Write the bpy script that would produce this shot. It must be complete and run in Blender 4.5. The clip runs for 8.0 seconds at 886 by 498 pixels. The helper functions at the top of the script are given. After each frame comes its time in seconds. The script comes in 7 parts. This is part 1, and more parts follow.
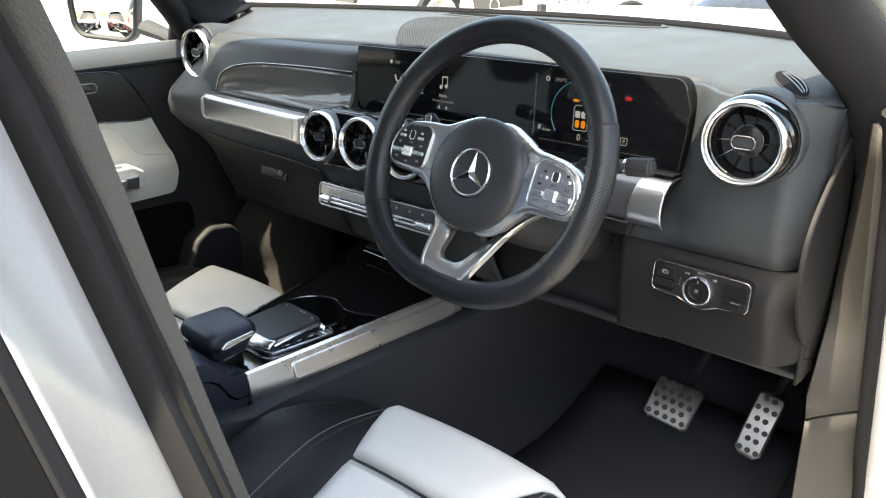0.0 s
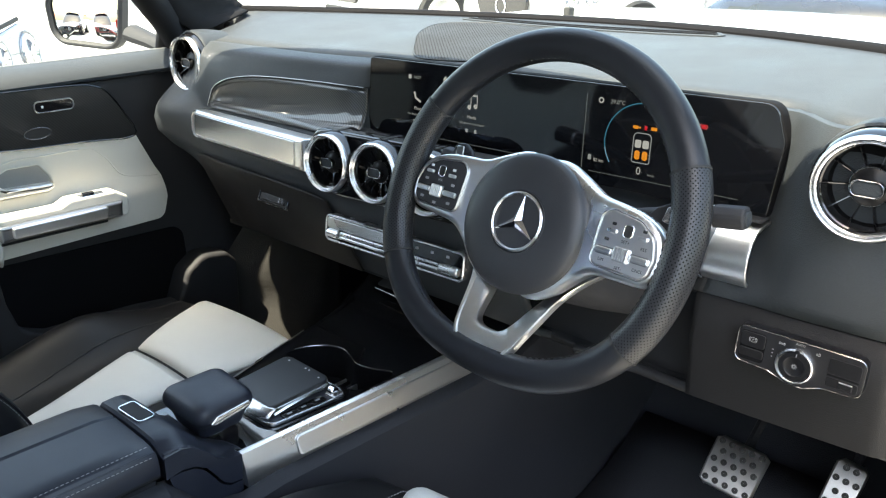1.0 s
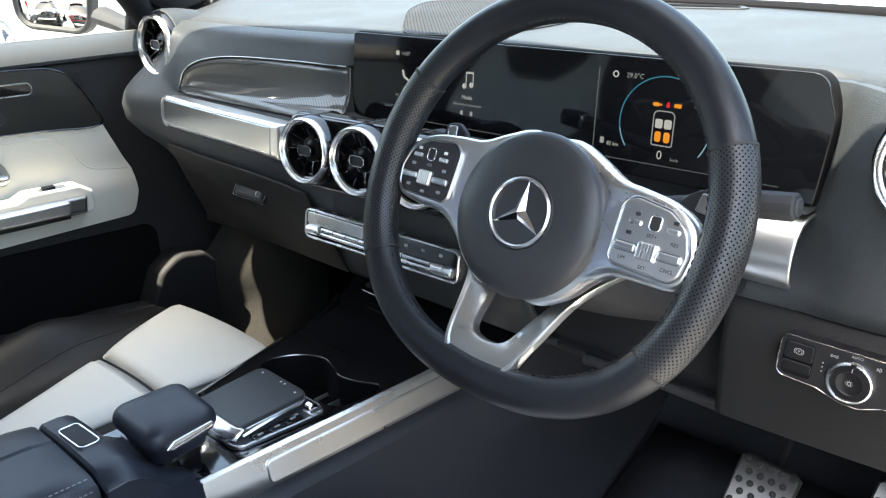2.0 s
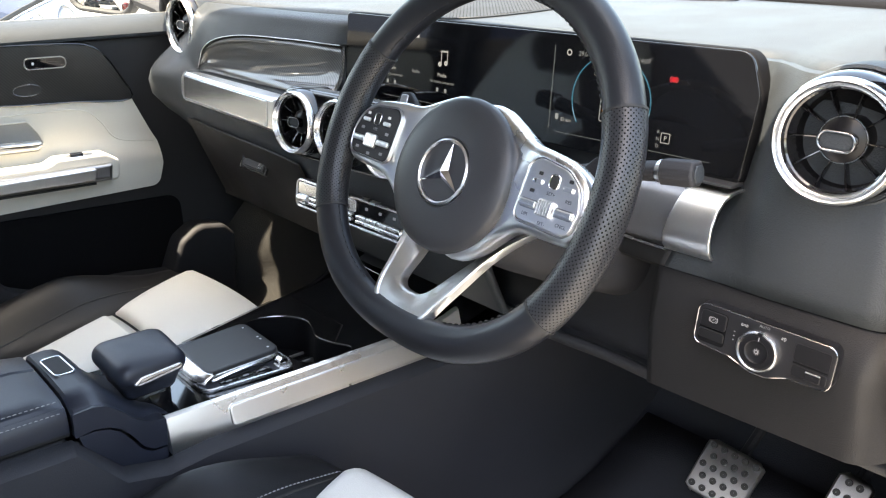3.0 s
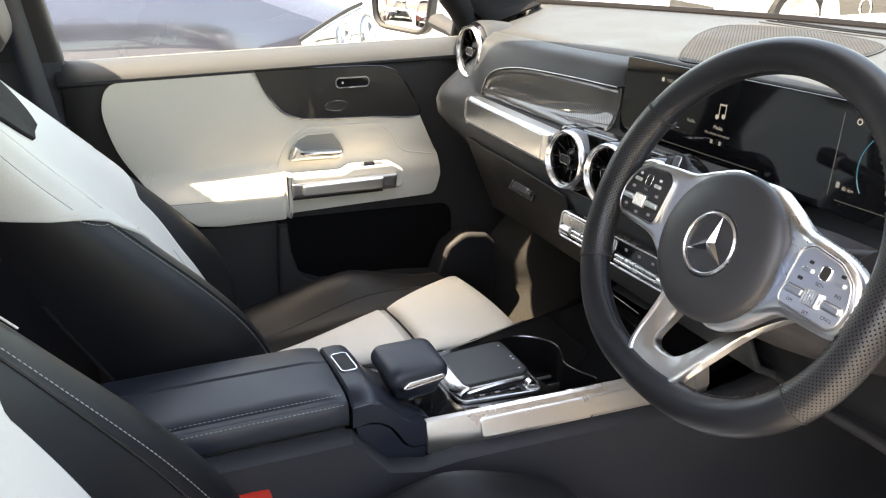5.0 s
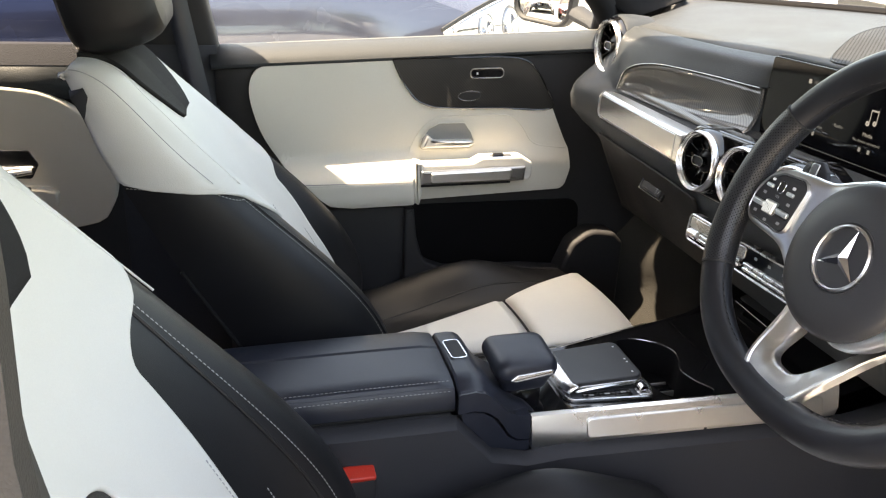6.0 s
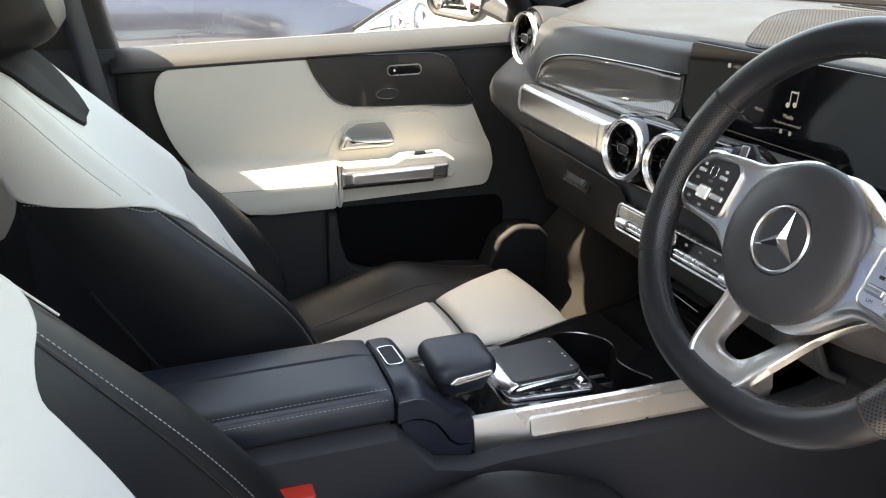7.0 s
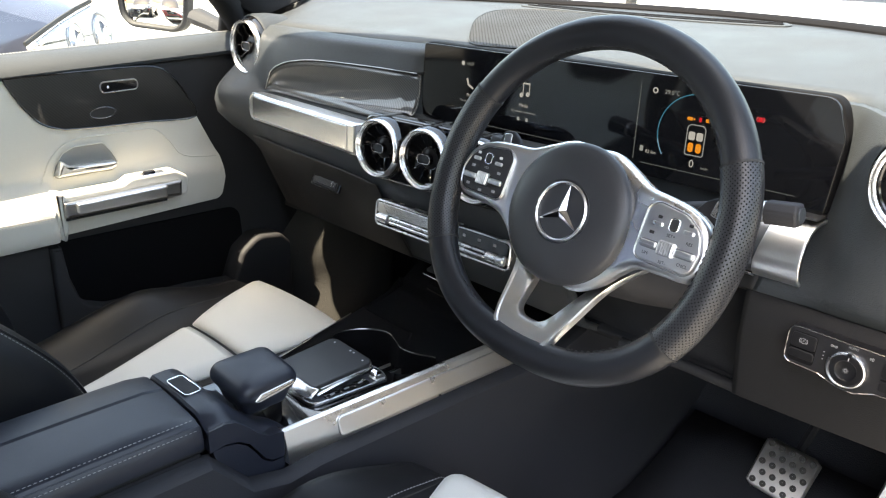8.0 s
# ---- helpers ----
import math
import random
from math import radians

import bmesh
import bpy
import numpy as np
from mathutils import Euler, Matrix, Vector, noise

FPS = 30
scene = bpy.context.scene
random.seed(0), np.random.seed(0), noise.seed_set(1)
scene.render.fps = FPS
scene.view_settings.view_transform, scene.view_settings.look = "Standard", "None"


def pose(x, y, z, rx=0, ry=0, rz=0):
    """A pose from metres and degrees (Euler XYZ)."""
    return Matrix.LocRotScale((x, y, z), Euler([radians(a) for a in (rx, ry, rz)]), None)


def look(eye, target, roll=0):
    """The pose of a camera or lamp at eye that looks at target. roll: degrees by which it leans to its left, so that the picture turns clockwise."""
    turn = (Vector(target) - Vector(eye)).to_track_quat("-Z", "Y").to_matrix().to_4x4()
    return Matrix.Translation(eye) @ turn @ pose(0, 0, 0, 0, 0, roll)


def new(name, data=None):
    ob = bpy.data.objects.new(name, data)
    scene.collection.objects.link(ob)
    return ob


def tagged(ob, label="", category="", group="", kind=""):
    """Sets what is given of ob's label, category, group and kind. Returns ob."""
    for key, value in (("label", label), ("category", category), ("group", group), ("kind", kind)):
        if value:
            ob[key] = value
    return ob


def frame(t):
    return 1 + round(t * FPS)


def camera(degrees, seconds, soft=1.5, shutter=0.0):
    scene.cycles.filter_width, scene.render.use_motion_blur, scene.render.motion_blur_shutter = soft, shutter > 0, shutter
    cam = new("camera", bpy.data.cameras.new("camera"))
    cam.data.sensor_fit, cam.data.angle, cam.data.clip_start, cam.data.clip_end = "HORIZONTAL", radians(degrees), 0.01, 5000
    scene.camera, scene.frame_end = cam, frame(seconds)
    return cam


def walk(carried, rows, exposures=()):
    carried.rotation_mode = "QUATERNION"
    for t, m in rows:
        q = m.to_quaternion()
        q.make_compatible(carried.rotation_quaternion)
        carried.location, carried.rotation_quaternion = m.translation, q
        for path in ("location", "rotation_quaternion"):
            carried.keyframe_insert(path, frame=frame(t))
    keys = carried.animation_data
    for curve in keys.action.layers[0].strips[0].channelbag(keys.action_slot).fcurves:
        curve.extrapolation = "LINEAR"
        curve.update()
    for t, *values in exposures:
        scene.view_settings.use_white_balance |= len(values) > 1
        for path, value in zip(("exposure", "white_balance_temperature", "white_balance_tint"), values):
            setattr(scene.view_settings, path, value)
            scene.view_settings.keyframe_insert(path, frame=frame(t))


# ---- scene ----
cam = camera(58.4, 8.0, 1.2)
PATH = [
    (0, (1.004, -0.772, 1.262), (-0.24, 0.649, 0.605), 1.2),
    (0.5, (0.93, -0.704, 1.274), (-0.315, 0.712, 0.607), 1.1),
    (1, (0.835, -0.645, 1.264), (-0.408, 0.777, 0.604), 1.2),
    (1.5, (0.778, -0.592, 1.249), (-0.466, 0.824, 0.582), 0.8),
    (2, (0.76, -0.545, 1.218), (-0.481, 0.877, 0.557), 1.0),
    (2.2, (0.779, -0.524, 1.203), (-0.458, 0.901, 0.542), 1.1),
    (3.3, (0.924, -0.498, 1.194), (-0.51, 0.729, 0.534), 2.1),
    (3.5, (0.933, -0.516, 1.212), (-0.542, 0.659, 0.545), 1.7),
    (4, (0.939, -0.547, 1.234), (-0.613, 0.526, 0.57), 1.7),
    (4.5, (0.926, -0.54, 1.259), (-0.707, 0.4, 0.587), 1.8),
    (5, (0.918, -0.538, 1.273), (-0.78, 0.255, 0.576), 2.1),
    (5.2, (0.92, -0.536, 1.277), (-0.807, 0.182, 0.567), 2.1),
    (6.3, (0.929, -0.503, 1.272), (-0.877, -0.049, 0.543), 2.6),
    (6.5, (0.918, -0.491, 1.269), (-0.886, -0.021, 0.542), 2.5),
    (7, (0.889, -0.523, 1.261), (-0.852, 0.148, 0.54), 1.6),
    (7.5, (0.86, -0.604, 1.264), (-0.626, 0.538, 0.564), 2.3),
    (8, (0.846, -0.632, 1.263), (-0.496, 0.681, 0.571), 1.6),
]
# the car's own axes: x to its right, y ahead, z up from the wheels; it stands nose down by four degrees
CAR = Matrix.Translation((0, 0, 0.9)) @ pose(0, 0, 0, -4) @ Matrix.Translation((0, 0, -0.9))
walk(cam, [(t, CAR @ look(eye, target, roll)) for t, eye, target, roll in PATH],
     [(0.0, 3.13, 8300, 7), (1.0, 3.19, 7800, 4), (2.0, 3.42, 7700, 6), (3.5, 3.60, 8800, 12), (6.5, 3.33, 9800, 14), (8.0, 3.34, 8500, 9)])

# ---- world, sun, exposure ----
SUN = (CAR.to_3x3() @ Vector((-0.08, -0.50, 1.0))).normalized()
world = bpy.data.worlds.new("sky")
scene.world = world
world.use_nodes = True
wn = world.node_tree.nodes
sky = wn.new("ShaderNodeTexSky")
sky.sky_type, sky.sun_disc = "NISHITA", False
sky.sun_elevation = math.asin(SUN.z)
sky.sun_rotation = math.atan2(SUN.x, SUN.y)
sky.air_density, sky.dust_density, sky.ozone_density = 1.0, 2.5, 1.0
wn["Background"].inputs["Strength"].default_value = 0.15
world.node_tree.links.new(sky.outputs[0], wn["Background"].inputs["Color"])
sun_data = bpy.data.lights.new("sun", "SUN")
sun_data.energy, sun_data.angle, sun_data.color = 2.35, radians(0.6), (1.0, 0.97, 0.91)
sun = new("sun", sun_data)
sun.matrix_basis = look(SUN * 30, (0, 0, 0))


# ---- materials ----
def material(name, colour, rough=0.5, metal=0.0, spec=0.5, coat=0.0, bump=0.0, scale=400.0, vary=0.12, wear=6.0,
             bump_kind="noise", rvary=0.08, sheen=0.0):
    """A principled material with colour and roughness that vary at two scales and a fine relief."""
    m = bpy.data.materials.new(name)
    m.use_nodes = True
    n, l = m.node_tree.nodes, m.node_tree.links
    b = n["Principled BSDF"]
    b.inputs["Metallic"].default_value = metal
    b.inputs["Specular IOR Level"].default_value = spec
    b.inputs["Coat Weight"].default_value = coat
    b.inputs["Coat Roughness"].default_value = 0.03
    if sheen:
        b.inputs["Sheen Weight"].default_value = sheen
        b.inputs["Sheen Roughness"].default_value = 0.4
    tc = n.new("ShaderNodeTexCoord")
    big = n.new("ShaderNodeTexNoise")
    big.inputs["Scale"].default_value, big.inputs["Detail"].default_value = wear, 5
    small = n.new("ShaderNodeTexNoise")
    small.inputs["Scale"].default_value, small.inputs["Detail"].default_value = scale, 3
    for k in (big, small):
        l.new(tc.outputs["Object"], k.inputs["Vector"])
    add = n.new("ShaderNodeMath")
    add.operation = "ADD"
    l.new(big.outputs["Fac"], add.inputs[0])
    l.new(small.outputs["Fac"], add.inputs[1])
    ramp = n.new("ShaderNodeMapRange")
    ramp.inputs["From Min"].default_value, ramp.inputs["From Max"].default_value = 0.6, 1.4
    ramp.inputs["To Min"].default_value, ramp.inputs["To Max"].default_value = 1 - vary, 1 + vary
    l.new(add.outputs[0], ramp.inputs["Value"])
    mul = n.new("ShaderNodeVectorMath")
    mul.operation = "SCALE"
    mul.inputs[0].default_value = colour
    l.new(ramp.outputs[0], mul.inputs["Scale"])
    l.new(mul.outputs[0], b.inputs["Base Color"])
    rr = n.new("ShaderNodeMapRange")
    rr.inputs["From Min"].default_value, rr.inputs["From Max"].default_value = 0.3, 0.7
    rr.inputs["To Min"].default_value, rr.inputs["To Max"].default_value = max(rough - rvary, 0.0), min(rough + rvary, 1)
    l.new(big.outputs["Fac"], rr.inputs["Value"])
    l.new(rr.outputs[0], b.inputs["Roughness"])
    if bump:
        if bump_kind == "grain":
            v = n.new("ShaderNodeTexVoronoi")
            v.inputs["Scale"].default_value = scale
            l.new(tc.outputs["Object"], v.inputs["Vector"])
            height = v.outputs["Distance"]
        else:
            height = small.outputs["Fac"]
        bp = n.new("ShaderNodeBump")
        bp.inputs["Strength"].default_value, bp.inputs["Distance"].default_value = bump, 0.001
        l.new(height, bp.inputs["Height"])
        l.new(bp.outputs[0], b.inputs["Normal"])
    return m


def perforated(name, colour, pitch=0.0031, rough=0.42, spec=0.5):
    """Leather with rows of punched holes."""
    m = material(name, colour, rough, bump=0.25, scale=900)
    n, l = m.node_tree.nodes, m.node_tree.links
    b = n["Principled BSDF"]
    uv = n.new("ShaderNodeUVMap")
    uv.uv_map = "uv"
    sc = n.new("ShaderNodeVectorMath")
    sc.operation = "SCALE"
    sc.inputs["Scale"].default_value = 1 / pitch
    l.new(uv.outputs[0], sc.inputs[0])
    fr = n.new("ShaderNodeVectorMath")
    fr.operation = "FRACTION"
    rot = n.new("ShaderNodeVectorRotate")
    rot.rotation_type = "Z_AXIS"
    rot.inputs["Angle"].default_value = radians(45)
    l.new(sc.outputs[0], rot.inputs["Vector"])
    l.new(rot.outputs[0], fr.inputs[0])
    ds = n.new("ShaderNodeVectorMath")
    ds.operation = "DISTANCE"
    ds.inputs[1].default_value = (0.5, 0.5, 0)
    l.new(fr.outputs[0], ds.inputs[0])
    hole = n.new("ShaderNodeMapRange")
    hole.inputs["From Min"].default_value, hole.inputs["From Max"].default_value = 0.15, 0.23
    l.new(ds.outputs["Value"], hole.inputs["Value"])
    old = b.inputs["Base Color"].links[0].from_socket
    mx = n.new("ShaderNodeMix")
    mx.data_type = "RGBA"
    mx.inputs[6].default_value = (0.004, 0.004, 0.004, 1)
    l.new(hole.outputs[0], mx.inputs[0])
    l.new(old, mx.inputs[7])
    l.new(mx.outputs[2], b.inputs["Base Color"])
    gl = n.new("ShaderNodeMath")
    gl.operation = "MULTIPLY"
    gl.inputs[1].default_value = spec
    l.new(hole.outputs[0], gl.inputs[0])
    l.new(gl.outputs[0], b.inputs["Specular IOR Level"])
    bp = n.new("ShaderNodeBump")
    bp.inputs["Strength"].default_value, bp.inputs["Distance"].default_value = 0.8, 0.001
    l.new(hole.outputs[0], bp.inputs["Height"])
    l.new(bp.outputs[0], b.inputs["Normal"])
    return m


def weave(name, dark, light, pitch, rough, coat):
    """A twill weave of two tones under a clear coat."""
    m = material(name, dark, rough, coat=coat, vary=0.1)
    n, l = m.node_tree.nodes, m.node_tree.links
    b = n["Principled BSDF"]
    uv = n.new("ShaderNodeUVMap")
    uv.uv_map = "uv"
    sep = n.new("ShaderNodeSeparateXYZ")
    l.new(uv.outputs[0], sep.inputs[0])
    waves = []
    for sx, sy in ((1.0, 1.0), (1.0, -1.0)):
        a = n.new("ShaderNodeMath")
        a.operation = "MULTIPLY"
        a.inputs[1].default_value = sx * 2 * math.pi / pitch
        l.new(sep.outputs[0], a.inputs[0])
        c = n.new("ShaderNodeMath")
        c.operation = "MULTIPLY_ADD"
        c.inputs[1].default_value = sy * 2 * math.pi / pitch
        l.new(sep.outputs[1], c.inputs[0])
        l.new(a.outputs[0], c.inputs[2])
        s = n.new("ShaderNodeMath")
        s.operation = "SINE"
        l.new(c.outputs[0], s.inputs[0])
        waves.append(s)
    p = n.new("ShaderNodeMath")
    p.operation = "MULTIPLY_ADD"
    l.new(waves[1].outputs[0], p.inputs[0])
    p.inputs[1].default_value = 0.35
    l.new(waves[0].outputs[0], p.inputs[2])
    r = n.new("ShaderNodeMapRange")
    r.inputs["From Min"].default_value, r.inputs["From Max"].default_value = -0.8, 0.8
    l.new(p.outputs[0], r.inputs["Value"])
    mx = n.new("ShaderNodeMix")
    mx.data_type = "RGBA"
    mx.inputs[6].default_value, mx.inputs[7].default_value = (*dark, 1), (*light, 1)
    l.new(r.outputs[0], mx.inputs[0])
    l.new(mx.outputs[2], b.inputs["Base Color"])
    return m


def thin_glass(name, tint=(1, 1, 1), gloss=0.08):
    m = bpy.data.materials.new(name)
    m.use_nodes = True
    n, l = m.node_tree.nodes, m.node_tree.links
    n.remove(n["Principled BSDF"])
    t, g, mx, fr = (n.new("ShaderNode" + k) for k in ("BsdfTransparent", "BsdfGlossy", "MixShader", "Fresnel"))
    t.inputs["Color"].default_value = (*tint, 1)
    g.inputs["Roughness"].default_value = 0.01
    fr.inputs["IOR"].default_value = 1.3 + gloss
    l.new(fr.outputs[0], mx.inputs[0])
    l.new(t.outputs[0], mx.inputs[1])
    l.new(g.outputs[0], mx.inputs[2])
    l.new(mx.outputs[0], n["Material Output"].inputs["Surface"])
    return m


def glow(name, colour, strength):
    m = bpy.data.materials.new(name)
    m.use_nodes = True
    b = m.node_tree.nodes["Principled BSDF"]
    b.inputs["Base Color"].default_value = (0.01, 0.01, 0.01, 1)
    b.inputs["Roughness"].default_value = 0.1
    b.inputs["Emission Color"].default_value = (*colour, 1)
    b.inputs["Emission Strength"].default_value = strength
    return m


DASH = material("dash_skin", (0.031, 0.036, 0.041), 0.54, spec=0.30, bump=0.35, scale=650, bump_kind="grain", vary=0.1)
DARK = material("hard_dark_plastic", (0.027, 0.027, 0.030), 0.6, spec=0.28, bump=0.25, scale=800, bump_kind="grain")
# Black leather; the blue in its base stands for the sky's sheen.
SKY_LEATHER = material("black_leather", (0.0180, 0.0215, 0.0330), 0.38, spec=0.52, bump=0.14, scale=1100, bump_kind="grain")
SEAT_BLACK = material("black_seat_leather", (0.0092, 0.0094, 0.0110), 0.46, spec=0.31, bump=0.14, scale=1000, bump_kind="grain")
PAD_BLACK = material("smooth_dark_pad", (0.030, 0.032, 0.036), 0.38, vary=0.05)
WHEEL_LEATHER = material("wheel_leather", (0.029, 0.030, 0.034), 0.42, bump=0.12, scale=1100, bump_kind="grain")
RIM_LEATHER = material("rim_leather", (0.0125, 0.0135, 0.017), 0.34, spec=0.42, bump=0.12, scale=1100, bump_kind="grain")
PERF = perforated("perforated_leather", (0.0165, 0.0175, 0.0205), 0.0029, 0.36, 0.5)
MATT_LEATHER = material("matt_black_leather", (0.020, 0.020, 0.021), 0.75, spec=0.12, bump=0.3, scale=700, bump_kind="grain")
PALE = material("pale_grey_leather", (0.70, 0.695, 0.66), 0.5, bump=0.2, scale=700, bump_kind="grain", vary=0.04)
PALE_DOOR = material("pale_door_skin", (0.67, 0.645, 0.585), 0.5, bump=0.2, scale=700, bump_kind="grain", vary=0.04)
PIANO = material("piano_black", (0.006, 0.006, 0.007), 0.06, coat=0.6, vary=0.1, rvary=0.02)
SILVER = material("satin_silver", (0.89, 0.89, 0.89), 0.31, metal=1.0, bump=0.04, scale=1500, vary=0.05)
BRUSHED = material("brushed_aluminium", (0.91, 0.90, 0.89), 0.33, metal=1.0, bump=0.06, scale=1200, vary=0.05)
SATIN_DARK = material("smoked_chrome", (0.30, 0.30, 0.31), 0.2, metal=1.0, vary=0.05)
BRIGHT = material("polished_silver", (0.86, 0.86, 0.87), 0.27, metal=1.0, vary=0.03, rvary=0.04)
GREY_SATIN = material("grey_satin_lacquer", (0.17, 0.18, 0.20), 0.3, metal=0.7, vary=0.05)
CHROME = material("chrome", (0.80, 0.80, 0.82), 0.08, metal=1.0, vary=0.02, rvary=0.02)
CARBON = weave("carbon_look_trim", (0.022, 0.021, 0.020), (0.072, 0.068, 0.064), 0.0055, 0.5, 1.0)
SPEAKER_CARBON = weave("carbon_look_door_trim", (0.0045, 0.0045, 0.005), (0.018, 0.0175, 0.0175), 0.0060, 0.42, 0.45)
GUNMETAL = material("satin_gunmetal", (0.46, 0.46, 0.47), 0.32, metal=1.0, vary=0.05)
HUB_BLACK = material("vent_hub_black", (0.007, 0.007, 0.008), 0.32, spec=0.22, vary=0.1)
SATIN_BLACK = material("satin_black_oval", (0.030, 0.030, 0.031), 0.35, spec=0.4, vary=0.1)
PILLAR_DARK = material("dark_pillar_trim", (0.012, 0.012, 0.0135), 0.75, spec=0.15, bump=0.25, scale=700, bump_kind="grain")
# Dash skin darkened: the shade on the glovebox lid sits in this colour.
SHADED_SKIN = material("shaded_dash_skin", (0.0150, 0.0138, 0.0135), 0.52, spec=0.25, bump=0.25, scale=800, bump_kind="grain")
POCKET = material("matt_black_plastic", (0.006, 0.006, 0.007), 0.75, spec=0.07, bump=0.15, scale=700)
CONSOLE_SIDE = material("console_side_skin", (0.032, 0.033, 0.039), 0.55, spec=0.35, bump=0.25, scale=800, bump_kind="grain")
# Hard dash plastic, its own dark tone deepened by shade put into the colour.
HARD_SHADED = material("shaded_dash_plastic", (0.0122, 0.0122, 0.0132), 0.58, spec=0.18, bump=0.25, scale=800, bump_kind="grain")
CARPET = material("dark_carpet", (0.043, 0.045, 0.053), 0.95, bump=0.8, scale=500, spec=0.1)
ARCH = material("grey_footwell_carpet", (0.050, 0.048, 0.045), 0.95, bump=0.8, scale=500, spec=0.1)
RUBBER = material("black_rubber", (0.018, 0.018, 0.018), 0.7, bump=0.1, scale=300)
STUD = material("pedal_rubber_studs", (0.02, 0.02, 0.02), 0.6)
PEDAL = material("pedal_steel", (0.50, 0.50, 0.50), 0.38, metal=1.0, bump=0.05, scale=900)
THREAD = material("grey_thread", (0.30, 0.30, 0.31), 0.8)
PALE_THREAD = material("pale_thread", (0.42, 0.42, 0.41), 0.8)
RED = material("red_buckle_plastic", (0.62, 0.035, 0.02), 0.35, vary=0.05)
SCREEN = material("screen_glass", (0.006, 0.0065, 0.008), 0.05, coat=0.0, spec=0.45, vary=0.05, rvary=0.015)
PAINT = material("white_car_paint", (0.62, 0.62, 0.62), 0.25, coat=0.8, vary=0.03)
TRIM_GREY = material("grey_pillar_trim", (0.034, 0.031, 0.027), 0.7, bump=0.3, scale=600, bump_kind="grain")
# Unseen roof lining; its grey is picked for the light it bounces.
LINER = material("grey_roof_cloth", (0.24, 0.235, 0.23), 0.95, bump=0.3, scale=900)
SEAL = material("rubber_seal", (0.014, 0.014, 0.015), 0.75, spec=0.12, bump=0.1, scale=300)
ASPHALT = material("pale_concrete_yard", (0.36, 0.35, 0.335), 0.9, bump=0.4, scale=60, wear=0.6, vary=0.18)
MIRROR = material("mirror_glass", (0.62, 0.62, 0.62), 0.0, metal=1.0, vary=0.0, rvary=0.0)
WINDOW = thin_glass("window_glass", (0.83, 0.88, 0.86))
PRIVACY = thin_glass("privacy_glass", (0.10, 0.13, 0.21))
WHITE_MARK = material("white_print", (0.75, 0.75, 0.75), 0.6, vary=0.0)


# ---- builders ----
INV = {}


def thing(name, at=(0, 0, 0), label="", category="", group="", kind="", m=None, base=None):
    """A top-level Empty. With m its parts are built in its own axes, else in the world's."""
    ob = new(name)
    ob.empty_display_size = 0.05
    if m is None:
        ob.matrix_basis = CAR @ Matrix.Translation(at)
        INV[ob] = Matrix.Translation(-Vector(at))
    else:
        ob.matrix_basis = (CAR if base is None else base) @ m
        INV[ob] = Matrix.Identity(4)
    return tagged(ob, label, category, group, kind)


def part(name, data, mat, parent=None, label="", smooth=True, mods=()):
    """Links a bmesh or a mesh as one object under a thing or a part."""
    if isinstance(data, bmesh.types.BMesh):
        me = bpy.data.meshes.new(name)
        bmesh.ops.recalc_face_normals(data, faces=data.faces)
        data.to_mesh(me)
        data.free()
    else:
        me = data
    if mat and not me.materials:
        me.materials.append(mat)
    if smooth:
        me.shade_smooth()
        me.set_sharp_from_angle(angle=radians(38))
    ob = new(name, me)
    if parent:
        ob.parent = parent
        ob.matrix_parent_inverse = INV.get(parent, Matrix.Identity(4))
    for kind, values in mods:
        md = ob.modifiers.new(kind.lower(), kind)
        if kind == "SOLIDIFY":
            md.thickness, md.offset = values
        elif kind == "SUBSURF":
            md.levels = md.render_levels = values
        elif kind == "BEVEL":
            md.width, md.segments = values
            md.limit_method = "ANGLE"
    if label:
        ob["label"] = label
    return ob


def axes(o, x, y):
    """A frame at o with the given x and (about) y directions."""
    x = Vector(x).normalized()
    z = x.cross(Vector(y)).normalized()
    y = z.cross(x)
    m = Matrix((x, y, z)).transposed().to_4x4()
    m.translation = o
    return m


def rounded(pts, r, seg=5):
    """A polygon with rounded corners; r: one radius or one per corner."""
    out, n = [], len(pts)
    for i in range(n):
        rad = r[i] if isinstance(r, (list, tuple)) else r
        p, a, b = Vector(pts[i]), Vector(pts[i - 1]), Vector(pts[(i + 1) % n])
        u, v = (a - p), (b - p)
        lu, lv = u.length, v.length
        u.normalize(), v.normalize()
        ang = u.angle(v)
        if rad <= 0 or ang > 3.1:
            out.append(p)
            continue
        d = min(rad / math.tan(ang / 2), lu * 0.49, lv * 0.49)
        rr = d * math.tan(ang / 2)
        c = p + (u + v).normalized() * (rr / math.sin(ang / 2))
        s, e = p + u * d - c, p + v * d - c
        turn = s.angle_signed(e)
        for k in range(seg + 1):
            w = s.copy()
            w.rotate(Matrix.Rotation(-turn * k / seg, 2))
            out.append(c + w)
    return out


def offset(poly, d):
    """Moves a closed outline inwards by d."""
    n = len(poly)
    area = sum(poly[i - 1].x * poly[i].y - poly[i].x * poly[i - 1].y for i in range(n))
    s = 1 if area > 0 else -1
    out = []
    for i in range(n):
        a, b = poly[i] - poly[i - 1], poly[(i + 1) % n] - poly[i]
        t = Vector((0, 0))
        for e in (a, b):
            if e.length > 1e-9:
                t += e.normalized()
        if t.length < 1e-9:
            t = b
        t.normalize()
        out.append(poly[i] + Vector((-t.y, t.x)) * s * d)
    return out


def add_uv(bm, f):
    lay = bm.loops.layers.uv.new("uv")
    for face in bm.faces:
        for lp in face.loops:
            lp[lay].uv = f(lp.vert.co)


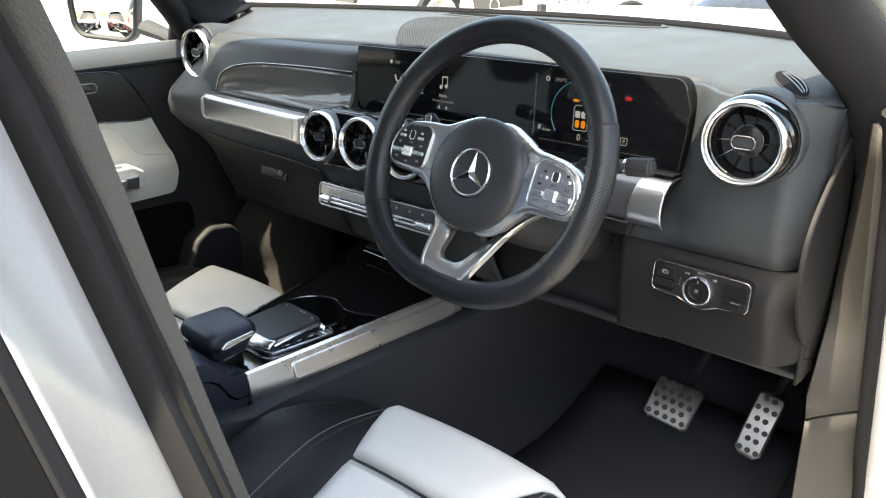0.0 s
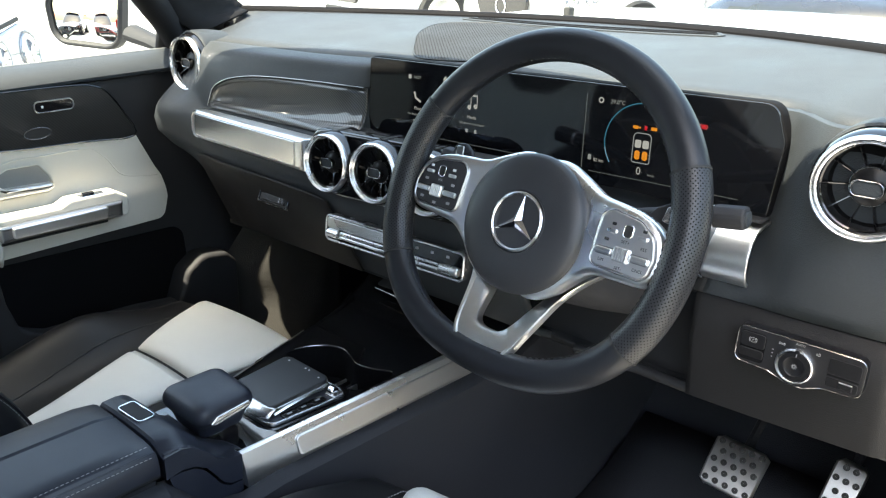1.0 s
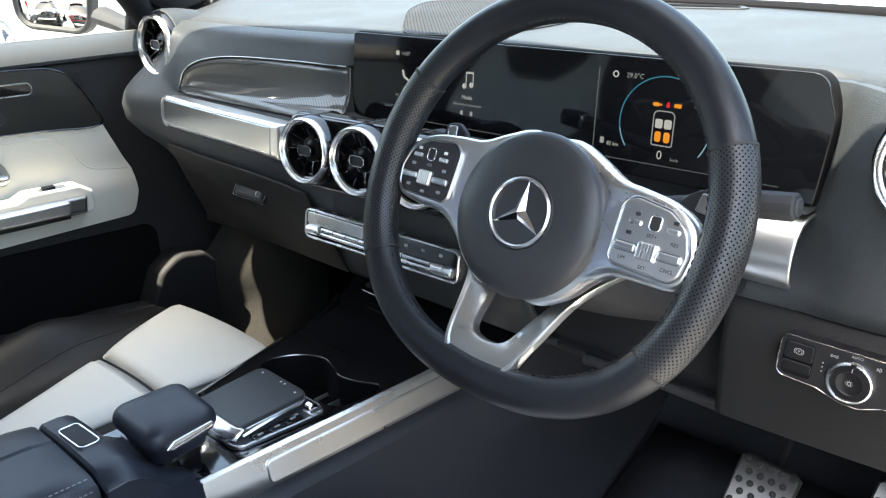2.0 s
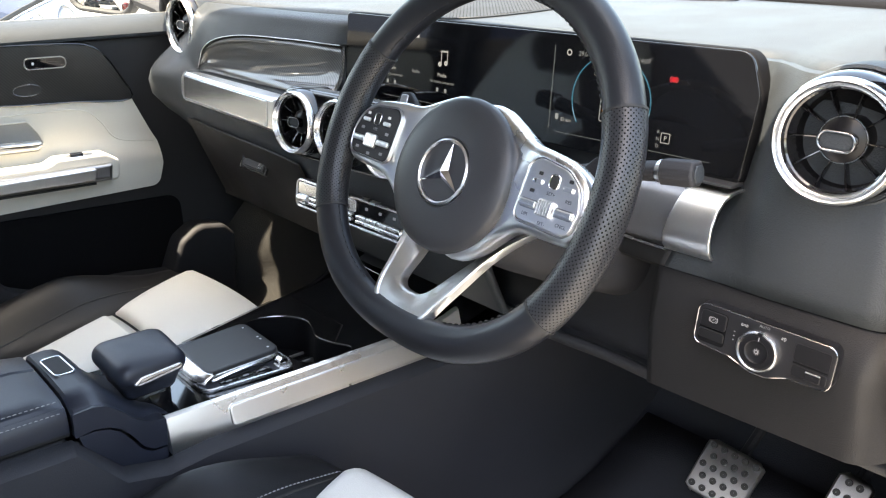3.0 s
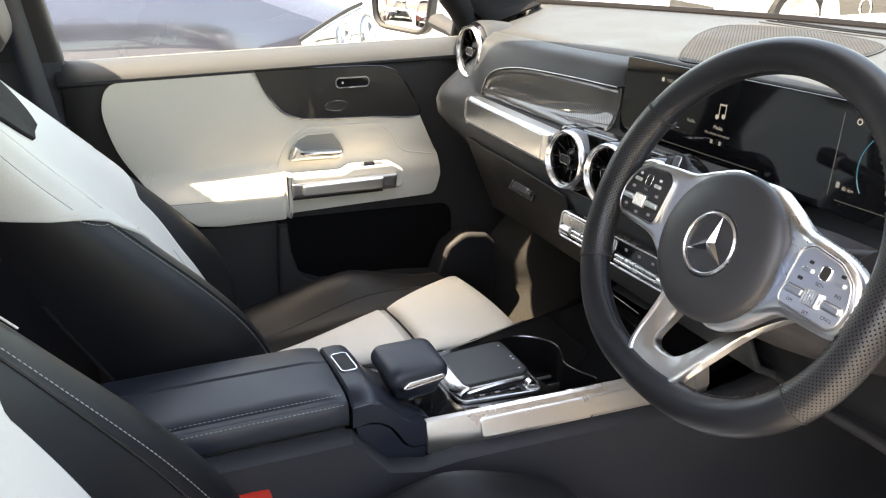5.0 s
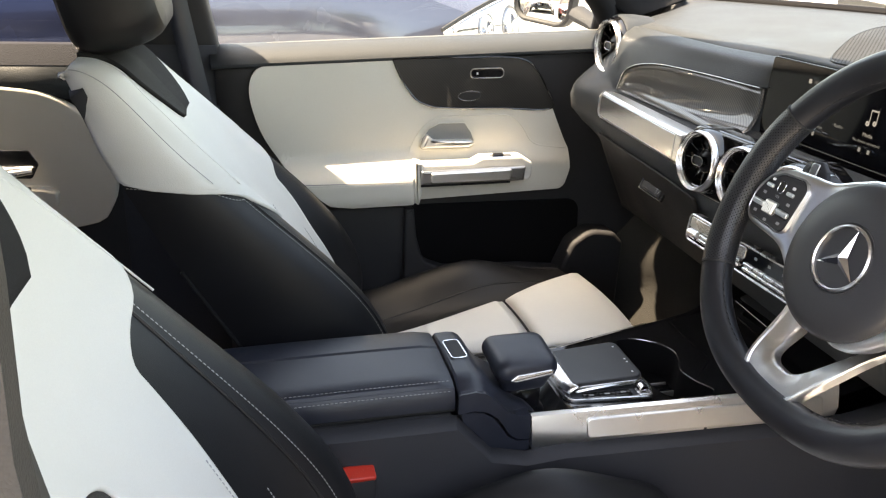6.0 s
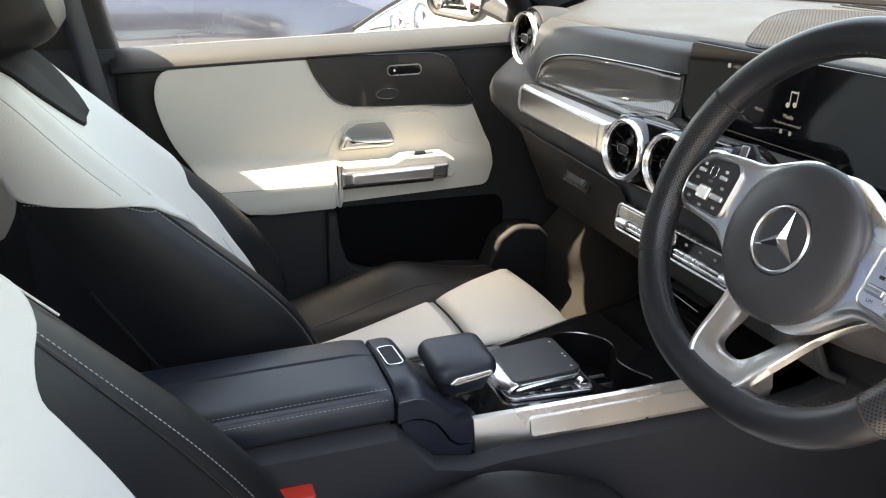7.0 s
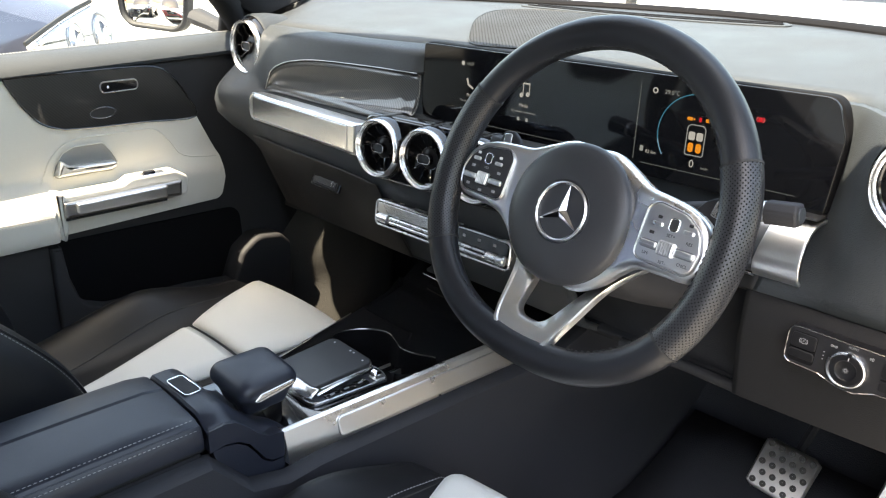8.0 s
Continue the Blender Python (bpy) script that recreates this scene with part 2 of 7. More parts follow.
def plate(outline, m, h, bevel=0.002, bm=None, back=True, shape=None):
    """A slab on the frame m with the outline in its x, y, from z = 0 to h, with a rounded rim. shape(x, y): extra z of the face."""
    bm = bm or bmesh.new()
    outline = [Vector(p) for p in outline]
    b = min(bevel, abs(h) * 0.9)
    sg = 1 if h > 0 else -1
    rings = [(0, 0)] + [(b * (1 - math.cos(k * math.pi / 6)), h - sg * b * (1 - math.sin(k * math.pi / 6))) for k in range(4)]
    rows = []
    for o, z in rings:
        pts = offset(outline, o) if o else outline
        rows.append([bm.verts.new(m @ Vector((p.x, p.y, z + (shape(p.x, p.y) if shape else 0)))) for p in pts])
    flat = offset(outline, b + min(0.0012, b * 0.6))
    rows.append([bm.verts.new(m @ Vector((p.x, p.y, h + (shape(p.x, p.y) if shape else 0)))) for p in flat])
    n = len(outline)
    for a, c in zip(rows, rows[1:]):
        for i in range(n):
            bm.faces.new((a[i - 1], a[i], c[i], c[i - 1]))
    bm.faces.new(rows[-1])
    if back:
        bm.faces.new(rows[0][::-1])
    return bm


def ring_plate(outer, inner, m, h, bevel=0.0015, bm=None):
    """A frame between two outlines of the same number of points."""
    bm = bm or bmesh.new()
    outer, inner = [Vector(p) for p in outer], [Vector(p) for p in inner]
    loops = [(outer, 0), (outer, h - bevel), (offset(outer, bevel), h), (offset(inner, -bevel), h), (inner, h - bevel), (inner, 0)]
    rows = [[bm.verts.new(m @ Vector((p.x, p.y, z))) for p in pts] for pts, z in loops]
    n = len(outer)
    for a, c in zip(rows, rows[1:] + rows[:1]):
        for i in range(n):
            bm.faces.new((a[i - 1], a[i], c[i], c[i - 1]))
    return bm


def sheet(rows, bm=None, loop=False):
    """A surface through rows of points."""
    bm = bm or bmesh.new()
    vs = [[bm.verts.new(p) for p in r] for r in rows]
    for a, c in zip(vs, vs[1:]):
        for i in range(len(a) - (0 if loop else 1)):
            j = (i + 1) % len(a)
            bm.faces.new((a[i], a[j], c[j], c[i]))
    return bm


def lathe(profile, m=Matrix.Identity(4), seg=40, bm=None, arc=2 * math.pi, start=0.0):
    """Turns (radius, height) pairs about the z axis of m."""
    bm = bm or bmesh.new()
    full = arc > 6.28
    n = seg if full else seg + 1
    vs = [[bm.verts.new(m @ Vector((r * math.cos(start + arc * k / seg), r * math.sin(start + arc * k / seg), z))) for k in range(n)]
          for r, z in profile]
    for a, c in zip(vs, vs[1:]):
        for i in range(n if full else n - 1):
            j = (i + 1) % n
            bm.faces.new((a[i], a[j], c[j], c[i]))
    return bm


def tube(pts, r, seg=10, closed=False, bm=None, caps=True, up=(0, 0, 1), flat=1.0):
    """A tube along points; r: a number or one per point; flat: height against width."""
    bm = bm or bmesh.new()
    pts = [Vector(p) for p in pts]
    n, rows = len(pts), []
    for i, p in enumerate(pts):
        a = pts[(i - 1) % n] if closed or i else p
        b = pts[(i + 1) % n] if closed or i < n - 1 else p
        t = (b - a).normalized()
        s = t.cross(Vector(up))
        if s.length < 1e-6:
            s = t.cross(Vector((1, 0, 0)))
        s.normalize()
        w = s.cross(t)
        rad = r[i] if isinstance(r, (list, tuple)) else r
        rows.append([bm.verts.new(p + (s * math.cos(2 * math.pi * k / seg) + w * math.sin(2 * math.pi * k / seg) * flat) * rad) for k in range(seg)])
    for a, c in zip(rows, rows[1:] + (rows[:1] if closed else [])):
        for k in range(seg):
            j = (k + 1) % seg
            bm.faces.new((a[k], a[j], c[j], c[k]))
    if caps and not closed:
        bm.faces.new(rows[0]), bm.faces.new(rows[-1][::-1])
    return bm


def smooth_path(pts, k=6, closed=False):
    """Catmull-Rom through points."""
    pts = [Vector(p) for p in pts]
    n, out = len(pts), []
    for i in range(n if closed else n - 1):
        g = (lambda j: pts[j % n]) if closed else (lambda j: pts[min(max(j, 0), n - 1)])
        a, b, c, d = g(i - 1), g(i), g(i + 1), g(i + 2)
        for s in range(k):
            t = s / k
            out.append(0.5 * (2 * b + (c - a) * t + (2 * a - 5 * b + 4 * c - d) * t * t + (3 * b - a - 3 * c + d) * t ** 3))
    if not closed:
        out.append(pts[-1])
    return out


def stations(table, xs):
    """Profiles between stations: table of (x, [(y, z), ...]); smooth in x."""
    keys, n = [t[0] for t in table], len(table)

    def slope(i, q, c):
        a, b = max(i - 1, 0), min(i + 1, n - 1)
        return (table[b][1][q][c] - table[a][1][q][c]) / (keys[b] - keys[a])
    out = []
    for x in xs:
        i = min(max(j for j in range(n) if keys[j] <= x + 1e-9), n - 2)
        h = keys[i + 1] - keys[i]
        f = (x - keys[i]) / h
        row = []
        for q in range(len(table[0][1])):
            v = [(2 * f ** 3 - 3 * f * f + 1) * table[i][1][q][c] + (3 * f * f - 2 * f ** 3) * table[i + 1][1][q][c]
                 + h * (f ** 3 - 2 * f * f + f) * slope(i, q, c) + h * (f ** 3 - f * f) * slope(i + 1, q, c) for c in (0, 1)]
            row.append((x, v[0], v[1]))
        out.append(row)
    return out


def span(a, b, n):
    return [a + (b - a) * i / (n - 1) for i in range(n)]


def slab(outline, m, h, bm=None):
    """A slab with straight sides on the frame m, for outlines with hollows."""
    bm = bm or bmesh.new()
    low = [bm.verts.new(m @ Vector((p[0], p[1], 0))) for p in outline]
    top = [bm.verts.new(m @ Vector((p[0], p[1], h))) for p in outline]
    n = len(low)
    for i in range(n):
        bm.faces.new((low[i - 1], low[i], top[i], top[i - 1]))
    bmesh.ops.triangulate(bm, faces=[bm.faces.new(top), bm.faces.new(low[::-1])])
    return bm


def box(m, sx, sy, sz, r=0.004, bevel=0.002):
    """A block centred on m in x, y with rounded corners, from z = 0 to sz."""
    return plate(rounded([(-sx / 2, -sy / 2), (sx / 2, -sy / 2), (sx / 2, sy / 2), (-sx / 2, sy / 2)], r), m, sz, bevel)


def writing(name, text, m, size, mat, parent, align="LEFT", depth=0.0):
    """Letters in the built-in font as a mesh on the frame m."""
    cu = bpy.data.curves.new(name, "FONT")
    cu.body, cu.size, cu.align_x, cu.extrude = text, size, align, depth
    cu.resolution_u = 3
    tmp = bpy.data.objects.new("letters", cu)
    me = bpy.data.meshes.new_from_object(tmp)
    bpy.data.objects.remove(tmp)
    me.transform(m)
    me.name = name
    return part(name, me, mat, parent, smooth=False)


def stitches(name, pts, mat, parent, length=0.0036, gap=0.0020, r=0.00055, up=(0, 0, 1)):
    """A row of single stitches along a path, joined in one mesh."""
    bm = bmesh.new()
    pts = [Vector(p) for p in pts]
    cum = [0.0]
    for a, b in zip(pts, pts[1:]):
        cum.append(cum[-1] + (b - a).length)

    def where(d):
        i = max(j for j in range(len(cum)) if cum[j] <= d)
        i = min(i, len(pts) - 2)
        return pts[i].lerp(pts[i + 1], (d - cum[i]) / max(cum[i + 1] - cum[i], 1e-9))
    d = 0.0
    while d + length < cum[-1]:
        a, b = where(d), where(d + length)
        tube([a, a.lerp(b, 0.5) + Vector(up) * r * 0.6, b], [r * 0.6, r, r * 0.6], 5, bm=bm)
        d += length + gap
    ob = part(name, bm, mat, parent)
    ob["kind"] = "stuff"
    return ob


def sstep(a, b, x):
    t = min(1, max(0, (x - a) / (b - a)))
    return t * t * (3 - 2 * t)


# ---- setting: yard, body shell, roof, glass ----
def setting(name, bm, mat, label, category, mods=(), smooth=True):
    ob = tagged(part(name, bm, mat, None, label, smooth, mods), category=category, kind="structure")
    ob.matrix_basis = CAR
    return ob


g = bmesh.new()
bmesh.ops.create_grid(g, x_segments=2, y_segments=2, size=400)
setting("ground", g, ASPHALT, "pale sunlit concrete of the car yard", "ground").matrix_basis = Matrix.Identity(4)

# floor pan with its tunnel
floor_rows = []
for y in span(-1.5, 0.95, 14):
    rise = max(0.0, (y - 0.45) / 0.5) ** 1.6 * 0.22
    row = [(x, y, 0.30 + rise) for x in span(-0.74, -0.2, 5)]
    row += [(x, y, 0.40 + rise * 0.6) for x in (-0.15, 0.0, 0.15)]
    row += [(x, y, 0.30 + rise) for x in span(0.2, 0.74, 5)]
    floor_rows.append(row)
setting("floor", sheet(floor_rows), CARPET, "dark carpet of the car's floor", "floor", [("SOLIDIFY", (0.03, -1))])
fire = sheet([[(x, 0.93 + 0.02 * math.cos(x), z) for x in span(-0.74, 0.74, 9)] for z in span(0.3, 1.12, 5)])
setting("bulkhead", fire, CARPET, "dark carpeted bulkhead behind the pedals", "wall", [("SOLIDIFY", (0.02, 1))])

for i, (sx, y0, y1, z1) in enumerate(((-1, 0.37, 0.96, 1.10), (1, 0.50, 0.96, 1.10), (-1, -2.2, -0.56, 1.06))):
    wall = sheet([[(sx * 0.745, y, z) for y in span(y0, y1, 5)] for z in span(0.28, z1, 5)])
    setting("side_wall_%d" % (i + 1), wall, CARPET, "dark carpeted side of the footwell", "wall", [("SOLIDIFY", (0.04, 0))])
# passenger footwell: rounded wheel arch
arch = sheet([[(min(-0.60, max(-0.735, -0.645 + 0.5 * (y - 0.452) + 0.50 * max(0, 0.500 - z) - 0.5 * max(0, z - 0.575))), y, z) for y in span(0.34, 0.60, 18)] for z in span(0.3, 0.74, 16)])
setting("footwell_arch", arch, ARCH, "grey carpet over the passenger wheel arch", "wall", [("SOLIDIFY", (0.01, 0))])

def cowl_y(x):
    """Where the top pad meets the foot of the windscreen."""
    return 0.785 - (0.75 if x > 0 else 0.62) * x * x


def foot_y(x):
    return cowl_y(x) + 0.022


# roof with its lining; the windscreen header curves forward in the middle
def header_y(x):
    return 0.10 - 0.16 * (x / 0.64) ** 2
roof_rows = [[(x, -2.2 + (header_y(x) + 2.2) * k / 8, 1.555 - 0.08 * (x / 0.6) ** 2 - 0.05 * (k / 8) ** 6) for x in span(-0.605, 0.605, 13)] for k in range(9)]
setting("ceiling", sheet(roof_rows), LINER, "grey cloth roof lining", "ceiling", [("SOLIDIFY", (0.03, 1))])
out_rows = [[(x * 1.06, -2.3 + (header_y(x) + 2.32) * k / 8, 1.61 - 0.09 * (x / 0.6) ** 2 - 0.05 * (k / 8) ** 6) for x in span(-0.60, 0.60, 13)] for k in range(9)]
setting("roof", sheet(out_rows), PAINT, "white painted car roof", "roof", [("SOLIDIFY", (0.01, -1))])


def a_pillar(side):
    path = smooth_path([(side * 0.778, 0.345, 1.03), (side * 0.772, 0.315, 1.09), (side * 0.757, 0.27, 1.156), (side * 0.735, 0.23, 1.195), (side * 0.708, 0.18, 1.24), (side * 0.672, 0.08, 1.33), (side * 0.640, -0.04, 1.43), (side * 0.62, -0.10, 1.49)], 4)
    return tube(path, [0.028 + 0.003 * min(1, i / 12) for i in range(len(path))], 14, flat=1.35, up=(side, 0.4, 0.5))


def pillar_body(side):
    path = smooth_path([(side * 0.835, 0.62, 1.06), (side * 0.815, 0.45, 1.15), (side * 0.762, 0.33, 1.25), (side * 0.717, 0.22, 1.34), (side * 0.672, 0.10, 1.43), (side * 0.63, -0.05, 1.53)], 4)
    return tube(path, 0.030, 12, flat=1.3, up=(side, 0.4, 0.5))


setting("pillar_body_1", pillar_body(-1), PAINT, "white painted windscreen pillar of the body", "pillar")
setting("pillar_body_2", pillar_body(1), PAINT, "white painted windscreen pillar of the body", "pillar")
setting("pillar_trim_1", a_pillar(-1), PILLAR_DARK, "dark plastic trim of the windscreen pillar", "pillar")
setting("pillar_trim_2", a_pillar(1), PILLAR_DARK, "dark plastic trim of the windscreen pillar beside the driver", "pillar")
for i, s in ((3, -1), (5, 1)):
    low = [(0.700, 0.44, 1.174), (0.700, 0.40, 1.160), (0.700, 0.36, 1.146), (0.708, 0.32, 1.128), (0.730, 0.28, 1.155), (0.715, 0.23, 1.198), (0.700, 0.175, 1.245), (0.672, 0.10, 1.315)]
    rows = []
    for (x, y, z), k in zip(low, (1.0, 0.95, 0.9, 0.85, 0.8, 0.75, 0.68, 0.6)):
        wx = 0.60 + 0.15 * k
        w = Vector((wx, header_y(wx) * (1 - k) + foot_y(s * wx) * k + 0.01, (1.52 - 0.05 * (wx / 0.6) ** 2) * (1 - k) + 1.184 * k - 0.006))
        a = Vector((x, y, z))
        rows.append([(s * p.x, p.y, p.z) for p in (a, a.lerp(w, 0.35) + Vector((0.012, 0, 0)), a.lerp(w, 0.7) + Vector((0.010, 0, 0)), w)])
    setting("pillar_cover_%d" % i, sheet(rows), PILLAR_DARK, "dark cover between the windscreen pillar and the dashboard", "pillar", [("SOLIDIFY", (0.004, 0))])
for i, s in ((1, -1), (2, 1)):
    rail = smooth_path([(s * 0.615, -0.08, 1.49), (s * 0.632, -0.6, 1.52), (s * 0.63, -1.4, 1.50), (s * 0.60, -2.2, 1.44)], 5)
    setting("roof_rail_%d" % i, tube(rail, 0.035, 10), LINER, "grey roof rail lining over the door opening", "trim")

# passenger side B-pillar and rear quarter
pill = sheet([[(-0.785 + 0.16 * max(0, z - 1.05) / 0.5, y - 0.18 * (z - 1.0), z) for y in span(-0.74, -0.545, 4)] for z in span(0.35, 1.53, 9)])
setting("centre_pillar_1", pill, DARK, "dark trim of the passenger side centre pillar", "pillar", [("SOLIDIFY", (0.07, 0)), ("BEVEL", (0.015, 3))])

# windscreen and side glass
ws = sheet([[(x, header_y(x) * (1 - k) + foot_y(x) * k, (1.52 - 0.05 * (x / 0.6) ** 2) * (1 - k) + 1.186 * k) for x in [u * (0.60 + 0.15 * k) for u in span(-1, 1, 13)]] for k in span(0, 1, 7)])
glass = setting("window_1", ws, WINDOW, "clear curved windscreen glass", "windscreen")
glass.visible_shadow = False
glass.data.flip_normals()
sg = sheet([[(-0.81 + 0.165 * k, y, 1.055 + 0.43 * k) for y in span(-0.62, 0.38 - 0.42 * k, 6)] for k in span(0, 1, 4)])
glass = setting("window_2", sg, WINDOW, "clear side window glass of the passenger door", "window")
glass.visible_shadow = False
glass.data.flip_normals()

# ---- dashboard ----
dash = thing("dashboard", (0, 0.4, 0.75), "charcoal soft-grained dashboard with pale sunlit top", "dashboard")


def end_turn(x):
    """How the driver's end of the dashboard turns away from the cabin."""
    return 0.060 * max(0, (x - 0.695) / 0.043) ** 2.4


def lip_y(x):
    """Where the top pad rolls over towards the cabin."""
    return 0.255 + 0.028 * sstep(-0.28, -0.09, x) - 0.075 * sstep(0.54, 0.62, x) + end_turn(x) + 0.05 * sstep(0.58, 0.66, -x) + 0.10 * sstep(0.66, 0.73, -x)


def drop(x):
    """How far the pad falls towards its two ends."""
    return 0.010 * sstep(0.71, 0.745, x) + 0.02 * sstep(0.70, 0.76, -x)


top_rows = []
for x in span(-0.76, 0.745, 70):
    l, c = lip_y(x), cowl_y(x)
    prof = [(c, 1.174)] + [(l + (c - l) * (1 - k), 1.174 - 0.046 * k ** 1.3 - drop(x) * k) for k in span(0.12, 1, 8)]
    top_rows.append([(x, y, z) for y, z in prof])
bead = [[(x, cowl_y(x) + dy, 1.174 + dz) for dy, dz in ((-0.004, -0.004), (-0.003, 0.003), (0.003, 0.008), (0.012, 0.010), (0.020, 0.0105), (0.030, 0.004), (0.034, -0.012))] for x in span(-0.75, 0.75, 60)]
part("cowl_strip", sheet(bead), POCKET, dash, "black rubber bead along the foot of the windscreen")
part("top_pad", sheet(top_rows), DASH, dash, "pale sunlit soft top of the dashboard", mods=[("SOLIDIFY", (0.005, 1))])

# passenger side front, from the lip down: fascia, upper edge of the inlay, its wall and floor, silver bar, lower panel
P = [
    (-0.745, [(0.42, 1.12), (0.41, 1.11), (0.405, 1.08), (0.40, 1.05), (0.40, 1.03), (0.40, 1.01), (0.40, 1.0), (0.40, 0.985), (0.40, 0.955), (0.41, 0.92), (0.43, 0.86), (0.48, 0.76), (0.52, 0.70)]),
    (-0.70, [(0.38, 1.12), (0.365, 1.11), (0.35, 1.08), (0.34, 1.045), (0.335, 1.025), (0.33, 1.01), (0.325, 1.0), (0.32, 0.985), (0.325, 0.955), (0.345, 0.92), (0.375, 0.86), (0.44, 0.76), (0.50, 0.70)]),
    (-0.685, [(0.34, 1.122), (0.32, 1.112), (0.295, 1.08), (0.258, 1.038), (0.240, 1.022), (0.231, 1.008), (0.226, 0.998), (0.221, 0.978), (0.226, 0.950), (0.250, 0.921), (0.35, 0.86), (0.48, 0.76), (0.54, 0.70)]),
    (-0.655, [(0.31, 1.127), (0.285, 1.115), (0.26, 1.08), (0.213, 1.037), (0.193, 1.021), (0.180, 1.008), (0.173, 0.998), (0.167, 0.978), (0.172, 0.951), (0.200, 0.922), (0.30, 0.86), (0.46, 0.76), (0.53, 0.70)]),
    (-0.61, [(0.28, 1.127), (0.255, 1.113), (0.235, 1.08), (0.212, 1.030), (0.195, 1.018), (0.182, 1.008), (0.173, 1.0), (0.168, 0.988), (0.174, 0.955), (0.208, 0.915), (0.25, 0.86), (0.36, 0.76), (0.46, 0.70)]),
    (-0.565, [(0.265, 1.127), (0.235, 1.113), (0.218, 1.08), (0.205, 1.030), (0.197, 1.016), (0.190, 1.008), (0.185, 1.0), (0.181, 0.988), (0.182, 0.955), (0.204, 0.915), (0.23, 0.86), (0.28, 0.76), (0.38, 0.70)]),
    (-0.522, [(0.258, 1.127), (0.228, 1.113), (0.212, 1.075), (0.207, 1.012), (0.209, 1.0105), (0.210, 1.009), (0.208, 1.006), (0.195, 1.004), (0.190, 0.950), (0.202, 0.915), (0.225, 0.86), (0.275, 0.76), (0.38, 0.70)]),
    (-0.50, [(0.256, 1.127), (0.226, 1.114), (0.211, 1.085), (0.205, 1.045), (0.210, 1.042), (0.213, 1.018), (0.209, 1.006), (0.191, 1.004), (0.188, 0.946), (0.201, 0.913), (0.222, 0.86), (0.27, 0.76), (0.38, 0.70)]),
    (-0.46, [(0.255, 1.127), (0.224, 1.114), (0.209, 1.093), (0.203, 1.066), (0.211, 1.063), (0.217, 1.022), (0.210, 1.006), (0.186, 1.004), (0.185, 0.945), (0.199, 0.912), (0.219, 0.86), (0.27, 0.76), (0.38, 0.70)]),
    (-0.41, [(0.255, 1.127), (0.224, 1.115), (0.210, 1.098), (0.203, 1.078), (0.213, 1.075), (0.220, 1.022), (0.209, 1.006), (0.181, 1.004), (0.180, 0.945), (0.195, 0.912), (0.216, 0.86), (0.267, 0.76), (0.38, 0.70)]),
    (-0.34, [(0.255, 1.127), (0.225, 1.116), (0.212, 1.102), (0.205, 1.086), (0.216, 1.082), (0.222, 1.022), (0.208, 1.006), (0.176, 1.004), (0.176, 0.945), (0.190, 0.912), (0.213, 0.86), (0.265, 0.76), (0.38, 0.70)]),
    (-0.20, [(0.262, 1.127), (0.238, 1.117), (0.227, 1.104), (0.220, 1.089), (0.230, 1.085), (0.227, 1.022), (0.203, 1.006), (0.163, 1.004), (0.163, 0.945), (0.178, 0.912), (0.204, 0.86), (0.26, 0.76), (0.38, 0.70)]),
    (-0.106, [(0.282, 1.127), (0.258, 1.118), (0.245, 1.105), (0.238, 1.088), (0.247, 1.084), (0.236, 1.022), (0.198, 1.006), (0.165, 1.004), (0.165, 0.943), (0.177, 0.905), (0.20, 0.86), (0.26, 0.76), (0.38, 0.70)]),
    (-0.088, [(0.285, 1.128), (0.278, 1.118), (0.274, 1.105), (0.270, 1.09), (0.268, 1.08), (0.255, 1.022), (0.200, 1.006), (0.166, 1.002), (0.166, 0.943), (0.177, 0.905), (0.20, 0.86), (0.26, 0.76), (0.38, 0.70)]),
    (0.0, [(0.285, 1.128), (0.282, 1.117), (0.278, 1.105), (0.275, 1.09), (0.272, 1.08), (0.255, 1.022), (0.205, 1.006), (0.172, 1.0), (0.172, 0.942), (0.178, 0.905), (0.198, 0.86), (0.255, 0.76), (0.38, 0.70)]),
    (0.24, [(0.29, 1.128), (0.285, 1.117), (0.28, 1.105), (0.28, 1.09), (0.275, 1.055), (0.25, 1.022), (0.21, 1.008), (0.18, 1.0), (0.175, 0.942), (0.182, 0.905), (0.195, 0.86), (0.25, 0.76), (0.38, 0.70)]),
]
def front_rows(table, xs):
    """The front profiles, with their upper edge tucked under the lip of the top pad."""
    out = stations(table, xs)
    for r in out:
        x, l = r[0][0], lip_y(r[0][0])
        r[0] = (x, l, 1.128 - drop(x))
        r[1] = (x, l - 0.010, 1.1262 - drop(x))
        r.insert(2, (x, (l - 0.010) * 0.35 + r[2][1] * 0.65 - 0.002, (1.1262 - drop(x)) * 0.58 + r[2][2] * 0.42 + 0.003))
    return out


xs = span(-0.745, 0.24, 90)
part("front_panel", sheet([smooth_path(r[:5], 4) + r[5:] for r in front_rows(P, xs)]), DASH, dash, mods=[("SOLIDIFY", (0.010, -1))])

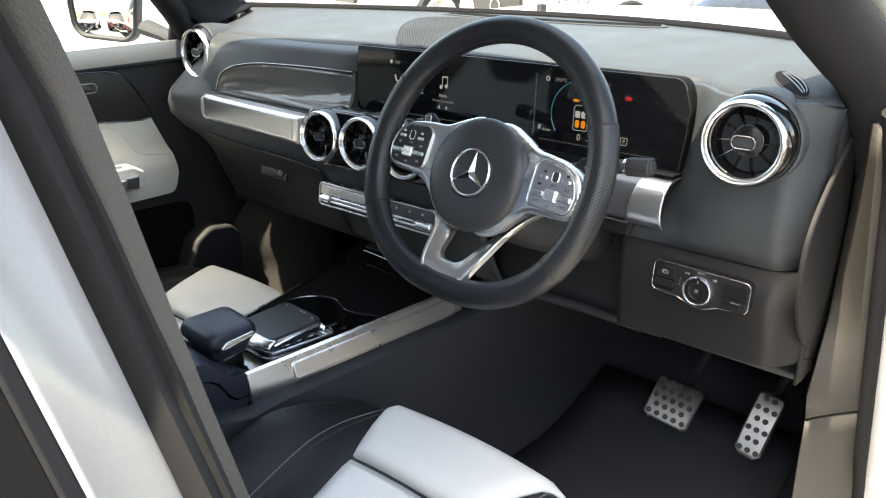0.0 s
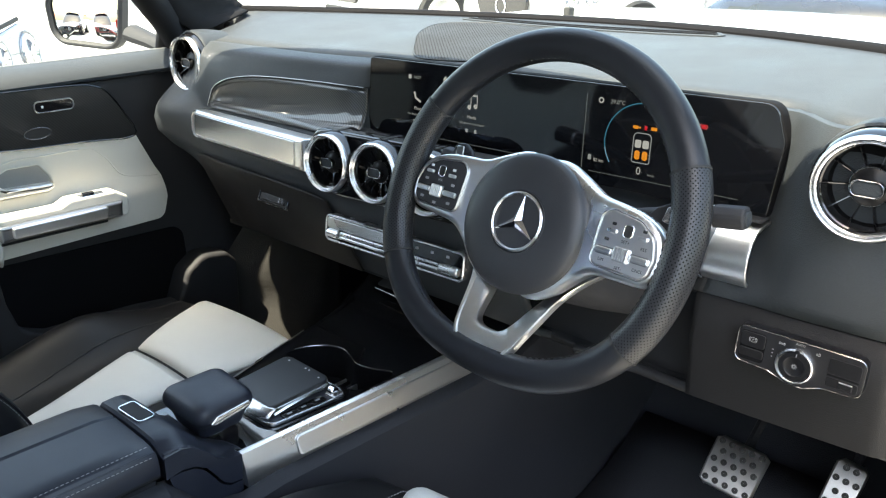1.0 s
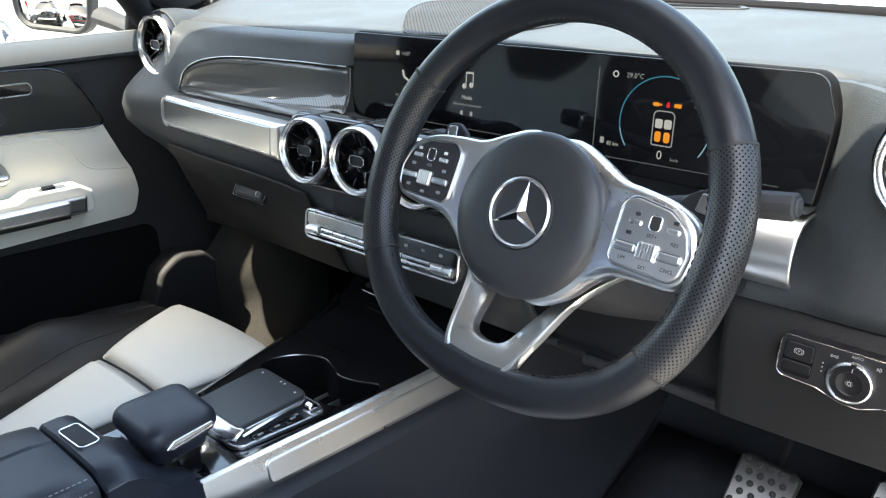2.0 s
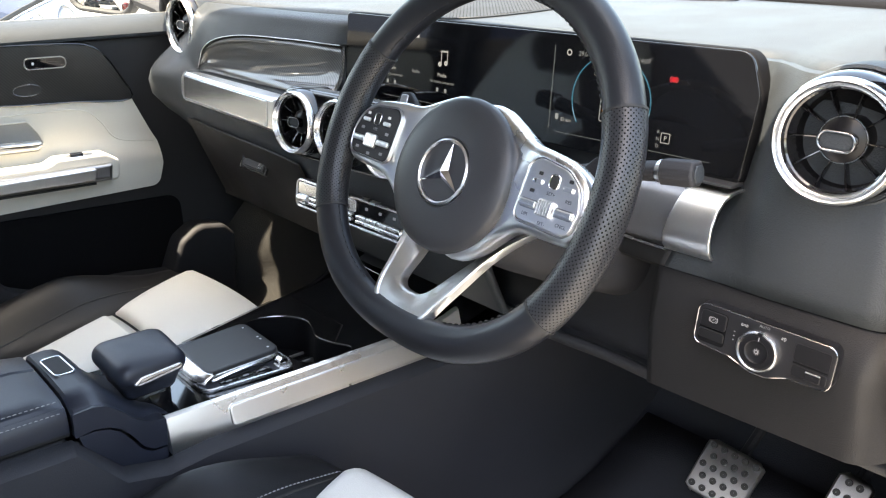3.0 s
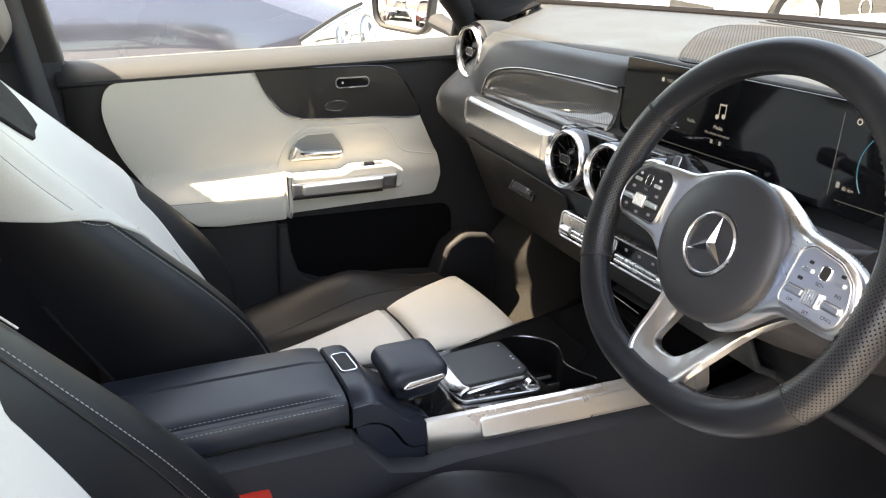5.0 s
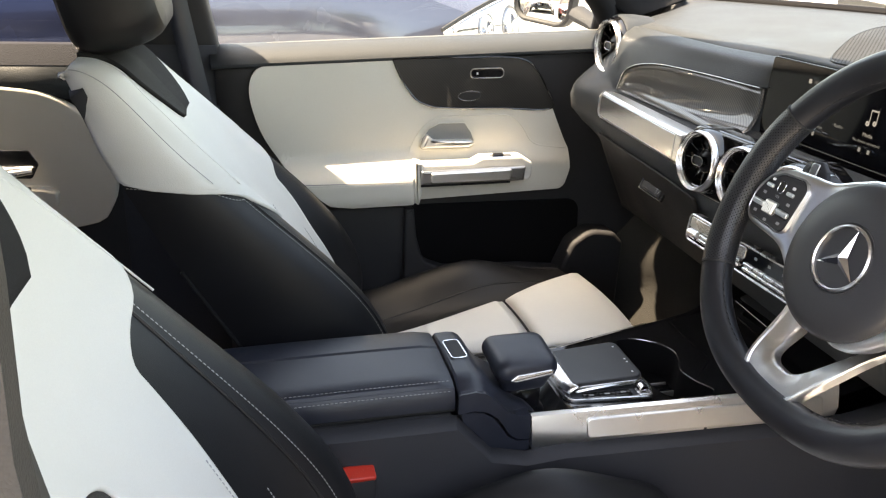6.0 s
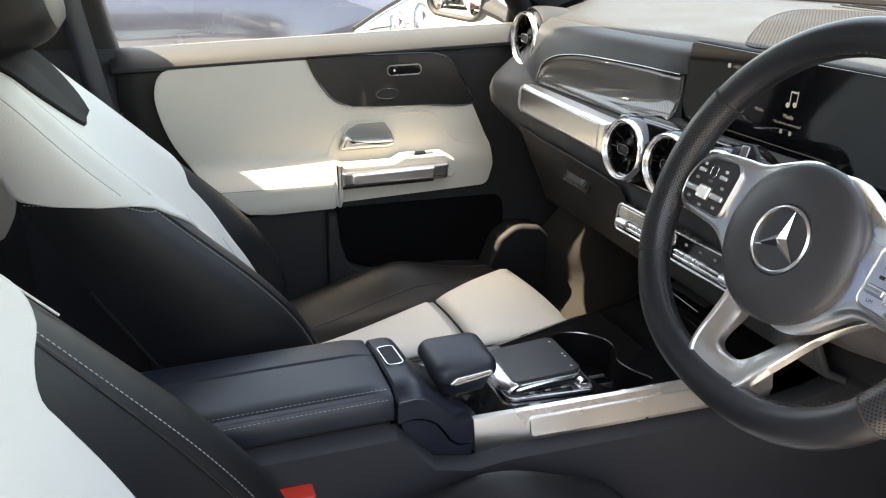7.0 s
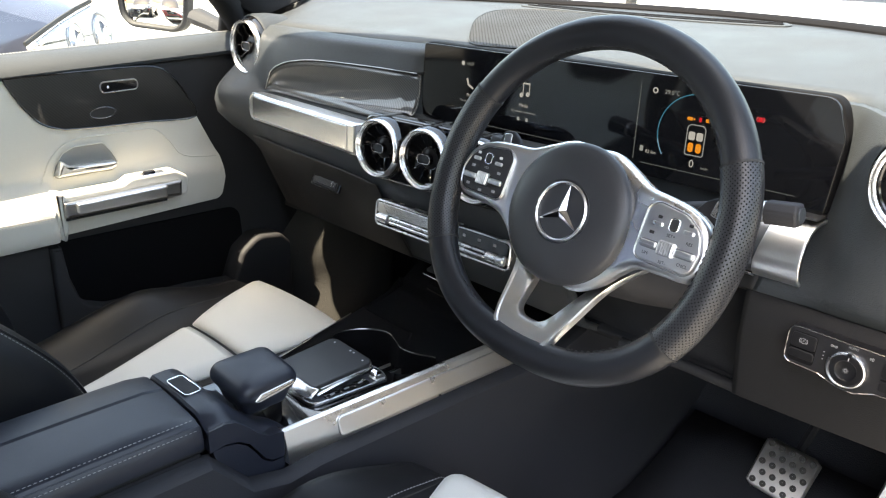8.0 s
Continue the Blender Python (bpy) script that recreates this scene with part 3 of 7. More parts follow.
# driver side front: behind the screen, then the knee panel
D = [
    (0.24, [(0.29, 1.127), (0.285, 1.115), (0.28, 1.05), (0.285, 1.00), (0.25, 0.97), (0.23, 0.945), (0.215, 0.92), (0.205, 0.86), (0.22, 0.79), (0.31, 0.76)]),
    (0.48, [(0.29, 1.127), (0.285, 1.115), (0.28, 1.05), (0.285, 1.00), (0.24, 0.97), (0.215, 0.94), (0.198, 0.92), (0.193, 0.86), (0.205, 0.78), (0.30, 0.755)]),
    (0.545, [(0.282, 1.127), (0.272, 1.115), (0.26, 1.05), (0.25, 1.00), (0.23, 0.97), (0.21, 0.94), (0.198, 0.92), (0.192, 0.86), (0.205, 0.78), (0.30, 0.752)]),
    (0.60, [(0.225, 1.128), (0.208, 1.115), (0.193, 1.06), (0.188, 1.00), (0.187, 0.97), (0.190, 0.94), (0.194, 0.92), (0.192, 0.86), (0.207, 0.78), (0.30, 0.75)]),
    (0.69, [(0.215, 1.128), (0.200, 1.110), (0.190, 1.06), (0.185, 1.00), (0.185, 0.97), (0.190, 0.94), (0.196, 0.92), (0.195, 0.86), (0.212, 0.78), (0.30, 0.75)]),
] + [(x, [(y + end_turn(x), z) for y, z in ((0.215, 1.128), (0.200, 1.110), (0.190, 1.06), (0.185, 1.00), (0.185, 0.97), (0.190, 0.94), (0.196, 0.92), (0.195, 0.86), (0.212, 0.78), (0.30, 0.75))]) for x in (0.705, 0.715, 0.722, 0.728, 0.733, 0.738)]
kr = front_rows(D, span(0.24, 0.738, 70))
part("knee_back", sheet([r[:6] for r in kr if r[0][0] <= 0.505]), DASH, dash, mods=[("SOLIDIFY", (0.010, -1))])
part("knee_shelf", sheet([r[5:8] for r in kr if r[0][0] <= 0.50]), HARD_SHADED, dash, "shelf below the steering column, shade put into its dark colour", mods=[("SOLIDIFY", (0.010, -1))])
part("knee_panel", sheet([r[:8] for r in kr if r[0][0] > 0.495]), DASH, dash, "charcoal panel on the driver's side of the dashboard", mods=[("SOLIDIFY", (0.010, -1))])
kr = [r for r in kr if r[0][0] > 0.492]
part("lower_panel", sheet([[(p[0], p[1] + 0.0015, p[2] - (0.002 if q == 0 else 0)) for q, p in enumerate(r[7:])] for r in kr]), HARD_SHADED, dash, "hard panel with the lamp switch, shade put into its dark colour", mods=[("SOLIDIFY", (0.012, -1))])
back = sheet([[(x, 0.31 + 0.03 * math.cos((z - 0.84) * 20), z) for x in span(0.15, 0.52, 8)] for z in span(0.735, 0.95, 7)])
part("column_recess", back, DARK, dash, mods=[("SOLIDIFY", (0.01, 1))])
part("recess_ledge", tube([(0.30, 0.262, 0.755), (0.40, 0.266, 0.757), (0.505, 0.262, 0.757)], 0.008, 10), DARK, dash)
# dark underside that closes the cabin side of the bulkhead
under = sheet([[(x, y, 0.74 + (y - 0.3) * 0.1) for y in span(0.29, 0.92, 5)] for x in span(-0.60, 0.735, 9)])
part("underside", under, DARK, dash, mods=[("SOLIDIFY", (0.01, 1))])
side = sheet([[(0.737, y, z) for y in span(0.262, 0.55, 5)] for z in span(0.745, 1.11, 6)])
part("end_panel", side, HARD_SHADED, dash, "charcoal end of the dashboard", mods=[("SOLIDIFY", (0.004, -1))])
# leaf-shaped cover on the end of the dashboard, with its raised edge
capm = axes((0.738, 0, 0), (0, 1, 0), (0, 0, 1))
leaf = smooth_path([(0.300, 1.083, 0), (0.235, 1.035, 0), (0.190, 0.985, 0), (0.178, 0.94, 0), (0.192, 0.88, 0), (0.222, 0.835, 0), (0.260, 0.808, 0), (0.290, 0.83, 0), (0.312, 0.88, 0), (0.325, 0.95, 0), (0.318, 1.03, 0)], 5, closed=True)
part("end_cap", plate([(p.x, p.y) for p in leaf], capm, 0.006, 0.003), HARD_SHADED, dash, "charcoal leaf-shaped side cover of the dashboard")


# ---- air vents ----
def air_vent(m, r, blades, label, pod=0.0):
    """A round turbine vent that opens towards +z of m."""
    v = thing("air_vent", label=label, category="air vent", group="turbine air vents", m=m)
    part("ring", lathe([(r * 0.83, -0.012), (r * 0.83, 0.003), (r * 0.845, 0.0062), (r * 0.87, 0.0072), (r * 0.885, 0.0062), (r * 0.893, 0.0066), (r * 0.905, 0.0098), (r * 0.935, 0.0112), (r * 0.97, 0.0095), (r * 0.99, 0.004), (r, -0.004), (r, -0.02)], seg=56), BRIGHT, v, "polished chrome ring")
    part("collar", lathe([(r * 0.83, 0.001), (r * 0.80, 0.0), (r * 0.785, -0.008), (r * 0.78, -0.03)], seg=48), PIANO, v)
    part("throat", lathe([(r * 0.80, -0.006), (r * 0.76, -0.030), (0.001, -0.032)], seg=40), POCKET, v)
    part("barrel", lathe([(r * 1.0, 0.001), (r * 1.045, -0.003), (r * 1.07, -0.012), (r * 1.075, -0.045), (r * 1.0, -0.047)], seg=56), PIANO, v, "glossy black barrel")
    hub = part("hub", lathe([(r * 0.38, -0.028), (r * 0.38, -0.013), (r * 0.36, -0.009), (r * 0.20, -0.004), (0.0005, -0.0035)], seg=40), HUB_BLACK, v)
    o = rounded([(-r * 0.27, -r * 0.14), (r * 0.27, -r * 0.14), (r * 0.27, r * 0.14), (-r * 0.27, r * 0.14)], r * 0.125)
    part("knob", plate(o, Matrix.Translation((0, 0, -0.004)), 0.007, 0.002), DASH, hub)
    part("knob_frame", ring_plate(offset([Vector(p) for p in o], -0.0012), offset([Vector(p) for p in o], 0.0006), Matrix.Translation((0, 0, -0.003)), 0.0082, 0.0005), SATIN_DARK, hub, "chrome frame of the vent knob")
    part("hub_rim", tube([(r * 0.372 * math.cos(a), r * 0.372 * math.sin(a), -0.0100) for a in span(0, 2 * math.pi, 41)[:-1]], 0.0005, 6, closed=True), SATIN_DARK, hub, "thin dark metal rim")
    bl = None
    for k in range(blades):
        a = 2 * math.pi * k / blades
        if bl is None:
            bm = tube([(r * 0.34, 0, -0.0125), (r * 0.60, 0.0006, -0.0075), (r * 0.79, 0.001, -0.006)], [0.0008, 0.0010, 0.0012], 6, flat=5.0)
            bl = part("blade", bm, PIANO, v)
        else:
            o2 = bl.copy()
            scene.collection.objects.link(o2)
            o2.matrix_basis = Matrix.Rotation(a, 4, "Z")
    if pod:
        part("pod", lathe([(r * 1.04, -pod - 0.004), (r * 1.09, -pod), (r * 1.14, -pod - 0.002), (r * 1.165, -pod - 0.010), (r * 1.17, -pod - 0.035), (r * 1.10, -pod - 0.07)], seg=48), DASH, v, "charcoal soft surround")
    return v


REAR = ((1, 0, 0), (0, 0, 1))  # x to the right, y up: opens to the rear
air_vent(axes((-0.605, 0.222, 1.084), *REAR), 0.054, 10, "round chrome-ringed air vent at the passenger end of the dashboard", 0.010)
air_vent(axes((0.658, 0.160, 1.080), *REAR), 0.0515, 10, "round chrome-ringed air vent beside the instrument screen", 0.026)
vents = [(-0.091, 0.140), (0.007, 0.147), (0.105, 0.154)]
for vx, vy in vents:
    air_vent(axes((vx, vy, 0.982), (1, 0.06, 0), (0, 0.06, 1)), 0.046, 10, "round chrome-ringed air vent in the middle of the dashboard")
# piano black housing round the three middle vents
ho = rounded([(-0.15, 0.925), (0.165, 0.925), (0.165, 1.03), (-0.15, 1.03)], 0.03)
hp = part("vent_housing", plate(ho, axes((0, 0.185, 0), (1, 0.06, 0), (0, 0, 1)), 0.024, 0.006), PIANO, dash, "glossy black housing behind the middle vents")
for vx, vy in vents:
    part("vent_sleeve", lathe([(0.052, -0.05), (0.050, -0.02), (0.0475, -0.004), (0.0455, -0.004)], axes((vx, vy, 0.982), (1, 0.06, 0), (0, 0.06, 1)), 40), PIANO, hp)

# ---- carbon-look trim and silver bar on the passenger side ----
rows, edge = [], []
inlay = stations(P, span(-0.520, -0.125, 38))
inlay += [[(x, y + 0.10 * (x + 0.125), z) for _, y, z in inlay[-1]] for x in (-0.115, -0.1075)]
for r in inlay:
    c, d, e, f = (Vector(r[k]) for k in (3, 4, 5, 6))
    off = Vector((0, -0.0022, 0.0005))
    pts = [d.lerp(e, k) + off + Vector((0, 0.004 * math.sin(math.pi * k), 0)) for k in (0, 0.2, 0.4, 0.6, 0.8)] + [e + off + Vector((0, -0.001, 0.003)), e.lerp(f, 0.12) + Vector((0, -0.002, 0.002)), e.lerp(f, 0.4) + Vector((0, 0, 0.0018)), f + Vector((0, -0.001, 0.0018))]
    rows.append(pts)
    edge.append(c + Vector((0, -0.0012, -0.001)))
bm = sheet(rows)
add_uv(bm, lambda c: (c.x, c.z * 1.2 - c.y * 0.8))
part("carbon_trim", bm, CARBON, dash, "glossy dark carbon-look inlay", mods=[("SOLIDIFY", (0.002, -1))])
part("trim_edge", tube(edge, 0.0007, 8), GUNMETAL, dash, "thin bright line above the inlay")
bar = thing("dash_bar", (-0.34, 0.18, 0.978), "satin silver bar across the passenger side of the dashboard", "trim bar")
barm = axes((-0.536, 0.212, 0.978), (1, -0.078, 0.0), (0, 0.04, 1))
bar_o = [Vector(p) for p in rounded([(0, -0.027), (0.378, -0.027), (0.378, 0.027), (0, 0.027)], [0.020, 0.003, 0.003, 0.020], 8)]
part("bar_body", plate(bar_o, barm, 0.034, 0.007), SILVER, bar)
BAR_FACE = material("smooth_aluminium", (0.88, 0.87, 0.86), 0.24, metal=1.0, bump=0.02, scale=1500, vary=0.03, rvary=0.04)
face_o = [Vector(p) for p in rounded([(0.018, -0.0195), (0.352, -0.0195), (0.352, 0.0195), (0.018, 0.0195)], [0.006, 0.002, 0.002, 0.006])]
part("bar_face", plate(face_o, barm @ Matrix.Translation((0, 0, 0.0335)), 0.0018, 0.0008), BAR_FACE, bar, "smooth aluminium inlay")
cap = [barm @ Vector((p.x + 0.002, p.y * 0.94, 0.031)) for p in bar_o if p.x < 0.024]
cap = sorted(cap, key=lambda p: p.z)
part("bar_cap", tube(cap, 0.0028, 8), BRIGHT, bar, "bright rounded end of the bar")
part("bar_groove", ring_plate(offset(face_o, -0.0022), offset(face_o, -0.0004), barm @ Matrix.Translation((0, 0, 0.0335)), 0.0012, 0.0004), GUNMETAL, bar, "fine groove round the inlay")

# grille and slots in the top pad
def pad_z(x, y):
    l, c = lip_y(x), cowl_y(x)
    k = 1 - (y - l) / (c - l)
    return 1.174 - 0.046 * max(0, min(1, k)) ** 1.3 - drop(x) * max(0, min(1, k)) + 0.0006


def on_pad(outline, lift, cell=0.03):
    bm = bmesh.new()
    bm.faces.new([bm.verts.new((p[0], p[1], 0)) for p in outline])
    bmesh.ops.triangulate(bm, faces=bm.faces[:])
    for _ in range(4):
        long = [e for e in bm.edges if e.calc_length() > cell]
        if not long:
            break
        bmesh.ops.subdivide_edges(bm, edges=long, cuts=1)
        bmesh.ops.triangulate(bm, faces=bm.faces[:])
    for v in bm.verts:
        v.co.z = pad_z(v.co.x, v.co.y) + lift
    return bm


MESH_GRILLE = perforated("fine_speaker_mesh", (0.022, 0.023, 0.025), 0.005, 0.65, 0.16)
go = [(p.x, p.y) for p in smooth_path([(-0.075, 0.318, 0), (-0.015, 0.312, 0), (0.05, 0.335, 0), (0.09, 0.41, 0), (0.10, 0.51, 0), (0.05, 0.61, 0), (-0.08, 0.655, 0), (-0.20, 0.65, 0), (-0.265, 0.59, 0), (-0.235, 0.50, 0), (-0.16, 0.405, 0)], 4, closed=True)]
bm = on_pad(go, 0.0012)
add_uv(bm, lambda c: (c.x, c.y))
part("speaker_grille", bm, MESH_GRILLE, dash, "fine mesh speaker grille", mods=[("SOLIDIFY", (0.003, -1))])
part("grille_edge", tube([(p[0], p[1], pad_z(p[0], p[1]) + 0.001) for p in go], 0.0013, 6, closed=True), DASH, dash)
so = rounded([(-0.30, 0.672), (0.30, 0.672), (0.26, 0.722), (-0.26, 0.722)], 0.02)
part("demister_frame", on_pad(so, 0.0015, 0.05), DASH, dash, mods=[("SOLIDIFY", (0.003, -1)), ("BEVEL", (0.001, 2))])
for k in range(2):
    y = 0.684 + 0.018 * k
    o = rounded([(-0.27 + 0.01 * k, y), (0.27 - 0.01 * k, y), (0.27 - 0.01 * k, y + 0.010), (-0.27 + 0.01 * k, y + 0.010)], 0.004)
    part("demister_slot", on_pad(o, 0.0030, 0.06), POCKET, dash, mods=[("SOLIDIFY", (0.001, -1))])
# side demister: a dark oval with thin ribs
def oval(cx, cy, a, b, turn, n=28):
    return [(cx + a * math.cos(t) * math.cos(turn) - b * math.sin(t) * math.sin(turn), cy + a * math.cos(t) * math.sin(turn) + b * math.sin(t) * math.cos(turn)) for t in span(0, 2 * math.pi, n + 1)[:-1]]


so = oval(0.668, 0.262, 0.056, 0.014, radians(-54))
part("side_demister", on_pad(so, 0.0010, 0.012), POCKET, dash, "dark oval slot", mods=[("SOLIDIFY", (0.004, -1))])
part("demister_rim", tube([(p[0], p[1], pad_z(p[0], p[1]) + 0.0005) for p in so], 0.0011, 6, closed=True), DARK, dash)
for k in range(3):
    so2 = oval(0.668, 0.262, 0.047, 0.001 + 0.005 * k, radians(-54))[2:13]
    part("demister_rib", tube([(p[0], p[1], pad_z(p[0], p[1]) + 0.0022) for p in so2], 0.0006, 6), GREY_SATIN, dash, "thin smoked metal rib")

# ---- screens ----
disp = thing("display_unit", (0.22, 0.26, 1.01), "wide glossy black twin screen with lit instruments", "screen")
dm = axes((0.005, 0.241, 1.01), (1, 0, 0), (0, 0.02, 1))
so = rounded([(-0.112, 0.0), (0.540, -0.006), (0.548, 0.085), (0.533, 0.127), (-0.108, 0.127)], [0.006, 0.012, 0.03, 0.02, 0.008])
part("screen_body", plate(so, dm @ Matrix.Translation((0, 0, -0.022)), 0.020, 0.004), POCKET, disp)
part("screen_glass", plate(offset([Vector(p) for p in so], 0.0015), dm @ Matrix.Translation((0, 0, -0.002)), 0.003, 0.001), SCREEN, disp, "glossy black glass")


def on_screen(x, z, lift=0.0012):
    return dm @ Matrix.Translation((x, z, lift))


W_GLOW = glow("white_display", (0.85, 0.9, 0.95), 0.048)
D_GLOW = glow("dim_display", (0.55, 0.62, 0.68), 0.045)
B_GLOW = glow("blue_display", (0.08, 0.50, 0.80), 0.034)
L_GLOW = glow("dim_line", (0.5, 0.6, 0.65), 0.018)
N_GLOW = glow("night_wash", (0.010, 0.022, 0.038), 0.17)
O_GLOW = glow("orange_display", (1.0, 0.36, 0.03), 0.075)
R_GLOW = glow("red_display", (0.9, 0.02, 0.04), 0.07)
part("lcd", box(on_screen(0.085, 0.0645, 0.0004), 0.238, 0.094, 0.0003, 0.002, 0.0001), N_GLOW, disp, "dark lit menu screen")
part("lcd", box(on_screen(0.405, 0.0645, 0.0004), 0.226, 0.096, 0.0003, 0.002, 0.0001), N_GLOW, disp, "dark lit instrument screen")


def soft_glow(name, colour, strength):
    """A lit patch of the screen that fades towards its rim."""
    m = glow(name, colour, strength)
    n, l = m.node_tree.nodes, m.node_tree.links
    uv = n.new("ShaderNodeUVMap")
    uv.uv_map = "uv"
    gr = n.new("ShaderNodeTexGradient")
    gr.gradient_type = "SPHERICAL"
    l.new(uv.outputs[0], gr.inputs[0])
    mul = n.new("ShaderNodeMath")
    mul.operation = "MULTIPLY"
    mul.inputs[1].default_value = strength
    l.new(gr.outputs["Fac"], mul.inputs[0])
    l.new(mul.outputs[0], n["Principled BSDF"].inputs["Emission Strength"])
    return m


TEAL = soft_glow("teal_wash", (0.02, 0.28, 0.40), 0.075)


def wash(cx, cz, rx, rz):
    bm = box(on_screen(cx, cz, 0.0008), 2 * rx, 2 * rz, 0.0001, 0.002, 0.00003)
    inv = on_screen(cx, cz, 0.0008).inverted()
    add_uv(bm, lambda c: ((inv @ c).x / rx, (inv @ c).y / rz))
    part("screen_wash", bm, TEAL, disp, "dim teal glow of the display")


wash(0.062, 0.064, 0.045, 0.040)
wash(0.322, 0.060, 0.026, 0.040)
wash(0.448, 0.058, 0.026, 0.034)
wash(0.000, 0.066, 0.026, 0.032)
writing("clock_text", "14:07", on_screen(-0.012, 0.1005), 0.007, D_GLOW, disp)
part("screen_icon", box(on_screen(-0.019, 0.103), 0.006, 0.006, 0.0002, 0.001, 0.0001), W_GLOW, disp)
writing("screen_text", "Phone", on_screen(0.0, 0.054), 0.0072, W_GLOW, disp, "CENTER")
writing("screen_text", "No device connected", on_screen(0.0, 0.0455), 0.0054, D_GLOW, disp, "CENTER")
writing("screen_text", "Media", on_screen(0.105, 0.054), 0.0072, W_GLOW, disp, "CENTER")
writing("screen_text", "No device connected", on_screen(0.105, 0.0455), 0.0054, D_GLOW, disp, "CENTER")
writing("screen_text", "Radio", on_screen(0.052, 0.054), 0.0072, D_GLOW, disp, "CENTER")
for x in (0.097, 0.113, -0.008, 0.008):
    part("screen_icon", box(on_screen(x, 0.0365), 0.0045, 0.0055, 0.0002, 0.001, 0.0001), D_GLOW, disp)
part("screen_icon", tube([on_screen(-0.009, 0.081) @ Vector((0, 0, 0)), on_screen(-0.006, 0.072) @ Vector((0, 0, 0)), on_screen(0.004, 0.067) @ Vector((0, 0, 0))], 0.0016, 6), W_GLOW, disp)
for x, z in ((0.1, 0.0705), (0.1115, 0.0725)):
    part("screen_icon", lathe([(0.0034, 0.0), (0.0022, 0.0003), (0.0005, 0.0003)], on_screen(x, z), 14), W_GLOW, disp)
    part("screen_icon", box(on_screen(x + 0.0028, z + 0.0085), 0.0012, 0.017, 0.0002, 0.0003, 0.0001), W_GLOW, disp)
part("screen_icon", box(on_screen(0.1085, 0.0875), 0.0127, 0.0022, 0.0002, 0.0004, 0.0001), W_GLOW, disp)
part("screen_icon", plate([(0.049, 0.101), (0.057, 0.101), (0.057, 0.106), (0.053, 0.110), (0.049, 0.106)], on_screen(0, 0), 0.0002, 0.0001), W_GLOW, disp)
part("screen_line", box(on_screen(0.085, 0.0165), 0.20, 0.0008, 0.0002, 0.0002, 0.0001), L_GLOW, disp)
part("screen_line", box(on_screen(0.294, 0.064), 0.0012, 0.096, 0.0002, 0.0002, 0.0001), L_GLOW, disp)
part("screen_line", box(on_screen(0.405, 0.0135), 0.20, 0.0008, 0.0002, 0.0002, 0.0001), L_GLOW, disp)
# gauge ring, car symbol, warnings
ring_pts = [on_screen(0.377 + 0.052 * math.cos(radians(a)), 0.058 + 0.050 * math.sin(radians(a))) @ Vector((0, 0, 0)) for a in span(-35, 215, 60)]
part("gauge_ring", tube(ring_pts, 0.0007, 5), B_GLOW, disp, "thin blue gauge ring")
cs = rounded([(-0.0125, -0.019), (0.0125, -0.019), (0.0125, 0.019), (-0.0125, 0.019)], [0.003, 0.003, 0.006, 0.006])
part("car_symbol", ring_plate(cs, offset([Vector(p) for p in cs], 0.0012), on_screen(0.377, 0.0535), 0.0003, 0.0001), D_GLOW, disp)
for x in (-0.0052, 0.0052):
    part("seat_symbol", box(on_screen(0.377 + x, 0.0585), 0.0085, 0.010, 0.0003, 0.002, 0.0001), W_GLOW, disp)
    part("seat_symbol", box(on_screen(0.377 + x, 0.0445), 0.0072, 0.0115, 0.0003, 0.003, 0.0001), O_GLOW, disp, "orange seat symbol")
part("warning_symbol", box(on_screen(0.3665, 0.0785), 0.008, 0.0042, 0.0003, 0.002, 0.0001), O_GLOW, disp)
part("warning_symbol", box(on_screen(0.3722, 0.0785), 0.002, 0.0022, 0.0003, 0.0005, 0.0001), O_GLOW, disp)
part("warning_symbol", box(on_screen(0.391, 0.0790), 0.008, 0.0042, 0.0003, 0.001, 0.0001), O_GLOW, disp)
part("warning_symbol", box(on_screen(0.380, 0.0790), 0.0035, 0.0055, 0.0003, 0.001, 0.0001), R_GLOW, disp)
part("warning_symbol", box(on_screen(0.4525, 0.0905), 0.0060, 0.0052, 0.0003, 0.0024, 0.0001), R_GLOW, disp, "red warning lamp")
for sx in (-1, 1):
    part("warning_symbol", tube([on_screen(0.4525, 0.0905, 0.0014) @ Vector((sx * 0.0046 * math.cos(a), 0.0036 * math.sin(a), 0)) for a in span(-0.9, 0.9, 7)], 0.0005, 5), R_GLOW, disp)
writing("speed_text", "0", on_screen(0.376, 0.0205), 0.0135, W_GLOW, disp, "CENTER")
writing("screen_text", "km/h", on_screen(0.389, 0.0205), 0.0045, D_GLOW, disp)
writing("screen_text", "82 km", on_screen(0.311, 0.027), 0.006, W_GLOW, disp)
writing("screen_text", "29.0°C", on_screen(0.328, 0.103), 0.0075, D_GLOW, disp)
part("screen_icon", lathe([(0.0022, 0), (0.0032, 0.0003), (0.0038, 0)], on_screen(0.315, 0.1055), 16), W_GLOW, disp)
part("screen_icon", box(on_screen(0.305, 0.0315), 0.005, 0.007, 0.0002, 0.001, 0.0001), D_GLOW, disp)
writing("screen_text", "14:07", on_screen(0.407, 0.103), 0.007, D_GLOW, disp)
pf = rounded([(-0.0055, -0.0055), (0.0055, -0.0055), (0.0055, 0.0055), (-0.0055, 0.0055)], 0.001)
part("gear_frame", ring_plate(pf, offset([Vector(p) for p in pf], 0.0007), on_screen(0.4515, 0.0295), 0.0003, 0.0001), W_GLOW, disp)
writing("gear_text", "P", on_screen(0.4515, 0.0268), 0.0075, W_GLOW, disp, "CENTER")
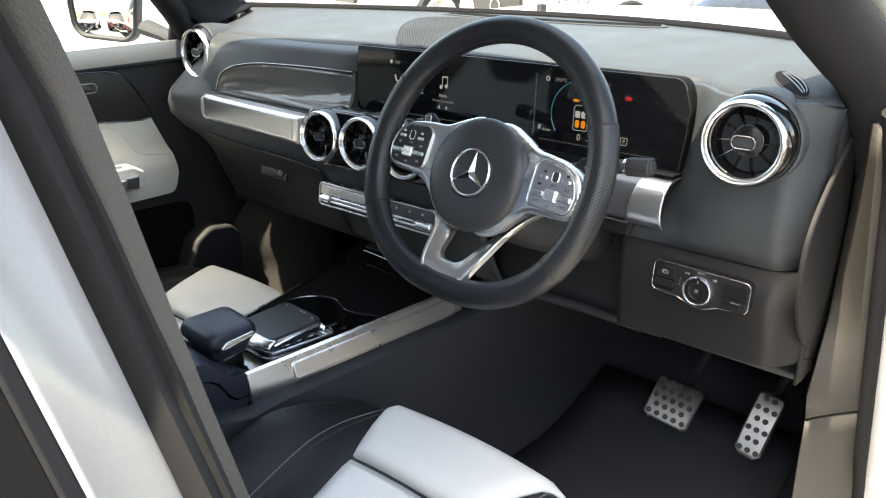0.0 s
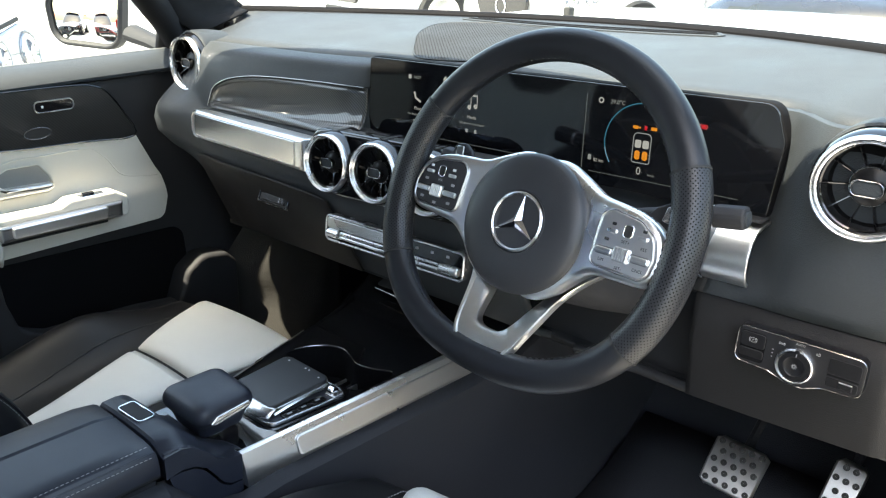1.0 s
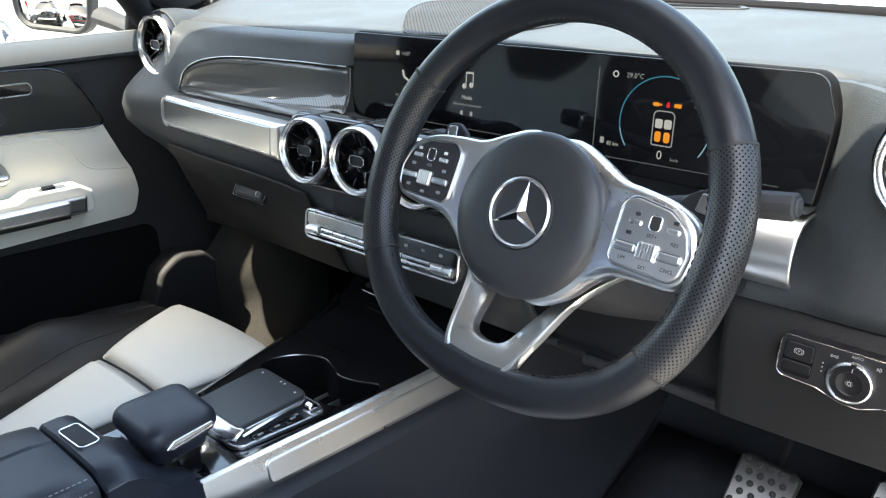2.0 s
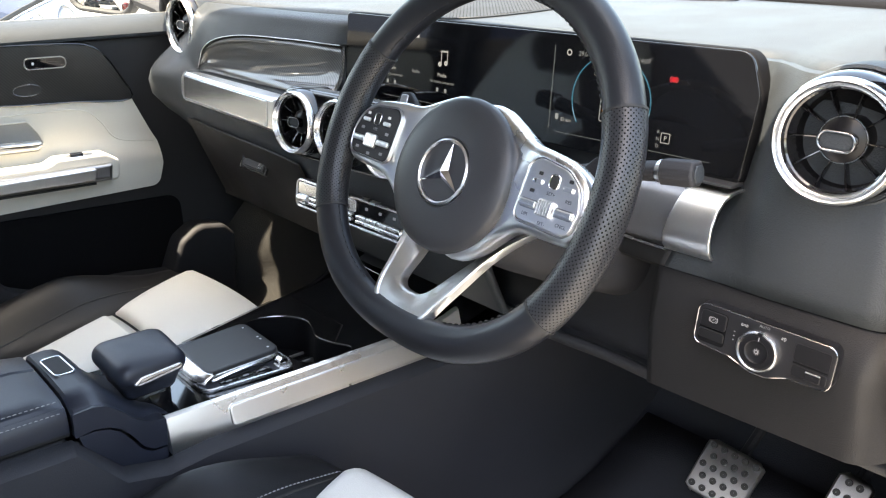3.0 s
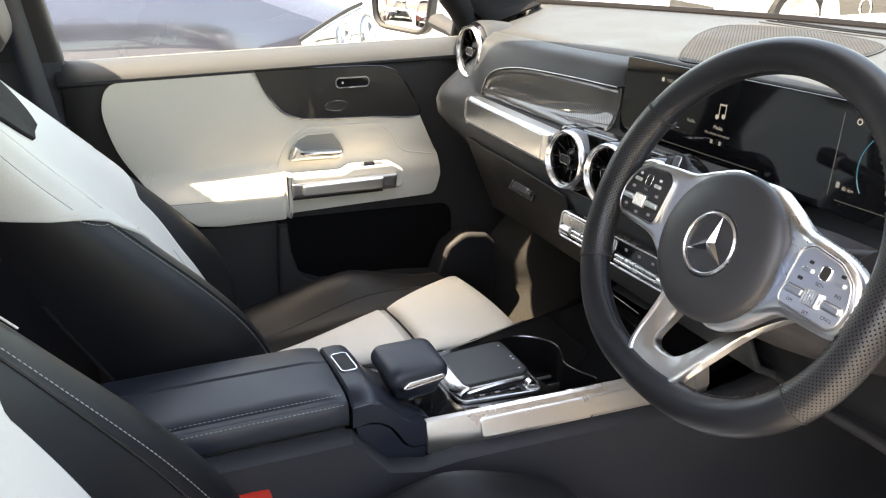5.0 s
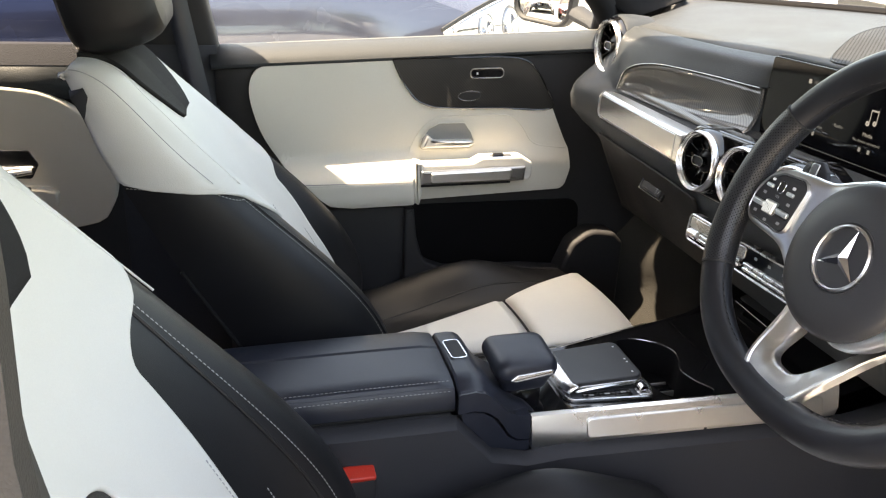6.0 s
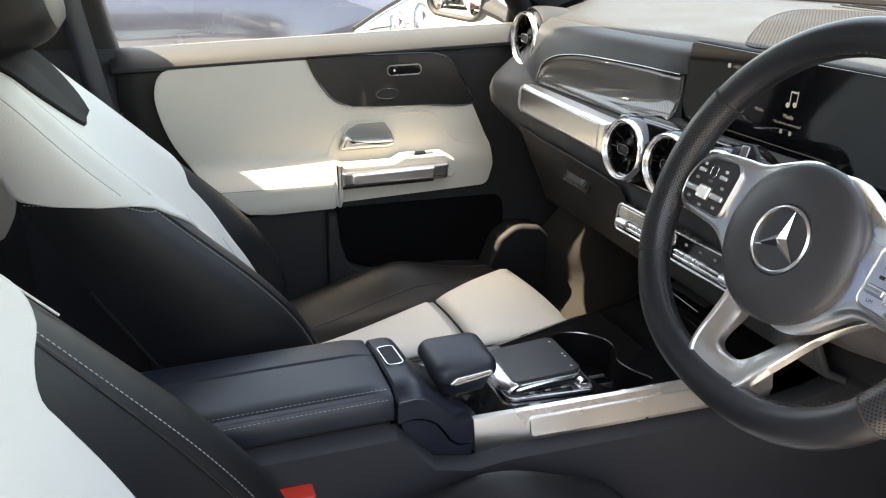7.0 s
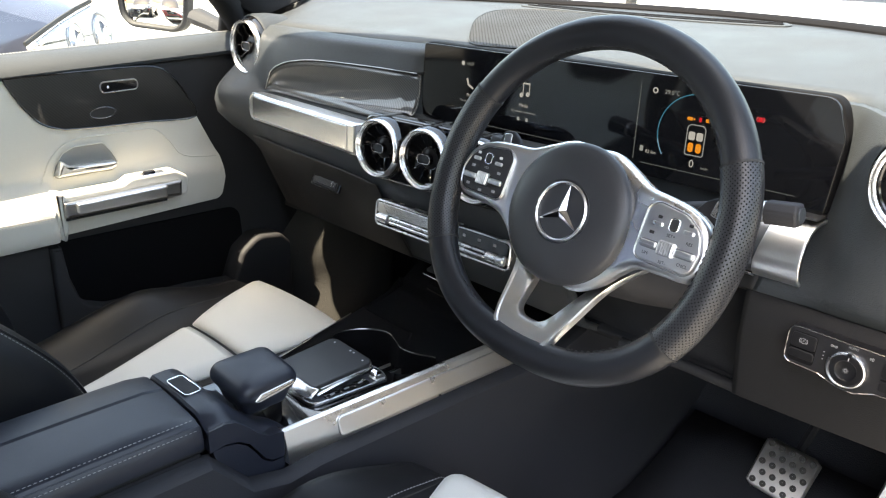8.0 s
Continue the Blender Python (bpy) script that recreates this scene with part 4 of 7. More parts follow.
for k, ch in enumerate("RND"):
    writing("gear_text", ch, on_screen(0.4425, 0.0335 - 0.0075 * k), 0.0055, D_GLOW, disp, "CENTER")


# ---- steering wheel ----
TAU = radians(21)
WM = axes((0.372, 0, 1.02), (1, 0, 0), (0, math.sin(TAU), math.cos(TAU))) @ Matrix.Rotation(radians(-4), 4, "Z")
wheel = thing("steering_wheel", label="black leather flat-bottomed steering wheel with silver spokes", category="steering wheel", m=WM)


def rim_point(a):
    """The middle of the rim at the angle a from the right, in the wheel's plane."""
    c, s = math.cos(a), math.sin(a)
    if s >= 0:
        return Vector((0.177 * c, 0.016 + 0.176 * s, -0.012))
    return Vector((0.177 * math.copysign(abs(c) ** 0.84, c), 0.016 - 0.167 * abs(s) ** 0.90, -0.012))


def rim_piece(a0, a1, n, r, uv=False):
    pts = [rim_point(radians(a)) for a in span(a0, a1, n)]
    bm = tube(pts, r, 20, up=(0, 0, 1), flat=0.92)
    if uv:
        lay = bm.loops.layers.uv.new("uv")
        bm.verts.index_update()
        for f in bm.faces:
            ks = [(lp.vert.index // 20, lp.vert.index % 20) for lp in f.loops]
            wrap = max(k[1] for k in ks) - min(k[1] for k in ks) > 10
            for lp, (i, k) in zip(f.loops, ks):
                lp[lay].uv = (i * 0.0052, (k + (20 if wrap and k < 10 else 0)) * 0.0054)
    return bm


part("rim_top", rim_piece(27, 153, 46, 0.0178), RIM_LEATHER, wheel)
part("rim_bottom", rim_piece(213, 327, 46, 0.0178), RIM_LEATHER, wheel)
part("rim_grip", rim_piece(-33, 27, 34, 0.0186, True), PERF, wheel, "perforated leather grip")
part("rim_grip", rim_piece(153, 213, 34, 0.0186, True), PERF, wheel, "perforated leather grip")
for a in (27, 153, 213, 327):
    p, q = rim_point(radians(a - 0.4)), rim_point(radians(a + 0.4))
    part("rim_seam", tube([p, q], 0.0192, 20, flat=0.92), RUBBER, wheel)
# hub cover
hubc = Matrix.Translation((0.0, 0.0, 0))
part("hub_cover", lathe([(0.0745, -0.034), (0.0755, -0.014), (0.0742, -0.009), (0.070, -0.0055), (0.060, -0.002), (0.045, -0.0002), (0.034, 0.0), (0.0325, -0.002), (0.0005, -0.0025)], hubc, 64), WHEEL_LEATHER, wheel, "charcoal airbag cover")
part("emblem_ring", lathe([(0.0285, -0.003), (0.0285, 0.001), (0.0298, 0.0022), (0.0318, 0.001), (0.0318, -0.003)], hubc, 56), BRIGHT, wheel, "bright chrome ring")
part("emblem_plate", lathe([(0.029, -0.0015), (0.0005, -0.0015)], hubc, 40), WHEEL_LEATHER, wheel)
tip, arm = 0.0285, 0.0062
for k in range(3):
    a = math.pi / 2 + 2 * math.pi / 3 * k
    st = bmesh.new()
    c = st.verts.new((0, 0, 0.004))
    v = [st.verts.new((q * math.cos(a + w), q * math.sin(a + w), -0.0008)) for q, w in ((arm, -math.pi / 3), (tip, 0), (arm, math.pi / 3))]
    st.faces.new((c, v[0], v[1])), st.faces.new((c, v[1], v[2]))
    part("emblem_arm", st, CHROME, wheel, "bright chrome arm", smooth=False)


def mirror2(pts, s):
    return [(s * x, y) for x, y in pts] if s > 0 else [(-x, y) for x, y in reversed(pts)]


for s in (1, -1):
    # silver frame that hugs the hub and carries the switch panel
    fo = [(p.x, p.y) for p in smooth_path([(p[0], p[1], 0) for p in mirror2([(0.0, 0.070), (0.024, 0.0755), (0.050, 0.066), (0.076, 0.054), (0.100, 0.051), (0.128, 0.047), (0.150, 0.036), (0.161, 0.018), (0.162, 0.000), (0.157, -0.015), (0.145, -0.022), (0.120, -0.0235), (0.094, -0.026), (0.077, -0.038), (0.056, -0.060), (0.028, -0.074), (0.01, -0.06), (0.03, 0.0), (0.0, 0.05)], s)], 4, closed=True)]
    sp = part("spoke_frame", plate(fo, Matrix.Translation((0, 0, -0.032)), 0.017, 0.008, shape=lambda x, y: 0.006 * sstep(0.07, 0.10, abs(x))), SILVER, wheel, "satin silver spoke")
    po = rounded(mirror2([(0.090, -0.014), (0.089, 0.034), (0.097, 0.0425), (0.130, 0.0385), (0.148, 0.027), (0.1545, 0.008), (0.152, -0.009), (0.145, -0.0145)], s), [0.008, 0.010, 0.014, 0.018, 0.018, 0.014, 0.010, 0.008], 7)
    tilt = Matrix.Translation((0, 0, -0.0115))
    pod = part("button_panel", plate(po, tilt, 0.004, 0.0015), DARK if s < 0 else BRUSHED, wheel, "dark switch panel" if s < 0 else "silver switch panel")
    part("panel_rim", ring_plate(offset([Vector(p) for p in po], -0.0020), offset([Vector(p) for p in po], -0.0002), tilt, 0.0042 if s < 0 else 0.0036, 0.0008), GUNMETAL, pod, "thin satin rim")
    f = tilt @ Matrix.Translation((s * 0.1215, 0.0025, 0.004)) @ Matrix.Rotation(radians(2), 4, "Z")
    part("button_slot", box(f, 0.058, 0.0086, 0.0006, 0.003, 0.0003), GUNMETAL if s > 0 else RUBBER, pod)
    part("rocker", box(f @ Matrix.Translation((-0.0195, 0, 0)), 0.019, 0.0062, 0.0034, 0.002, 0.0015), SILVER, pod)
    part("rocker", box(f @ Matrix.Translation((0.0195, 0, 0)), 0.019, 0.0062, 0.0034, 0.002, 0.0015), SILVER, pod)
    rl = plate(rounded([(-0.0085, -0.0072), (0.0085, -0.0072), (0.0085, 0.0072), (-0.0085, 0.0072)], 0.0022), f, 0.0042, 0.002)
    for k in range(6):
        tube([f @ Vector((-0.0065 + k * 0.0026, -0.006, 0.0042)), f @ Vector((-0.0065 + k * 0.0026, 0.006, 0.0042))], 0.0006, 6, bm=rl)
    part("roller", rl, SILVER, pod, "ribbed silver roller")
    tb = rounded([(-0.0042, -0.0056), (0.0042, -0.0056), (0.0042, 0.0056), (-0.0042, 0.0056)], 0.0025)
    part("touch_button", plate(tb, f @ Matrix.Translation((0, 0.0235, 0)), 0.0009, 0.0003), RUBBER, pod)
    part("touch_rim", ring_plate(offset([Vector(p) for p in tb], -0.0009), tb, f @ Matrix.Translation((0, 0.0235, 0)), 0.0012, 0.0003), CHROME, pod)
    for dx in (-0.0165, 0.0165):
        part("button", box(f @ Matrix.Translation((dx, 0.0205, 0)), 0.0105, 0.0042, 0.0024, 0.0015, 0.001), SILVER, pod)
        part("icon", box(f @ Matrix.Translation((dx, 0.0275, 0)), 0.0045, 0.003, 0.0003, 0.0008, 0.0001), WHITE_MARK if s < 0 else DARK, pod)
    marks = ((-0.020, 0.0115), (0.0, 0.0125), (0.020, 0.0105), (-0.020, -0.0095), (0.0, -0.0135), (0.020, -0.0105))
    for (dx, dy), word in zip(marks, ("", "VER", "", "", "", "") if s < 0 else ("", "SET+", "RES", "LIM", "SET-", "CNCL")):
        if word:
            writing("lettering", word, f @ Matrix.Translation((dx, dy - 0.001, 0.0002)), 0.0042, THREAD if s < 0 else DARK, pod, "CENTER")
        else:
            part("icon", box(f @ Matrix.Translation((dx, dy, 0)), 0.005, 0.003, 0.0003, 0.0006, 0.0001), THREAD if s < 0 else DARK, pod)
    pd = rounded(mirror2([(0.096, 0.020), (0.122, 0.058), (0.134, 0.0655), (0.147, 0.063), (0.152, 0.046), (0.148, 0.020), (0.11, 0.0)], s), 0.006)
    pad = part("shift_paddle", plate(pd, Matrix.Translation((0, 0, -0.052)), 0.006, 0.002), DARK, wheel, "dark shift paddle")
    part("paddle_mark", box(Matrix.Translation((s * 0.138, 0.053, -0.046)) @ Matrix.Rotation(radians(-8 * s), 4, "Z"), 0.011, 0.016, 0.0014, 0.002, 0.0006), BRIGHT, pad, "bright shift mark")
# lower spoke: two arms that run down into the rim as one U
half_o = [(0.096, -0.022, -0.043), (0.079, -0.038, -0.041), (0.066, -0.054, -0.038), (0.056, -0.072, -0.033), (0.049, -0.096, -0.022), (0.043, -0.118, -0.011), (0.0375, -0.134, -0.006), (0.027, -0.145, -0.004), (0.010, -0.150, -0.003)]
half_i = [(0.080, -0.024, -0.060), (0.062, -0.036, -0.058), (0.046, -0.052, -0.054), (0.034, -0.070, -0.047), (0.027, -0.088, -0.034), (0.0225, -0.104, -0.021), (0.018, -0.113, -0.014), (0.011, -0.1175, -0.011), (0.004, -0.1185, -0.010)]
outer = [(-x, y, z) for x, y, z in half_o] + half_o[::-1]
inner = [(-x, y, z) for x, y, z in half_i] + half_i[::-1]
outer, inner = smooth_path(outer, 3), smooth_path(inner, 3)
rows = []
for o, i in zip(outer, inner):
    up = Vector((0, 0, 1))
    rows.append([o + up * -0.010, o + up * 0.001, o.lerp(i, 0.06) + up * 0.0035, o.lerp(i, 0.16) + up * 0.0035, o.lerp(i, 0.20) + up * 0.0015, o.lerp(i, 0.55) + up * 0.002, o.lerp(i, 0.94) + up * 0.0005, i + up * -0.002, i + up * -0.010])
part("lower_spoke", sheet(rows), SILVER, wheel, "satin silver U-shaped lower spoke")
# stitching round the inside of the rim
inn = []
for a in span(30, 150, 50):
    p = rim_point(radians(a))
    inn.append(p + (Vector((0, 0.016, -0.012)) - p).normalized() * 0.0168 + Vector((0, 0, 0.006)))
stitches("rim_stitching", inn, RUBBER, wheel, 0.004, 0.003, 0.0008, up=(0, 0, 1))
for a0, a1 in ((154, 212), (214, 252), (-32, 26), (-72, -34)):
    inn = []
    for a in span(a0, a1, 24):
        p = rim_point(radians(a))
        inn.append(p + (Vector((0, 0.016, -0.012)) - p).normalized() * 0.0178 + Vector((0, 0, 0.005)))
    stitches("rim_stitching", inn, RUBBER, wheel, 0.004, 0.003, 0.0008, up=(0, 0, 1))
part("hub_back", lathe([(0.072, -0.028), (0.068, -0.05), (0.055, -0.075), (0.001, -0.076)], hubc, 40), DARK, wheel)

# steering column with its two stalks
col = thing("steering_column", (0.37, 0.15, 0.9), "dark plastic steering column cover with two stalks", "steering column")
cm = WM @ Matrix.Rotation(radians(4), 4, "Z")
rows = []
for d, w, h in ((-0.06, 0.052, 0.052), (-0.075, 0.064, 0.062), (-0.16, 0.07, 0.068), (-0.30, 0.07, 0.066)):
    rows.append([cm @ Vector((w * math.copysign(abs(math.cos(a)) ** 0.6, math.cos(a)), -0.012 + h * math.copysign(abs(math.sin(a)) ** 0.6, math.sin(a)), d)) for a in span(0, 2 * math.pi, 29)[:-1]])
part("column_cover", sheet(rows, loop=True), DARK, col, mods=[("SUBSURF", 1)])


def stalk(s, label):
    pts = smooth_path([cm @ Vector(p) for p in ((s * 0.06, 0.035, -0.10), (s * 0.11, 0.047, -0.10), (s * 0.16, 0.056, -0.098), (s * 0.195, 0.060, -0.096))], 5)
    rad = [0.008 + 0.0035 * min(1, i / 9) for i in range(len(pts))]
    st = part("stalk", tube(pts, rad, 14, flat=0.8), DARK, col, label)
    e = pts[-1]
    d = (pts[-1] - pts[-2]).normalized()
    side = Vector((0, 0, 1)).cross(d).normalized()
    em = axes(e - d * 0.030, side, Vector((0, 0, 1)) - d * d.z)
    ho = rounded([(-0.0135, -0.006), (-0.0085, -0.0145), (0.0085, -0.0145), (0.0135, -0.006), (0.0135, 0.006), (0.0085, 0.0145), (-0.0085, 0.0145), (-0.0135, 0.006)], 0.003)
    ho = [(p[0] * 0.8, p[1] * 0.76) for p in ho]
    end = part("stalk_end", plate(ho, em, 0.032, 0.003), DARK, st)
    part("end_button", plate([(p[0] * 0.66, p[1] * 0.66) for p in ho], em @ Matrix.Translation((0, 0, 0.032)), 0.002, 0.001), DASH, end, "grey end button")
    part("stalk_ring", tube([e - d * 0.034, e - d * 0.030], 0.0122, 16, flat=0.85), SILVER, st)


stalk(1, "dark gear selector stalk")
stalk(-1, "dark indicator stalk")


# ---- centre console ----
cons = thing("centre_console", (0, 0.1, 0.4), "dark centre console with glossy black top and silver rails", "centre console")
def half(y):
    """Right and left edge of the console top at y."""
    k = (y + 0.18) / 0.42
    return 0.078 + 0.047 * k, -0.106 - 0.30 * max(y, -0.06)


def rise(y):
    """How the driver's rail climbs towards the dashboard."""
    return 0.0625 * max(0, min(y, 0.30) + 0.166)


# sides down to the floor
for s in (0, 1):
    rows = []
    for y in span(-0.62, 0.92, 32):
        e = half(min(max(y, -0.18), 0.3))[s]
        o = 1 if s == 0 else -1
        z0 = 0.645 + (0.04 * min(1.5, max(0, (y - 0.22) / 0.2)) ** 2 + 0.052 * sstep(-0.20, -0.268, y) - 0.022 * math.exp(-((y + 0.205) / 0.03) ** 2) + rise(y) - 0.004 * sstep(-0.20, -0.16, y) if s == 0 else -0.03 * sstep(0.1, 0.3, y))
        e -= o * 0.008 * sstep(-0.17, -0.26, y) if s == 0 else 0
        rows.append([(e + o * 0.012, y, z0), (e + o * 0.026, y, z0 - 0.012), (e + o * 0.03, y, z0 - 0.05), (e + o * 0.045, y, 0.50), (e + o * 0.06, y, 0.36), (e + o * 0.09, y, 0.30)])
    part("side_panel", sheet(rows), CONSOLE_SIDE, cons, "dark grained side panel", mods=[("SOLIDIFY", (0.01, 0))])
# glossy top with the cup holder let into it
cup = smooth_path([(-0.100, 0.052, 0), (-0.094, 0.085, 0), (-0.072, 0.112, 0), (-0.045, 0.122, 0), (-0.015, 0.112, 0), (0.010, 0.102, 0), (0.040, 0.108, 0), (0.068, 0.121, 0), (0.076, 0.100, 0), (0.066, 0.046, 0), (0.0, 0.036, 0), (-0.075, 0.038, 0)], 4, closed=True)
bm = bmesh.new()
rim = [(half(y)[0] - 0.0045, y) for y in span(-0.215, 0.20, 16)] + [(half(y)[1], y) for y in span(0.20, -0.215, 16)]
fill = []
for loop in (rim, [(p.x, p.y) for p in cup]):
    vs = [bm.verts.new((x, y, 0.684)) for x, y in loop]
    fill += [bm.edges.new((vs[i - 1], vs[i])) for i in range(len(vs))]
bmesh.ops.triangle_fill(bm, use_beauty=True, edges=fill)
bm.normal_update()
for q in bm.faces:
    if q.normal.z < 0:
        q.normal_flip()
part("glossy_top", bm, PIANO, cons, "glossy black top", smooth=False)
rows = []
for y in span(0.192, 0.44, 13):
    r, l = half(y)
    up = 0.10 * max(0, (y - 0.20) / 0.24) ** 2 - 0.0005
    rows.append([(l - 0.003, y, 0.674 + up)] + [(l + (r - l) * k, y, 0.684 + up) for k in (0, 0.15, 0.4, 0.6, 0.85, 1)])
part("glossy_front", sheet(rows), PIANO, cons, "glossy black front slope")
well = [[(p.x * (1 - 0.06 * k), 0.08 + (p.y - 0.08) * (1 - 0.10 * k), 0.684 - 0.052 * k) for p in cup] for k in (0.01, 0.06, 0.5, 1)]
bm = sheet(well, loop=True)
bm.verts.ensure_lookup_table()
bm.faces.new(bm.verts[-len(cup):])
cupw = part("cup_holder", bm, POCKET, cons, "black cup holder well")
for k in range(4):
    part("cup_rib", box(pose(0.012 + 0.008 * k, 0.062, 0.634), 0.003, 0.030, 0.036, 0.001, 0.001), GUNMETAL if k in (0, 3) else PIANO, cupw)
# rails: a silver bar with a raised pad each side
for s in (0, 1):
    o = 1 if s == 0 else -1
    rows = []
    for y in span(-0.1635, 0.27, 24):
        e = half(y)[s]
        zz = 0.03 * max(0, (y - 0.2) / 0.1) ** 2
        low = 0.646 if s else 0.640
        zz += 0 if s else rise(y)
        rows.append([(e - o * 0.006, y, 0.680), (e - o * 0.006, y, 0.684 + zz), (e - o * 0.001, y, 0.6865 + zz), (e + o * 0.004, y, 0.684 + zz), (e + o * 0.010, y, 0.667 + zz), (e + o * 0.015, y, low + 0.005 + zz), (e + o * 0.014, y, low + zz), (e + o * 0.004, y, low)])
    bm = sheet(rows, loop=True)
    bm.verts.ensure_lookup_table()
    bm.faces.new(bm.verts[:8])
    bm.faces.new(bm.verts[-8:])
    rail = part("rail", bm, (SILVER, PIANO)[s], cons, ("satin silver rail", "glossy black rail")[s])
    e0, e1 = half(-0.088)[s], half(0.262)[s]
    along = Vector((e1 - e0, 0.35, rise(0.262) - rise(-0.088)))
    face = Vector((-o * 0.0105, 0, 0.034))
    if s == 0:
        pmx = axes((e0 + 0.0127, -0.088, 0.6480 + rise(-0.088)), along, face)
        part("rail_pad", plate(rounded([(0, 0), (0.34, 0), (0.34, 0.028), (0, 0.028)], 0.006), pmx, 0.006, 0.0018), BRUSHED, rail, "raised brushed grip on the rail")
    else:
        part("rail_line", tube([(half(y)[1] - 0.001, y, 0.6872) for y in span(-0.06, 0.12, 10)], 0.0008, 6), GUNMETAL, rail, "thin bright line on the rail")
# cup holder recess and storage at the front, with bright edges
part("bright_edge", tube([(p.x, p.y, 0.6855) for p in cup[2:29]], 0.0014, 6), SATIN_DARK, cons, "thin silver line round the cup holders")
part("bright_edge", tube([(-0.145, 0.29, 0.715), (-0.05, 0.285, 0.713)], 0.0010, 6), SATIN_DARK, cons)
part("slot", box(axes((-0.10, 0.312, 0.722), (1, 0, 0), (0, 1, 0.35)), 0.10, 0.028, 0.002, 0.006, 0.001), RUBBER, cons)

# controller: touch pad on a silver cradle, keys beside it
ctrl = thing("touch_controller", (0.015, -0.04, 0.685), "dark touch pad in a silver cradle on the console", "controller")
# Dark gloss; the blue-grey base holds the sky it would mirror.
SKY_GLOSS = material("sky_tinted_dark_gloss", (0.055, 0.060, 0.070), 0.18, spec=0.6, vary=0.05)
cradle_o = [Vector(p) for p in rounded([(-0.070, -0.104), (0.062, -0.104), (0.072, 0.022), (0.050, 0.030), (-0.078, 0.030)], [0.010, 0.016, 0.010, 0.010, 0.012])]
part("cradle", plate(cradle_o, pose(0, 0, 0.6845), 0.0035, 0.0015), SKY_GLOSS, ctrl, "dark glossy cradle")
part("cradle_rim", ring_plate(cradle_o, offset(cradle_o, 0.0030), pose(0, 0, 0.6845), 0.0052, 0.0012), BRIGHT, ctrl, "polished silver rim")
pm = axes((0, 0, 0.7005), (1, 0, -0.03), (0, 1, 0.03))
pad_o = [Vector(p) for p in rounded([(-0.048, -0.086), (0.043, -0.088), (0.043, 0.020), (-0.056, 0.020)], [0.006, 0.006, 0.013, 0.013])]
part("pad_base", plate(offset(pad_o, 0.004), pose(0, 0, 0.688), 0.013, 0.002), POCKET, ctrl)
part("pad_tray", plate(offset(pad_o, -0.0016), pm @ Matrix.Translation((0, 0, -0.003)), 0.0035, 0.0012), BRIGHT, ctrl, "polished silver tray")
part("touch_pad", plate(pad_o, pm, 0.0062, 0.0022), PAD_BLACK, ctrl, "matt dark touch surface")
# concave silver lip behind the pad, running out to a point beside the keys
rows = []
for k in span(0, 1, 14):
    x = -0.054 + 0.104 * k
    yb = -0.090 + 0.006 * sstep(0.85, 1.0, k)
    rows.append([(x, yb + 0.004, 0.703 - 0.0035 * k), (x, yb, 0.7025 - 0.0035 * k), (x, yb - 0.006, 0.697 - 0.0015 * k), (x, yb - 0.011, 0.692), (x, yb - 0.013 + 0.004 * sstep(0.7, 1.0, k), 0.6885)])
part("palm_lip", sheet(rows), BRIGHT, ctrl, "concave polished lip", mods=[("SOLIDIFY", (0.002, 1))])
rows = [[(0.0465 - 0.002 * k, -0.086 + 0.092 * k, 0.6985 - 0.0055 * (1 - k) ** 2), (0.0495 - 0.004 * k, -0.085 + 0.092 * k, 0.6965 - 0.005 * (1 - k) ** 2), (0.0465 - 0.002 * k, -0.086 + 0.092 * k, 0.6935 - 0.003 * (1 - k))] for k in span(0, 1, 10)]
part("side_fin", sheet(rows), BRIGHT, ctrl, "slim silver fin")
for k in range(3):
    part("key", box(pose(0.0565, -0.066 + 0.0245 * k, 0.688), 0.0145, 0.0235, 0.0022, 0.002, 0.0008), PIANO, ctrl, "glossy dark key")
    part("key_mark", box(pose(0.0565, -0.066 + 0.0245 * k, 0.6903), 0.0035, 0.008, 0.0002, 0.0008, 0.0001), THREAD, ctrl)
part("key_tray", box(pose(0.0575, 0.0135, 0.6875), 0.019, 0.022, 0.003, 0.004, 0.001), BRIGHT, ctrl)
part("thumb_roller", tube([(0.0515, 0.0115, 0.6935), (0.0525, 0.0115, 0.6935), (0.0615, 0.0115, 0.6935), (0.0625, 0.0115, 0.6935)], [0.006, 0.0072, 0.0072, 0.006], 16), CHROME, ctrl, "chrome thumb roller")
part("thumb_roller", tube([(-0.066, 0.012, 0.6935), (-0.065, 0.012, 0.6935), (-0.0585, 0.012, 0.6935), (-0.0575, 0.012, 0.6935)], [0.006, 0.0072, 0.0072, 0.006], 16), CHROME, ctrl, "chrome thumb roller")
for dx, dy in ((0.030, 0.008), (0.004, 0.012), (-0.004, 0.012), (-0.040, 0.010)):
    part("pad_mark", box(pm @ Matrix.Translation((dx, dy, 0.0061)), 0.003, 0.003, 0.0003, 0.0008, 0.0001), WHITE_MARK, ctrl)

# hand rest in front of the armrest
rest = thing("hand_rest", (0.0, -0.155, 0.685), "black leather hand rest with a silver insert", "hand rest")
hm = axes((0.009, -0.159, 0.724), (1, 0.02, -0.07), (0, 1, 0.03))
rows = []
